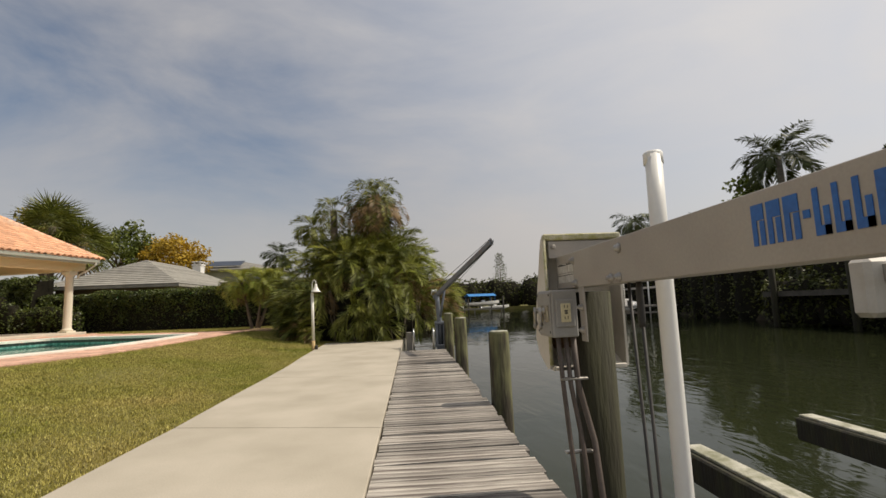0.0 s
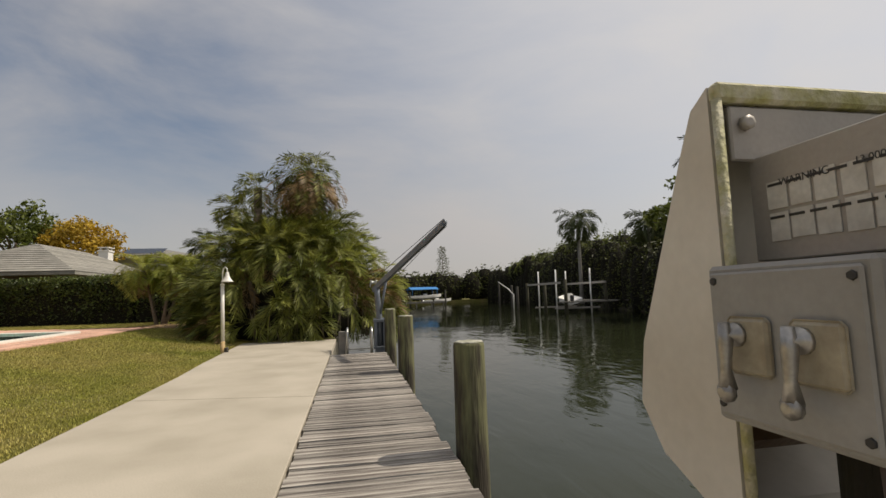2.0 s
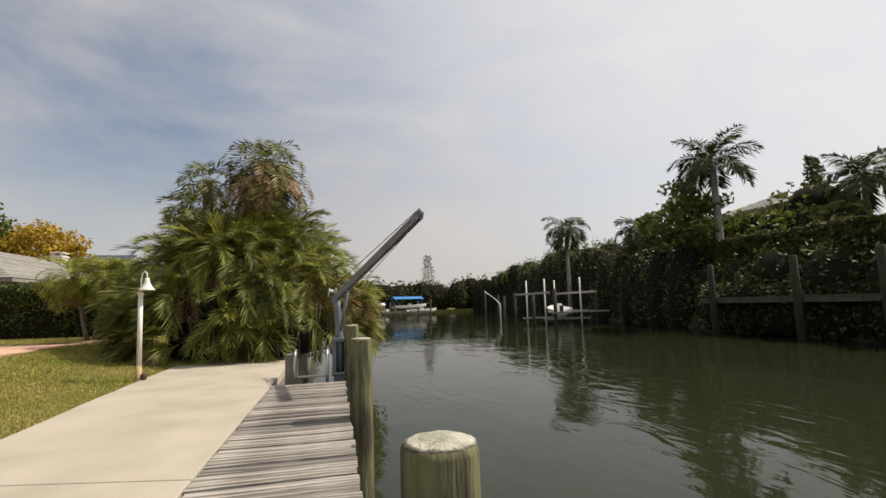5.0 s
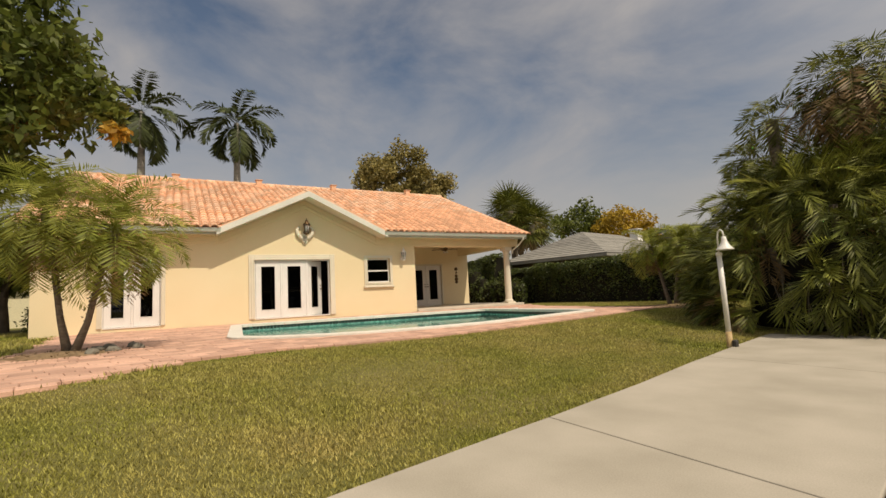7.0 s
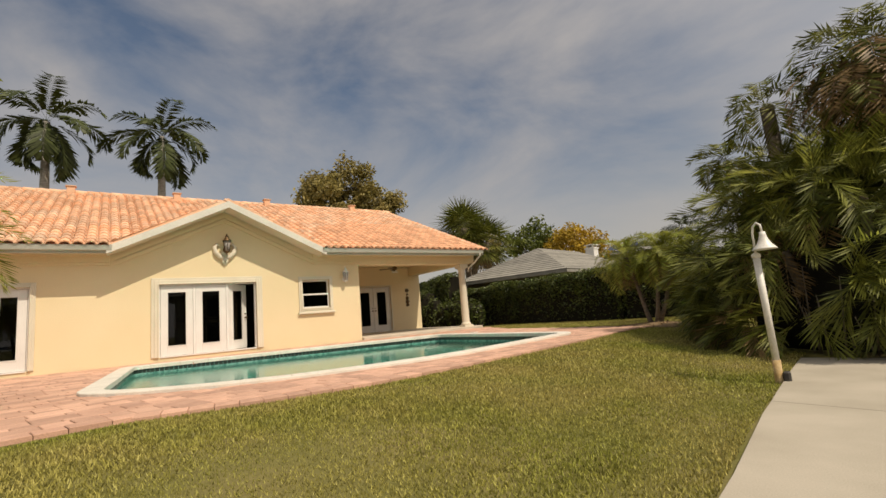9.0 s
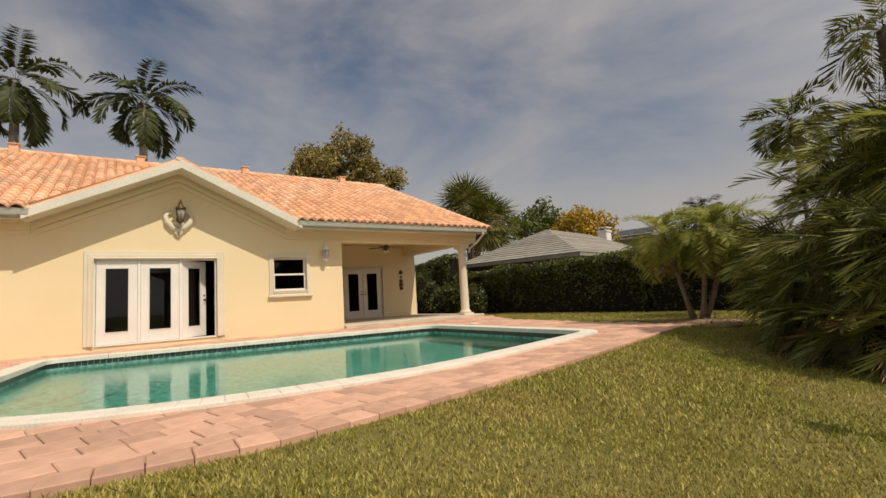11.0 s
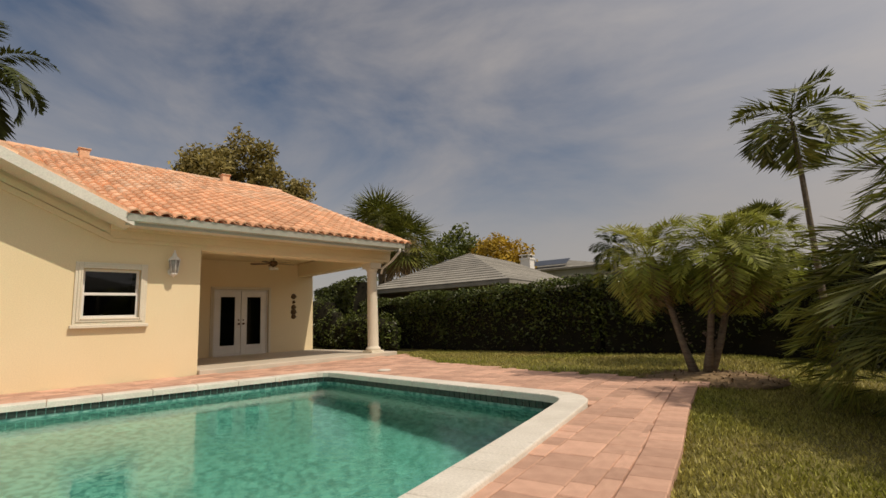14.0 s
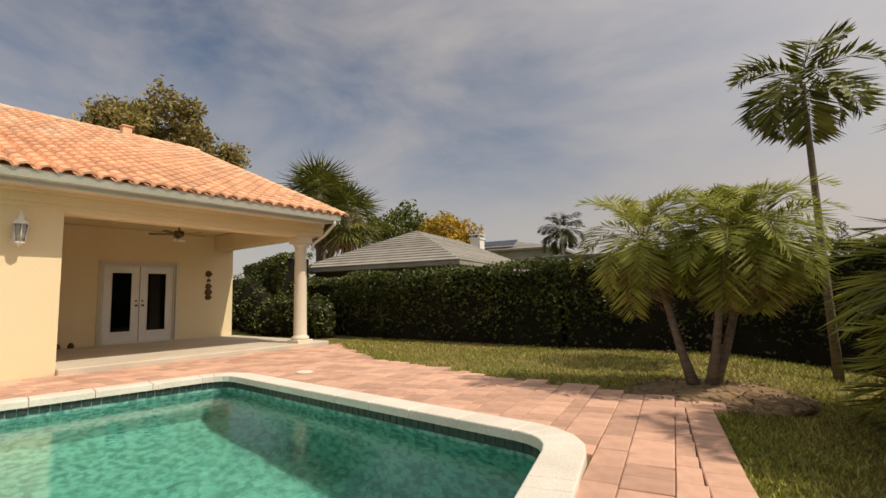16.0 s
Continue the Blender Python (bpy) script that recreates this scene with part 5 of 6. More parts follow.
def yard_lamp():
    root = tagged(new("yard_lamp"), "white gooseneck post lamp with bell shade on the lawn edge", "lamp post")
    x, y = -2.45, 13.0
    root.location = (x, y, gz(x, y))
    bm = bmesh.new()
    tube(bm, [(0.02, 0, -0.2), (0.02, 0, 0.25)], 0.042, 12, 1)
    tube(bm, [(0.02, 0, 0.25), (0.0, 0, 1.40)], 0.036, 12, 0)
    turned(bm, [(0.045, 1.38), (0.045, 1.42), (0.02, 1.44)], 12, (0, 0, 0))
    mesh_ob("post", bm, [M_LAMPW, M_RUST], root)
    bm = bmesh.new()
    tube(bm, [(0, 0, 1.40), (0, 0, 1.66), (0.02, -0.01, 1.74), (0.055, -0.02, 1.77), (0.09, -0.03, 1.74), (0.10, -0.035, 1.66)], 0.012, 8)
    mesh_ob("gooseneck", bm, M_LAMPW, root, True)
    bm = bmesh.new()
    turned(bm, [(0.03, 1.66), (0.035, 1.62), (0.045, 1.58), (0.075, 1.52), (0.115, 1.475), (0.125, 1.46), (0.118, 1.462), (0.07, 1.52), (0.03, 1.57)], 20, (0.10, -0.035, 0))
    mesh_ob("shade", bm, M_LAMPW, root)
    bm = bmesh.new()
    box(bm, 0.06, 0.13, -0.04, 0.04, 0.0, 0.13, 0.015)
    tagged(mesh_ob("outlet_box", bm, M_BLACK, root), "black outlet box")


yard_lamp()
# ---- planting round the lawn ----
def palm_clump():
    """A dense clump of reclining date palms with a tall old head above and a skirt of dead fronds."""
    rng = random.Random(11)
    root = tagged(new("palm_clump"), "dense green clump of feather palms with brown dead fronds", "palm clump")
    root.matrix_world = pose(0.08, 0, 0) @ Matrix.Diagonal((0.90, 0.93, 0.93, 1))
    lv = Leaves()
    bm = bmesh.new()
    heads = []
    for i in range(46):
        a = i * 2.39996
        r = math.sqrt((i + 0.5) / 46)
        x, y = -1.75 + 2.3 * r * math.cos(a), 18.9 + 2.0 * r * math.sin(a)
        z = 3.15 * math.sqrt(max(0.05, 1 - (r * 0.95) ** 4)) + rng.uniform(-0.25, 0.2)
        heads.append((x, y, max(0.75, z)))
    for x, y, z in heads:
        foot = (x * 0.75 - 0.45, 18.9 + (y - 18.9) * 0.75, -0.05)
        tube(bm, [foot, ((foot[0] + x) / 2, (foot[1] + y) / 2, z * 0.55), (x, y, z)], [0.09, 0.075, 0.07], 7)
        lv.crown(rng, (x, y, z), 17, 1.4, 0.40, -0.35, 1.35, 1.5, 26, 0.0115, 0 if rng.random() < 0.75 else 1, fwd=1.0)
        lv.crown(rng, (x, y, z - 0.08), 6, 1.1, 0.32, -1.2, -0.5, 0.8, 15, 0.013, 2 if rng.random() < 0.7 else 0)
    for i in range(46):
        a = rng.uniform(math.pi * 0.95, math.pi * 2.1)
        x, y = -1.75 + 2.75 * math.cos(a), 18.9 + 2.4 * math.sin(a)
        lv.crown(rng, (x, y, rng.uniform(0.35, 1.7)), 7, 1.1, 0.38, -0.7, 1.0, 1.3, 17, 0.0135, rng.choice((0, 0, 0, 0, 1, 2)), facing=a, spread=1.1, fwd=1.0)
    for i in range(40):
        a = rng.uniform(-2.4, 0.1)
        x, y = -1.2 + 2.3 * math.cos(a), 18.7 + 2.2 * math.sin(a)
        tube(bm, [(x, y, -0.03), (x + rng.uniform(-0.3, 0.3), y - rng.uniform(0, 0.35), rng.uniform(0.5, 1.5))], [0.02, 0.008], 5)
    # the tall heads
    for (x, y, z, n, ln) in ((-1.35, 18.5, 5.25, 30, 1.4), (-2.95, 18.7, 4.75, 13, 1.15)):
        tube(bm, [(x, y, -0.05), (x + 0.05, y, z * 0.5), (x, y, z)], [0.17, 0.14, 0.13], 10)
        lv.crown(rng, (x, y, z), n, ln, 0.30, -0.5, 1.4, 2.5, 26, 0.019, 0, curl=1.6)
    for i in range(74):
        a = i * 2.4
        lv.frond(rng, (-1.35 + 0.12 * math.cos(a), 18.5 + 0.12 * math.sin(a), 5.2 - 0.007 * i), a, rng.uniform(-0.9, 0.2), rng.uniform(1.1, 1.75), 1.7, 0.26, 20, 0.019, 2 if i % 5 else 0, curl=2.0)
    mesh_ob("trunk", bm, M_TRUNK, root)
    tagged(lv.ob("foliage", [M_PALM, M_PALM_YOUNG, M_DEAD], root), "arching feather fronds, some dead")
    # solid core painted near-black as the shade between the fronds
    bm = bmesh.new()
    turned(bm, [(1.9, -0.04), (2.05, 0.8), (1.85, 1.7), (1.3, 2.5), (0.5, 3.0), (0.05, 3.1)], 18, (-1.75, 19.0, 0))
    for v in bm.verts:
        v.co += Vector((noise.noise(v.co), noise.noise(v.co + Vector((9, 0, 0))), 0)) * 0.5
    tagged(mesh_ob("thicket", bm, M_FOLIAGE_SHADE, root), "near-black core for the shade inside the clump")


palm_clump()


def pygmy_palm(foot, heads, seed, leaf=0.30, length=1.05, count=44):
    """A pygmy date palm: several leaning trunks from one root, each with a feathery head."""
    rng = random.Random(seed)
    root = tagged(new("date_palm"), "multi-trunk pygmy date palm with feathery arching fronds", "palm tree", "pygmy date palms")
    root.location = foot
    bm, lv = bmesh.new(), Leaves()
    for hx, hy, hz in heads:
        d = Vector((hx, hy, hz)) - Vector(foot)
        pts = [Vector((0.05 * (1 if d.x > 0 else -1), 0, -0.08)), d * 0.3 + Vector((d.x * 0.08, d.y * 0.08, -0.06)), d * 0.65, d]
        tube(bm, pts, [0.08, 0.048, 0.043, 0.065], 10)
        for k in range(60):
            t = rng.uniform(0.25, 1.0)
            p = d * t
            a = rng.uniform(0, 6.28)
            o = Vector((math.cos(a), math.sin(a), 0.5))
            tube(bm, [p + o * 0.035, p + o * 0.07], [0.014, 0.005], 4)
        lv.crown(rng, tuple(d), count, length, leaf, -0.7, 1.45, 1.85, 38, 0.0115, 1, vee=0.35)
        lv.crown(rng, (d.x, d.y, d.z - 0.1), 7, length * 0.8, leaf * 0.9, -1.25, -0.7, 0.6, 20, 0.009, 2)
    mesh_ob("trunk", bm, M_TRUNK, root)
    lv.ob("fronds", [M_PALM, M_PALM_YOUNG, M_DEAD], root)
    return root


pygmy_palm((-5.84, 19.22, 0.28), [(-6.38, 19.25, 2.1), (-5.45, 19.05, 2.1), (-5.15, 19.5, 2.05)], 21, 0.25, 1.0, 30)
pygmy_palm((-9.60, 5.70, 0.28), [(-9.85, 5.35, 2.6), (-9.25, 6.25, 2.3)], 22, 0.28, 1.4, 48)


def mulch(name, x, y, r, seed):
    rng = random.Random(seed)
    lv = Leaves()
    for _ in range(900):
        a, q = rng.uniform(0, 6.28), r * math.sqrt(rng.random())
        p = Vector((x + q * math.cos(a), y + q * math.sin(a), gz(x, y) + 0.03 + 0.10 * (1 - q / r) * rng.random()))
        t = Vector((rng.gauss(0, 1), rng.gauss(0, 1), rng.gauss(0, 0.25))).normalized()
        lv.blade(p - t * 0.05, p + t * 0.05, t.cross(Vector((0, 0, 1))).normalized(), 0.014, 0)
    bm = bmesh.new()
    turned(bm, [(r, -0.02), (r * 0.8, 0.03), (0.1, 0.09)], 20, (x, y, gz(x, y)))
    ob = mesh_ob(name, bm, M_MULCH)
    tagged(ob, "low bed of brown leaf mulch and chips", "mulch bed")
    lv.ob("chips", M_MULCH, ob)


mulch("mulch_bed", -5.75, 19.05, 0.95, 1)
mulch("mulch_bed", -9.5, 5.6, 1.15, 2)
rng = random.Random(77)
for k in range(7):
    bm = bmesh.new()
    bmesh.ops.create_icosphere(bm, subdivisions=2, radius=0.10)
    for v in bm.verts:
        v.co *= 1 + 0.3 * noise.noise(v.co * 14 + Vector((k, 0, 0)))
        v.co.z *= 0.7
    o = mesh_ob("rock", bm, M_SEAWALL, m=pose(-9.45 + 0.16 * k - 0.5, 6.25 + 0.35 * math.sin(k * 1.9), gz(-8, 6) + 0.06, 0, 0, k * 50))
    tagged(o, "small rough grey rock beside the palm", "rock", "palm bed rocks")


def tall_palm(name, label, foot, top, r, fronds, length, leaflet, seed, mats, droop=1.6, mats_i=0, low=-0.7, width=0.03, pairs=22, lean=(0, 0), group="tall palms"):
    rng = random.Random(seed)
    root = tagged(new(name), label, "palm tree", group)
    root.location = foot
    bm, lv = bmesh.new(), Leaves()
    h = top - foot[2]
    d = Vector((lean[0], lean[1], h))
    tube(bm, [(0, 0, -0.2), d * 0.35 + Vector((lean[0] * 0.1, 0, 0)), d * 0.7, d], [r * 1.35, r, r * 0.9, r * 0.7], 12)
    mesh_ob("trunk", bm, mats[1], root)
    lv.crown(rng, tuple(d), fronds, length, leaflet, low, 1.3, droop, pairs, width, 0, curl=1.1)
    lv.ob("fronds", [mats[0], M_DEAD], root)
    return root


# areca trunk takes the darker bark colour in place of shade on grey
tall_palm("areca_palm", "slender grey-trunked palm, trunk darkened for shade, with arching green fronds", (-4.04, 21.5, 0.2), 4.55, 0.05, 16, 1.15, 0.36, 31, (M_PALM, M_TRUNK), 1.8, low=-0.8, width=0.026, pairs=26, lean=(-0.08, 0.0))
tall_palm("royal_palm", "tall royal palm with dark drooping fronds", (-41.5, 11.6, 0.2), 16.2, 0.3, 17, 4.5, 0.8, 32, (M_PALM_FAR, M_TRUNK_GREY), 1.75, width=0.085, pairs=52, low=-0.95)
tall_palm("royal_palm", "tall royal palm with dark drooping fronds", (-40.6, 18.4, 0.2), 16.4, 0.3, 17, 4.5, 0.8, 33, (M_PALM_FAR, M_TRUNK_GREY), 1.75, width=0.085, pairs=52, low=-0.95)
tall_palm("royal_palm", "tall royal palm across the canal", (25.9, 31.2, -0.2), 10.3, 0.26, 20, 3.0, 0.8, 34, (M_PALM_FAR, M_TRUNK_GREY), 1.7, width=0.05, pairs=56, low=-0.35)
tall_palm("queen_palm", "drooping palm across the canal", (26.5, 54.0, -0.2), 9.4, 0.2, 18, 3.2, 0.9, 35, (M_PALM_FAR, M_TRUNK_GREY), 2.3, width=0.05, pairs=48)
tall_palm("queen_palm", "drooping palm across the canal", (27.5, 42.0, -0.2), 7.4, 0.2, 18, 2.6, 0.8, 36, (M_PALM_FAR, M_TRUNK_GREY), 2.0, width=0.05, pairs=48)
tall_palm("queen_palm", "drooping palm across the canal", (29.5, 24.5, -0.2), 7.6, 0.2, 20, 2.4, 0.8, 37, (M_PALM_FAR, M_TRUNK_GREY), 1.6, width=0.05, pairs=48)
tall_palm("queen_palm", "drooping palm across the canal", (30.0, 20.0, -0.2), 6.6, 0.2, 18, 2.2, 0.7, 38, (M_PALM_FAR, M_TRUNK_GREY), 1.6, width=0.05, pairs=48)
tall_palm("coconut_palm", "small distant palm beyond the hedge", (-15.3, 58.0, 0.2), 7.6, 0.18, 15, 2.6, 0.8, 39, (M_PALM_FAR, M_TRUNK_GREY), 1.6, width=0.05, pairs=48)


def sabal(foot, top, seed, r=1.1):
    rng = random.Random(seed)
    root = tagged(new("cabbage_palm"), "cabbage palm with round head of fan leaves", "palm tree", "cabbage palms")
    root.location = foot
    bm, lv = bmesh.new(), Leaves()
    h = top - foot[2]
    tube(bm, [(0, 0, -0.2), (0.05, 0, h * 0.5), (0, 0, h)], [0.2, 0.18, 0.2], 10)
    mesh_ob("trunk", bm, M_TRUNK, root)
    for i in range(40):
        e = 1.4 - 2.5 * i / 39
        lv.fan(rng, (0, 0, h), i * 2.4, e, r * rng.uniform(0.75, 1.0), 22, 0.042, 1 if i > 35 else 0, 1.1)
    lv.ob("fronds", [M_PALM, M_DEAD], root)


sabal((-22.6, 32.2, 0.3), 6.9, 41, 1.9)
sabal((-26.0, 36.5, 0.3), 7.4, 42, 1.4)
sabal((-20.9, 32.4, 0.3), 5.6, 43, 1.6)
sabal((-4.4, 33.0, 0.2), 3.9, 44, 0.7)


def tree(name, label, foot, crown, radii, count, size, mats, seed, extra=(), trunk=0.25):
    """A broad tree: forked trunk, and a crown of many leaf clumps with gaps between."""
    rng = random.Random(seed)
    root = tagged(new(name), label, "tree")
    root.location = foot
    bm, lv = bmesh.new(), Leaves()
    c = Vector(crown) - Vector(foot)
    tips = limbs(bm, rng, (0, 0, -0.2), (c.x * 0.7, c.y * 0.7, c.z * 0.75), trunk, max(radii) * 0.7, 9)
    mesh_ob("trunk", bm, M_BARK, root)
    n = 40
    for i in range(n):
        d = Vector((rng.gauss(0, 1), rng.gauss(0, 1), rng.gauss(0, 1))).normalized()
        k = rng.uniform(0.35, 0.85)
        p = c + Vector((d.x * radii[0], d.y * radii[1], d.z * radii[2])) * k
        s = rng.uniform(0.26, 0.42)
        lv.puff(rng, p, (radii[0] * s, radii[1] * s, radii[2] * s * 0.85), count // n, size, 0, 0.35)
    for p in tips:
        lv.puff(rng, p, (radii[0] * 0.25,) * 3, count // 40, size, 0, 0.3)
    for (x, y, z, r, m, num) in extra:
        lv.puff(rng, Vector((x, y, z)) - Vector(foot), (r, r, r * 0.8), num, size, m, 0.2)
    lv.ob("foliage", mats, root)


tree("umbrella_tree", "large dark broad-leaved tree with orange leaf clusters", (-21.0, 2.2, 0.25), (-20.5, 3.4, 8.4), (4.4, 4.0, 4.6), 7600, 0.40, [M_TREE, M_ORANGE], 51,
     ((-18.2, 6.6, 8.0, 1.3, 0, 260), (-17.8, 7.2, 6.7, 0.5, 1, 90), (-19.2, 5.0, 7.0, 0.5, 1, 60), (-18.0, 7.0, 7.4, 0.8, 0, 160), (-18.6, 5.6, 9.5, 1.2, 0, 200), (-19.8, 4.4, 5.6, 1.6, 0, 420), (-20.5, 2.5, 4.8, 1.8, 0, 420), (-18.9, 5.2, 11.5, 1.4, 0, 260)))
tree("eucalyptus", "olive-green distant tree behind the roof", (-37.0, 32.6, 0.2), (-37.0, 32.4, 12.6), (4.1, 4.2, 4.5), 10000, 0.42, [M_OLIVE], 52, ((-37.0, 38.4, 12.7, 1.9, 0, 1200), (-37.0, 37.6, 10.6, 2.0, 0, 700)), 0.3)
tree("blossom_tree", "yellow blossoming tree beyond the hedge", (-28.5, 58.8, 0.2), (-28.3, 58.8, 8.4), (4.6, 3.6, 3.0), 3600, 0.45, [M_YELLOW], 53, (), 0.3)
tree("shade_tree", "bright green tree beyond the hedge", (-33.5, 57.5, 0.2), (-33.0, 57.5, 9.2), (4.4, 3.6, 3.4), 3200, 0.45, [M_TREE], 54, (), 0.3)
tree("shade_tree", "dark green tree behind the roof corner", (-32.5, 45.0, 0.2), (-32.0, 45.0, 8.2), (3.6, 3.6, 3.6), 3000, 0.42, [M_OLIVE], 55, (), 0.3)
tree("shade_tree", "broad-leaved tree across the canal", (25.5, 34.5, -0.2), (25.0, 33.5, 6.8), (3.2, 3.4, 2.6), 2600, 0.5, [M_TREE], 56, (), 0.25)
tree("shade_tree", "low tree near the street house", (-27.5, 4.5, 0.25), (-27.5, 4.5, 3.2), (2.6, 2.6, 2.2), 1800, 0.4, [M_TREE], 57, (), 0.18)


def pine(foot, top, r, seed):
    rng = random.Random(seed)
    root = tagged(new("pine_tree"), "dark narrow distant conifer", "tree", "distant conifers")
    root.location = foot
    bm, lv = bmesh.new(), Leaves()
    h = top - foot[2]
    tube(bm, [(0, 0, -0.2), (0, 0, h)], [0.22, 0.04], 8)
    mesh_ob("trunk", bm, M_BARK, root)
    for i in range(70):
        t = 0.45 + 0.55 * i / 70
        a = i * 2.4
        q = r * (1.25 - t) * rng.uniform(0.7, 1.2)
        lv.puff(rng, (q * 0.6 * math.cos(a), q * 0.6 * math.sin(a), h * t), (q * 0.55, q * 0.55, 0.35), 26, 0.3, 0, 0.2)
    lv.ob("foliage", M_MANGROVE, root)


pine((35.2, 31.8, -0.2), 11.2, 1.9, 61)
pine((26.5, 139.0, -0.1), 15.5, 4.0, 62)


def hedge(name, label, line, width, height, count, size, mat, seed, lump=0.12, category="hedge"):
    """A clipped hedge along a line: a near-black inner-shade core under a skin of many leaves."""
    rng = random.Random(seed)
    bm = bmesh.new()
    lv = Leaves()
    total = sum((Vector(b[:2]) - Vector(a[:2])).length for a, b in zip(line, line[1:]))
    for a, b in zip(line, line[1:]):
        p, q = Vector(a[:2]), Vector(b[:2])
        d = (q - p)
        ln = d.length
        u = d.normalized()
        w = Vector((u.y, -u.x))
        n = max(1, int(ln / 0.6))
        rows = []
        for i in range(n + 1):
            c = p + d * i / n
            hh = (a[2] + (b[2] - a[2]) * i / n) * height
            k = 1 + 0.1 * noise.noise(Vector((c.x, c.y, 0)))
            o = width / 2 - 0.14
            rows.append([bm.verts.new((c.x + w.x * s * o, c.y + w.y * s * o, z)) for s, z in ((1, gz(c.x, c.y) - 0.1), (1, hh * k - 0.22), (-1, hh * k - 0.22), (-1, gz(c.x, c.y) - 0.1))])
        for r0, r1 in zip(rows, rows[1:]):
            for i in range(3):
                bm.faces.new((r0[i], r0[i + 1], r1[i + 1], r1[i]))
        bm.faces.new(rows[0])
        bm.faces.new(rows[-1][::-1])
        for _ in range(int(count * ln / total)):
            t = rng.uniform(-0.04, 1.04)
            c = p + d * t
            hh = a[2] + (b[2] - a[2]) * t
            f = rng.random()
            if f < 0.62:
                # leaves thin out low down, baring the core's painted shade
                z = height * hh * (rng.random() ** 0.36)
                off, nrm = width / 2, Vector((w.x, w.y, 0.1))
            elif f < 0.9:
                z = height * hh
                off, nrm = rng.uniform(-width / 2, width / 2), Vector((0, 0, 1))
            else:
                z = height * hh * rng.random()
                off, nrm = -width / 2, Vector((-w.x, -w.y, 0.1))
            g = lump * noise.noise(Vector((c.x * 1.3, c.y * 1.3, z * 1.3))) * 2 + rng.uniform(-0.16, 0.02)
            pos = Vector((c.x + w.x * off, c.y + w.y * off, z + gz(c.x, c.y) * 0)) + nrm * g
            if pos.z > gz(c.x, c.y) + 0.02:
                lv.leaf(rng, pos, nrm, size, 0, 0.2)
    ob = tagged(mesh_ob(name, bm, M_FOLIAGE_SHADE), label, category)
    lv.ob("leaves", mat, ob)
    return ob


hedge("hedge", "tall clipped dark green hedge behind the lawn", [(-19.8, 27.6, 1.0), (-13.5, 25.2, 1.0), (-8.2, 24.0, 1.0), (-1.0, 23.7, 1.06)], 1.5, 2.2, 30000, 0.105, M_HEDGE, 71)
hedge("hedge", "dark hedge beyond the porch end", [(-27.0, 32.2, 1.05), (-18.8, 26.5, 1.0)], 1.2, 3.2, 9000, 0.13, M_HEDGE, 73)

hedge("bank_hedge", "tall clipped dark hedge on the far canal bank", [(27.0, 33.0, 1.12), (24.9, 24.0, 1.04), (23.9, 19.0, 1.0), (23.75, 15.5, 0.98)], 2.2, 4.3, 46000, 0.17, M_MANGROVE, 74, 0.2)


def thicket(name, label, specs, size, mat, seed, category="shrubs"):
    rng = random.Random(seed)
    lv = Leaves()
    bm = bmesh.new()
    for x, y, z, rx, ry, rz, n in specs:
        lv.puff(rng, (x, y, z), (rx, ry, rz), n, size, 0, 0.75, 0.3, floor=-1.0)
        # near-black solid core takes the place of shade among the leaves
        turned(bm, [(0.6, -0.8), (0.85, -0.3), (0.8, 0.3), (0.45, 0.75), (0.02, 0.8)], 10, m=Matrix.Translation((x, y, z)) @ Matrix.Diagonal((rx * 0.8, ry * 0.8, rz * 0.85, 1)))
    ob = tagged(mesh_ob(name, bm, M_FOLIAGE_SHADE, smooth=True), label, category, kind="stuff")
    lv.ob("leaves", mat, ob)


rng = random.Random(81)
specs = []
for (xa, ya), (xb, yb) in zip(BANK[1:], BANK[2:]):
    n = int((Vector((xb, yb)) - Vector((xa, ya))).length / 2.6)
    for i in range(n):
        t = i / n
        h = (2.4 if ya + (yb - ya) * t < 31 else 3.8 if ya < 40 else 5.2) * rng.uniform(0.88, 1.12)
        specs.append((xa + (xb - xa) * t + 0.5 + rng.uniform(-0.3, 0.5), ya + (yb - ya) * t, h * 0.34, 2.1, 2.3, h * 1.36, 1400 if ya < 60 else 300))
for y in (-2, 1.2, 17.6):
    specs.append((22.4, y, 1.0, 1.7, 1.7, 3.2, 650))
for k in range(10):
    specs.append((22.0, 16.9 + k * 1.2, 0.4, 1.3, 1.3, 1.8, 700))
thicket("mangroves", "dense mangrove wall on the far canal bank", specs, 0.25, M_MANGROVE, 82)
specs = []
for k in range(22):
    y = 28 + k * 3.6
    specs.append((27.0 + y * 0.08 + rng.uniform(-1, 3), y, rng.uniform(5.2, 6.8) if k < 6 else rng.uniform(5.3, 6.9), 2.8, 2.6, rng.uniform(2.2, 3.0), 480))
for k in range(5):
    specs.append((27.8 + 0.3 * k, 24.5 + k * 2.2, 4.3 + 0.25 * k, 2.0, 1.9, 2.0, 700))
thicket("bank_shrubs", "taller green shrubs behind the mangroves", specs, 0.42, M_TREE, 83)
specs = []
for k in range(26):
    specs.append((-6 + k * 2.4, 128 + rng.uniform(0, 8), rng.uniform(3.0, 4.0), 3.8, 3.0, rng.uniform(4.2, 6.6), 340))
thicket("far_trees", "distant tree line at the canal bend", specs, 0.8, M_MANGROVE, 84, "trees")
specs = []
for k in range(30):
    specs.append((-66 + k * 2.0, 62 + rng.uniform(0, 12), 2.2, 2.6, 2.4, rng.uniform(2.4, 4.6), 200))
for k in range(14):
    specs.append((-44 + rng.uniform(-3, 3), -16 + k * 2.4, 2.0, 2.4, 2.4, rng.uniform(2.2, 3.6), 260))
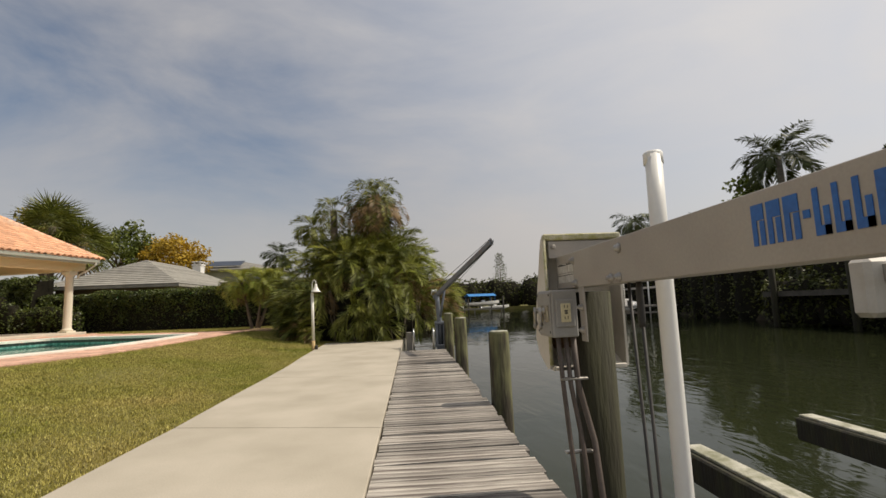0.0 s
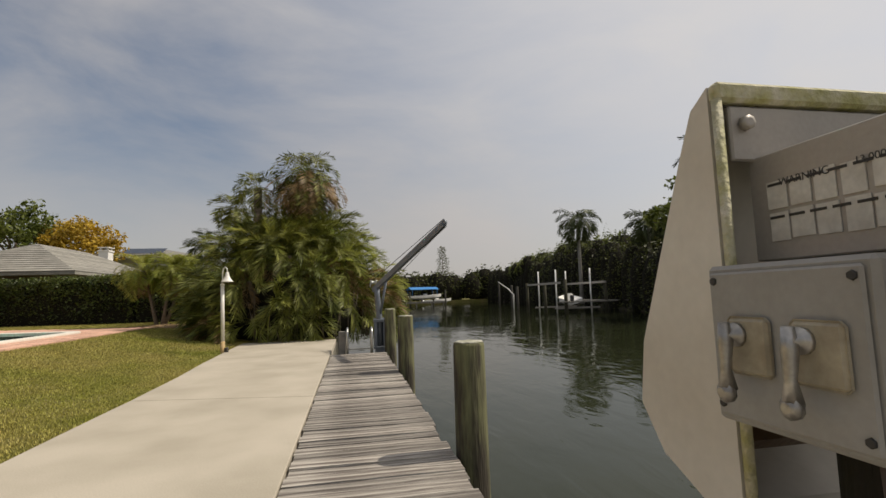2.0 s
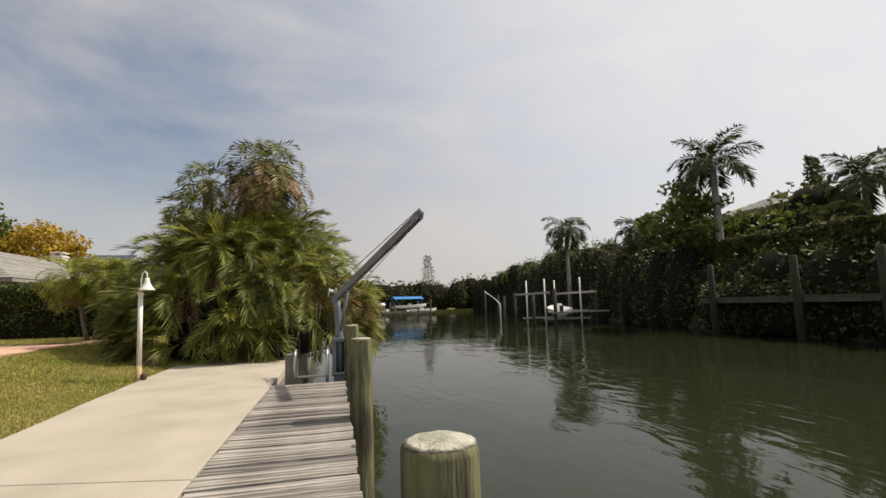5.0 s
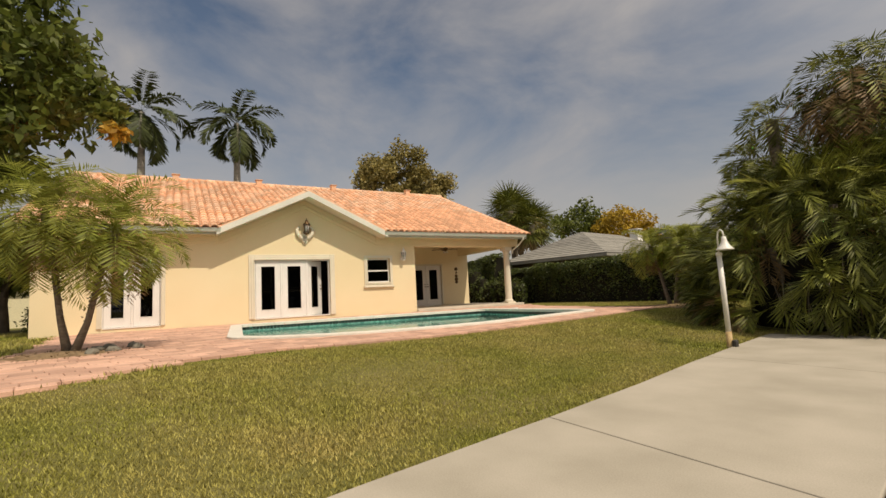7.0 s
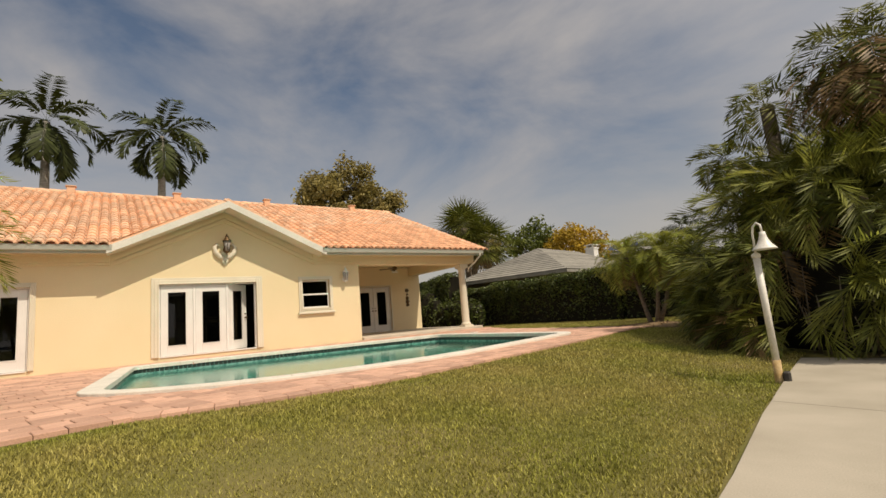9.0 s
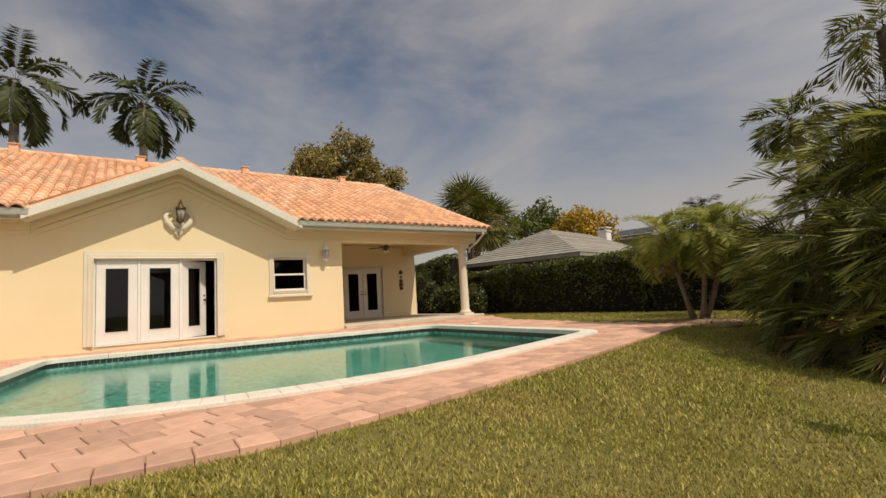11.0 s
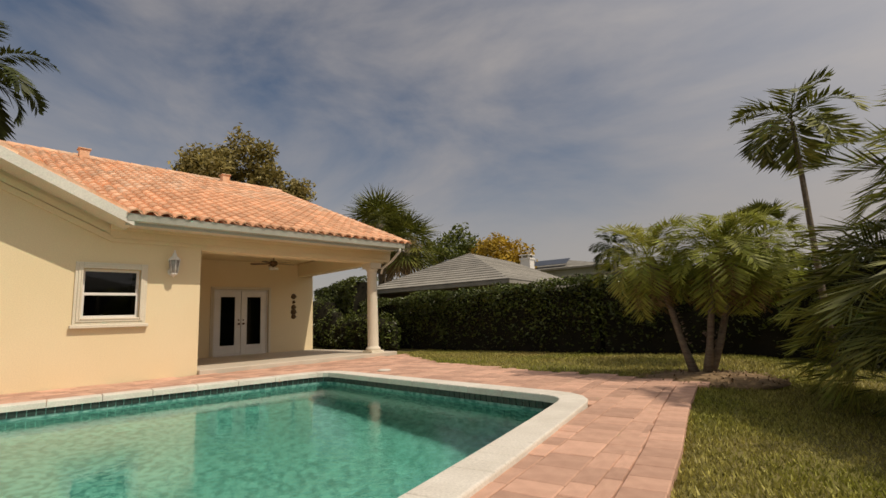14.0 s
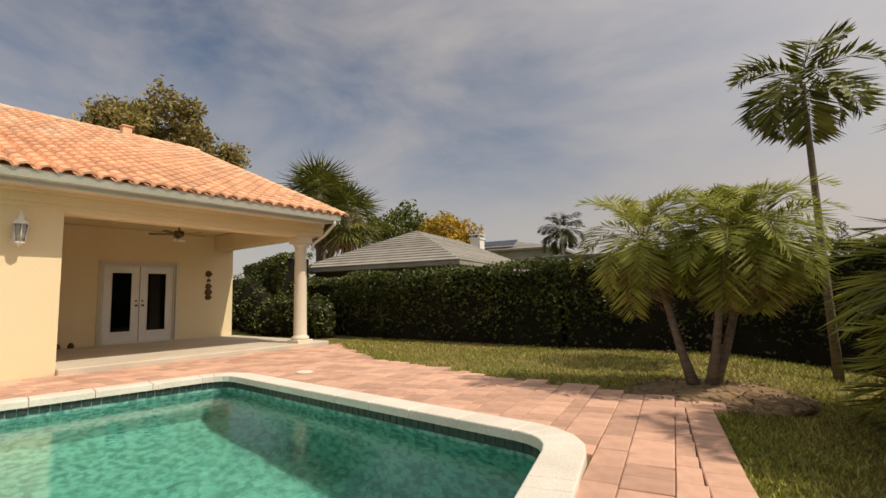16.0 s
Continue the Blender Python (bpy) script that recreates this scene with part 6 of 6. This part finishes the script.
thicket("garden_trees", "background garden trees beyond the houses", specs, 0.6, M_TREE, 85, "trees")
thicket("porch_shrubs", "dark shrubs growing beside the porch column", [(-18.4, 25.00, 0.8, 0.8, 0.6, 0.95, 1300), (-17.4, 24.90, 0.9, 0.8, 0.6, 1.1, 1500), (-16.5, 24.70, 0.8, 0.7, 0.55, 0.95, 1300), (-15.8, 24.50, 0.75, 0.4, 0.4, 0.85, 900), (-19.6, 25.60, 1.0, 0.9, 0.7, 1.2, 1200), (-21.2, 26.70, 1.3, 1.2, 0.9, 1.5, 1500), (-22.8, 27.60, 1.4, 1.3, 0.9, 1.6, 1300), (-24.6, 28.60, 1.4, 1.3, 0.9, 1.6, 1000)], 0.11, M_HEDGE, 87)
thicket("corner_shrubs", "dark shade shrubs behind the palm clump", [(-1.0, 21.3, 1.2, 1.8, 1.4, 1.6, 1800), (1.0, 19.7, 0.9, 1.3, 1.5, 1.4, 1200)], 0.16, M_HEDGE, 86)
thicket("street_shrubs", "round dark shrubs along the side yard", [(-22.5, 5.8, 0.8, 0.9, 0.9, 0.8, 800), (-24.5, 6.8, 0.8, 1.1, 1.0, 0.9, 800), (-26.5, 9.0, 0.9, 1.0, 1.0, 1.0, 700)], 0.14, M_HEDGE, 87)


# ---- neighbouring houses ----
def hip_house(name, label, x0, x1, y0, y1, eave, top, wall_mat, roof_mat, ridge_axis="y", over=0.6, rows=14):
    root = tagged(new(name), label, "house")
    root.location = ((x0 + x1) / 2, (y0 + y1) / 2, 0)
    cx, cy = root.location.x, root.location.y
    bm = bmesh.new()
    box(bm, x0 - cx, x1 - cx, y0 - cy, y1 - cy, -0.1, eave)
    mesh_ob("wall", bm, wall_mat, root)
    a, b, c, d = x0 - over - cx, x1 + over - cx, y0 - over - cy, y1 + over - cy
    h = (b - a) / 2 if ridge_axis == "y" else (d - c) / 2
    r0, r1 = ((0, c + h), (0, d - h)) if ridge_axis == "y" else ((a + h, 0), (b - h, 0))
    P = [(a, c), (b, c), (b, d), (a, d)]
    bm = bmesh.new()
    box(bm, a + 0.02, b - 0.02, c + 0.02, d - 0.02, eave - 0.16, eave - 0.01)
    if ridge_axis == "y":
        sides = [((a, c), (b, c), r0, r0), ((b, c), (b, d), r1, r0), ((b, d), (a, d), r1, r1), ((a, d), (a, c), r0, r1)]
    else:
        sides = [((a, c), (b, c), r1, r0), ((b, c), (b, d), r1, r1), ((b, d), (a, d), r0, r1), ((a, d), (a, c), r0, r0)]
    for p, q, s, t in sides:
        for k in range(rows):
            f, g = k / rows, (k + 1.12) / rows
            g = min(g, 1.0)
            def pt(u, v, w):
                return Vector((u[0] + (v[0] - u[0]) * w, u[1] + (v[1] - u[1]) * w, eave + (top - eave) * w))
            A, B, C, D = pt(p, t, f), pt(q, s, f), pt(q, s, g), pt(p, t, g)
            up = Vector((0, 0, 0.035))
            vs = [bm.verts.new(v) for v in (A, B, A + up, B + up, C, D)]
            bm.faces.new((vs[0], vs[1], vs[3], vs[2]))
            if (C - D).length > 1e-3:
                bm.faces.new((vs[2], vs[3], vs[4], vs[5]))
            else:
                bm.faces.new((vs[2], vs[3], vs[4]))
    mesh_ob("roof", bm, roof_mat, root)
    return root


nh = hip_house("neighbour_house", "low brown house with grey tiled hip roof", -19.6, -13.3, 28.5, 39.5, 2.75, 4.5, M_BROWNWALL, M_GREYROOF)
bm = bmesh.new()
box(bm, 0.15, 0.75, 3.6, 4.3, 3.4, 4.75, 0.01)
box(bm, 0.10, 0.80, 3.55, 4.35, 4.65, 4.75, 0.01)
for dx, dy in ((0.2, 3.65), (0.6, 3.65), (0.2, 4.15), (0.6, 4.15)):
    box(bm, dx, dx + 0.1, dy, dy + 0.1, 4.75, 4.9)
box(bm, 0.10, 0.80, 3.55, 4.35, 4.9, 4.96, 0.01)
mesh_ob("chimney", bm, M_WHITE, nh)


def screen_room():
    root = tagged(new("screen_enclosure"), "flat-roofed grey screen enclosure behind the hedge", "screen enclosure")
    root.location = (-9.0, 31.0, 0)
    bm = bmesh.new()
    box(bm, -2.1, 3.4, -1.6, 4.0, 2.68, 2.80, 0.01)
    mesh_ob("roof", bm, M_SEAWALL, root)
    for x in (-2.0, -0.7, 0.6, 1.9, 3.2):
        bm = bmesh.new()
        box(bm, x - 0.03, x + 0.03, -1.55, -1.49, -0.1, 2.68)
        mesh_ob("post", bm, M_BOLT, root)
    bm = bmesh.new()
    box(bm, -2.0, 3.3, 3.7, 3.8, -0.1, 2.68)
    mesh_ob("wall", bm, M_BROWNWALL, root)


screen_room()
gh = hip_house("far_house", "grey-green two-storey house with solar panel", -30.0, -17.5, 64.0, 76.0, 6.6, 8.2, M_GREYWALL, M_GREYROOF, over=0.5, rows=8)
bm = bmesh.new()
slab3(bm, [(-2.6, -5.9, 7.15), (1.8, -5.9, 7.15), (1.8, -4.2, 7.9), (-2.6, -4.2, 7.9)], 0.05)
tagged(mesh_ob("solar_panel", bm, M_SOLAR, gh), "dark solar panel")
hip_house("street_house", "pale house at the far end of the side yard", -46.0, -36.0, -2.0, 6.0, 2.9, 4.6, M_PALEWALL, M_GREYROOF)
hip_house("bank_house", "pale yellow house behind the trees across the canal", 36.0, 44.0, 36.0, 42.0, 8.4, 10.2, M_PALEWALL, M_GREYROOF, over=0.5, rows=8)


def canal_house():
    """The brown two-storey house with a balcony on the far bank."""
    root = hip_house("canal_house", "brown two-storey waterfront house with balcony", 27.5, 37.0, 6.6, 16.2, 5.3, 7.4, M_PALEWALL, M_GREYROOF, over=1.3, rows=10)
    bm = bmesh.new()
    box(bm, -6.0, -4.75, -4.6, 4.7, 2.55, 2.75, 0.02)
    for z in (3.1, 3.45, 3.75):
        box(bm, -5.98, -5.92, -4.6, 4.7, z, z + 0.05)
    for y in (-4.5, -2.2, 0.1, 2.4, 4.6):
        box(bm, -6.0, -5.88, y - 0.06, y + 0.06, -0.2, 5.2)
    mesh_ob("balcony", bm, M_BROWNWALL, root)
    for y in (-3.6, -1.6, 0.4, 2.4):
        for z0, z1 in ((2.9, 4.9), (0.3, 2.2)):
            bm = bmesh.new()
            box(bm, -4.79, -4.74, y, y + 1.6, z0, z1)
            mesh_ob("window", bm, M_SOLAR, root)
            bm = bmesh.new()
            for a, b, c, d in ((y - 0.06, y, z0, z1), (y + 1.6, y + 1.66, z0, z1), (y, y + 1.6, z1, z1 + 0.06), (y, y + 1.6, z0 - 0.06, z0), (y + 0.77, y + 0.83, z0, z1)):
                box(bm, -4.82, -4.74, a, b, c, d)
            mesh_ob("window_frame", bm, M_BROWNWALL, root)


canal_house()


def bank_dock():
    root = tagged(new("bank_dock"), "grey timber dock with tall pilings across the canal", "dock")
    root.location = (21.0, 18.0, 0)
    bm = bmesh.new()
    for k in range(34):
        y = -7.2 + k * 0.48
        box(bm, -0.6, 0.9, y, y + 0.44, 0.92, 0.98)
    box(bm, -0.58, -0.5, -7.2, 9.1, 0.70, 0.92)
    mesh_ob("deck", bm, M_DOCKDARK, root)
    for y in (-4.2, -0.2, 3.3, 8.1):
        for x, top in ((-0.7, 2.75), (1.0, 2.3)):
            bm = bmesh.new()
            turned(bm, [(0.17, BED), (0.16, top - 0.03), (0.13, top)], 12, (x, y, 0))
            mesh_ob("piling", bm, M_PILE_DARK, root)
    bm = bmesh.new()
    for k in range(5):
        box(bm, -0.6, 0.6, -5.2 - k * 0.32, -4.9 - k * 0.32, 0.75 - k * 0.2, 0.82 - k * 0.2)
    mesh_ob("steps", bm, M_DOCKDARK, root)
    bm = bmesh.new()
    box(bm, 0.2, 5.5, -15.0, -5.0, -0.25, -0.1)
    mesh_ob("terrace", bm, M_SLAB, root)


bank_dock()


def far_lift():
    root = tagged(new("bank_boat_lift"), "boat lift with white guide poles across the canal", "boat lift")
    root.location = (20.0, 44.5, 0)
    for x, y, top in ((-2.2, 4.2, 2.0), (2.2, 4.6, 1.8), (-1.6, -3.4, 2.1), (2.4, -3.0, 1.9), (-1.9, 0.4, 1.7)):
        bm = bmesh.new()
        turned(bm, [(0.16, BED), (0.15, top)], 10, (x, y, 0))
        mesh_ob("piling", bm, M_PILE_DARK, root)
    bm = bmesh.new()
    for x in (-2.1, 2.2):
        box(bm, x - 0.08, x + 0.08, -3.4, 4.6, 1.72, 1.9)
    for y in (-2.2, 2.4):
        box(bm, -2.1, 2.2, y - 0.08, y + 0.08, -0.5, -0.35)
    mesh_ob("beam", bm, M_ALU, root)
    bm = bmesh.new()
    for x, y in ((-1.6, 2.6), (-1.2, -0.6), (1.4, 2.8), (1.4, -2.2)):
        tube(bm, [(x, y, -1.2), (x, y, 3.1)], 0.07, 8)
    mesh_ob("guide_pole", bm, M_PVC, root)
    bm = bmesh.new()
    box(bm, -2.6, 3.6, -4.6, -4.0, 0.1, 0.2)
    box(bm, 2.6, 3.4, -4.6, 5.4, 0.1, 0.2)
    mesh_ob("walkway", bm, M_GREYWOOD, root)


far_lift()


def skiff(name, label, at, turn, length, mat, cover=None):
    """A small open boat lofted from its sections."""
    root = tagged(new(name), label, "boat", "moored boats")
    root.matrix_world = pose(*at, 0, 0, turn)
    bm = bmesh.new()
    rings = []
    for t, w, k, sh in ((0, 0.95, 0.15, 0.75), (0.3, 1.0, 0.05, 0.78), (0.6, 0.9, 0.05, 0.85), (0.85, 0.5, 0.2, 0.98), (1.0, 0.04, 0.5, 1.08)):
        x = (t - 0.5) * length
        rings.append([bm.verts.new((x, y, z)) for y, z in ((-w, sh), (-w * 0.92, 0.35 + k * 0.4), (0, k), (w * 0.92, 0.35 + k * 0.4), (w, sh), (w * 0.85, sh - 0.04), (0, 0.38 + k * 0.3), (-w * 0.85, sh - 0.04))])
    for a, b in zip(rings, rings[1:]):
        for i in range(8):
            bm.faces.new((a[i], a[(i + 1) % 8], b[(i + 1) % 8], b[i]))
    bm.faces.new(rings[0][::-1])
    bm.faces.new(rings[-1])
    mesh_ob("hull", bm, mat, root)
    bm = bmesh.new()
    box(bm, -length / 2 - 0.35, -length / 2 - 0.02, -0.16, 0.16, 0.35, 1.0, 0.05)
    mesh_ob("outboard", bm, M_BLACK, root)
    bm = bmesh.new()
    box(bm, -0.3, 0.3, -0.35, 0.35, 0.45, 1.15, 0.05)
    mesh_ob("console", bm, M_WHITE, root)
    if cover:
        bm = bmesh.new()
        slab3(bm, [(-length * 0.5, -1.1, 2.0), (length * 0.35, -1.1, 2.0), (length * 0.35, 0, 2.5), (-length * 0.5, 0, 2.5)], 0.05)
        slab3(bm, [(-length * 0.5, 0, 2.5), (length * 0.35, 0, 2.5), (length * 0.35, 1.1, 2.0), (-length * 0.5, 1.1, 2.0)], 0.05)
        for x in (-length * 0.45, length * 0.3):
            for y in (-1.0, 1.0):
                tube(bm, [(x, y, 0.8), (x, y, 2.0)], 0.04, 6)
        mesh_ob("canopy", bm, cover, root)


skiff("skiff", "small white open boat on the lift", (20.2, 44.3, -0.3), 70, 5.2, M_WHITE)
skiff("motor_boat", "white boat under a blue cover at a far dock", (14.8, 98.0, 0.4), 20, 7.5, M_WHITE, M_BLUETARP)
skiff("motor_boat", "white moored boat far along the canal", (8.6, 113.0, -0.6), 10, 8.0, M_WHITE, M_WHITE)
skiff("motor_boat", "white moored boat far along the canal", (19.0, 108.0, -0.6), 15, 7.0, M_WHITE)
for x, y, top in ((21.5, 62.0, 1.9), (23.5, 70.0, 2.2), (18.0, 93.0, 2.2), (11.5, 96.0, 2.0), (17.0, 101.0, 2.0), (26.0, 84.0, 3.2), (12.0, 108.0, 1.8)):
    p = piling(x, y, top, 0.16, M_DOCKDARK)
    tagged(p, "grey timber piling far along the canal", "piling", "far pilings")
bm = bmesh.new()
tube(bm, [(0, 0, -1.2), (0, 0, 0.9), (-0.5, 0.4, 1.6), (-1.6, 1.2, 2.6)], [0.09, 0.08, 0.06, 0.05], 8)
tagged(mesh_ob("bank_davit", bm, M_PVC, m=pose(20.6, 61.0, 0)), "pale davit arm on the far bank", "davit crane")
bm = bmesh.new()
for k in range(8):
    box(bm, 9.0, 18.0, 94 + k * 0.3, 94.26 + k * 0.3, -0.1, 0.0)
box(bm, 9.0, 18.0, 94.0, 94.08, -0.3, -0.1)
for x in (9.5, 12.5, 15.5, 17.8):
    box(bm, x - 0.1, x + 0.1, 94.2, 94.4, BED, -0.1)
tagged(mesh_ob("far_dock", bm, M_GREYWOOD), "grey timber dock far along the canal", "dock")
# pool cleaner hose floats and toys
for x, y, s in ((-7.93, 13.18, 0.5), (-7.60, 13.22, 0.45)):
    bm = bmesh.new()
    turned(bm, [(0.02 * s, 0), (0.07 * s, 0.015), (0.06 * s, 0.04), (0.02 * s, 0.05)], 10)
    tube(bm, [(0, 0, 0.03), (0.03, 0.03, 0.04), (0.06, 0.02, 0.03)], 0.006, 6)
    tagged(mesh_ob("pool_float", bm, M_RUBBER, m=pose(x, y, 0.14)), "small black floating pool cleaner part", "pool float", "pool floats")
bm = bmesh.new()
turned(bm, [(0.13, 0), (0.13, 0.02), (0.11, 0.028)], 20)
tagged(mesh_ob("skimmer_lid", bm, M_COPING, m=pose(-11.29, 18.62, 0.345)), "round pale skimmer lid in the paving", "skimmer lid")
# ---- paving and grass ----
def terrace():
    root = tagged(new("terrace"), "pink and tan concrete paver terrace round the pool", "pavement", kind="structure")
    me = bpy.data.meshes.new("paver")
    bm = bmesh.new()
    vs = box(bm, -0.5, 0.5, -0.5, 0.5, -0.06, 0.0)
    top = [e for e in bm.edges if all(v.co.z > -0.01 for v in e.verts)]
    bmesh.ops.bevel(bm, geom=top, offset=0.03, segments=1, affect="EDGES", profile=0.5)
    for v in bm.verts:
        if v.co.z > -0.001:
            continue
        if v.co.z > -0.05:
            v.co.z = -0.006
    bm.to_mesh(me)
    bm.free()
    me.materials.append(M_PAVER_PIECE)
    rng = random.Random(91)
    ring = grown(POOL, 0.13)
    inv = HOUSE.inverted()
    poses = []
    rim = np.array(DECK[:9])[::-1]

    def border(py):
        return 99.0 if py < 7.9 or py > 18.2 else float(np.interp(py, rim[:, 1], rim[:, 0]))

    x = -18.6
    col = 0
    while x < -3.6:
        w = (0.30, 0.22, 0.30, 0.15)[col % 4]
        y = 1.0 + rng.uniform(0, 0.2)
        while y < 23.2:
            ln = rng.choice((0.22, 0.30, 0.22, 0.36))
            cy = y + ln / 2
            lim = border(cy) - 0.243
            right = lim if x + w > lim - 0.10 and x < lim else x + w
            cx, pw = (x + right) / 2, right - x
            h = inv @ Vector((cx, cy, 0))
            wall = (h.x < 0.02 and h.y < 0.02) or (h.x < 0.14 and h.y >= 0.0 and h.y < 5.46)
            if inside(cx, cy, DECK) and not inside(cx, cy, ring) and not wall and x < lim - 0.05:
                z = max(gz(cx, cy) + 0.045, 0.0) if cx > -7.2 and cy < 7.2 else 0.345
                poses.append(pose(cx, cy, z + rng.uniform(-0.003, 0.003), rng.uniform(-0.5, 0.5), rng.uniform(-0.5, 0.5), rng.uniform(-0.7, 0.7)) @ Matrix.Diagonal((pw - 0.007, ln - 0.007, 1, 1)))
            y += ln
        x += w
        col += 1
    # straight border course along the lawn
    line = [Vector(p) for p in DECK[:9]]
    for a, b in zip(line, line[1:]):
        d = b - a
        n = max(1, round(d.length / 0.225))
        nrm = Vector((d.y, -d.x)).normalized()
        if nrm.x > 0:
            nrm = -nrm
        for k in range(n):
            c = a + d * (k + 0.5) / n + nrm * 0.12
            poses.append(pose(c.x, c.y, 0.345 + rng.uniform(-0.002, 0.002), 0, 0, math.degrees(math.atan2(d.y, d.x)) + 90) @ Matrix.Diagonal((0.235, d.length / n - 0.006, 1, 1)))
    pieces("paver", root, me, poses, (-6.1, 14.0), M_PAVER)
    vs, fs = [], []
    bm = bmesh.new()
    for i in range(30):
        for j in range(46):
            cx, cy = -18.6 + (i + 0.5) * 0.5, 0.5 + (j + 0.5) * 0.5
            corners = [(cx + a, cy + b) for a, b in ((-0.25, -0.25), (0.25, -0.25), (0.25, 0.25), (-0.25, 0.25))]
            if all(inside(p, q, DECK) for p, q in corners) and not any(inside(p, q, grown(POOL, 0.05)) for p, q in corners):
                bm.faces.new([bm.verts.new((p, q, (gz(p, q) + 0.032) if p > -7.2 and q < 7.2 else 0.334)) for p, q in corners])
    mesh_ob("joint_bed", bm, M_SAND, root)


terrace()


def lawn():
    """Turf: short blades in dense tufts, thinner and longer towards the back."""
    rng = np.random.default_rng(4)
    ring = np.array(DECK)
    def mask(x, y):
        deck = np.zeros(len(x), bool)
        for i in range(len(ring)):
            (x0, y0), (x1, y1) = ring[i], ring[i - 1]
            c = (y0 > y) != (y1 > y)
            with np.errstate(divide="ignore", invalid="ignore"):
                deck ^= c & (x < (x1 - x0) * (y - y0) / (y1 - y0) + x0)
        ex = np.array(LAWN_EDGE)[::-1]
        edge = np.interp(y, ex[:, 1], ex[:, 0])
        hx, hy = x + 15.217, y - 17.167
        a = math.radians(12.105)
        lx, ly = hx * math.cos(a) - hy * math.sin(a), hx * math.sin(a) + hy * math.cos(a)
        home = (lx < 0.05) & (ly > -12.3) & (ly < 5.4)
        bush = ((x + 1.62) / 2.15) ** 2 + ((y - 17.6) / 1.95) ** 2 < 1
        beds = ((x + 5.8) ** 2 + (y - 19.1) ** 2 < 0.7) | ((x + 9.5) ** 2 + (y - 5.6) ** 2 < 1.0)
        return ~deck & (x < edge - 0.01) & ~home & ~bush & ~beds
    V, F = [], []
    base = 0
    for (x0, x1, y0, y1, n, h, w) in ((-7.0, -1.9, 1.0, 12.0, 330000, 0.024, 0.0062), (-7.0, -1.9, 12.0, 20.0, 110000, 0.030, 0.008), (-14.5, -0.5, 18.5, 25.8, 60000, 0.045, 0.010), (-24.0, -5.5, -6.0, 6.5, 60000, 0.07, 0.016), (-6.8, -1.9, -6.0, 1.0, 40000, 0.06, 0.012)):
        x, y = rng.uniform(x0, x1, n), rng.uniform(y0, y1, n)
        k = mask(x, y)
        x, y = x[k], y[k]
        m = len(x)
        t = np.clip((-2.4 - x) / 3.4, 0, 1)
        z = -0.03 + 0.33 * t * t * (3 - 2 * t)
        a = rng.uniform(0, 2 * np.pi, m)
        hh = h * rng.uniform(0.5, 1.35, m)
        lean = rng.uniform(0.2, 1.1, m) * hh
        b = rng.uniform(0, 2 * np.pi, m)
        dx, dy = np.cos(a) * w, np.sin(a) * w
        P = np.empty((m, 3, 3))
        P[:, 0] = np.stack([x - dx, y - dy, z - 0.005], 1)
        P[:, 1] = np.stack([x + dx, y + dy, z - 0.005], 1)
        P[:, 2] = np.stack([x + lean * np.cos(b), y + lean * np.sin(b), z + hh], 1)
        V.append(P.reshape(-1, 3))
        base += m
    V = np.concatenate(V)
    n = len(V) // 3
    me = bpy.data.meshes.new("grass")
    me.vertices.add(len(V))
    me.vertices.foreach_set("co", V.ravel())
    me.loops.add(len(V))
    me.loops.foreach_set("vertex_index", np.arange(len(V), dtype=np.int32))
    me.polygons.add(n)
    me.polygons.foreach_set("loop_start", np.arange(0, len(V), 3, dtype=np.int32))
    me.materials.append(M_GRASS)
    me.update(calc_edges=True)
    tagged(new("grass", me), "mown patchy green and straw-coloured lawn grass", "grass", kind="stuff")


lawn()
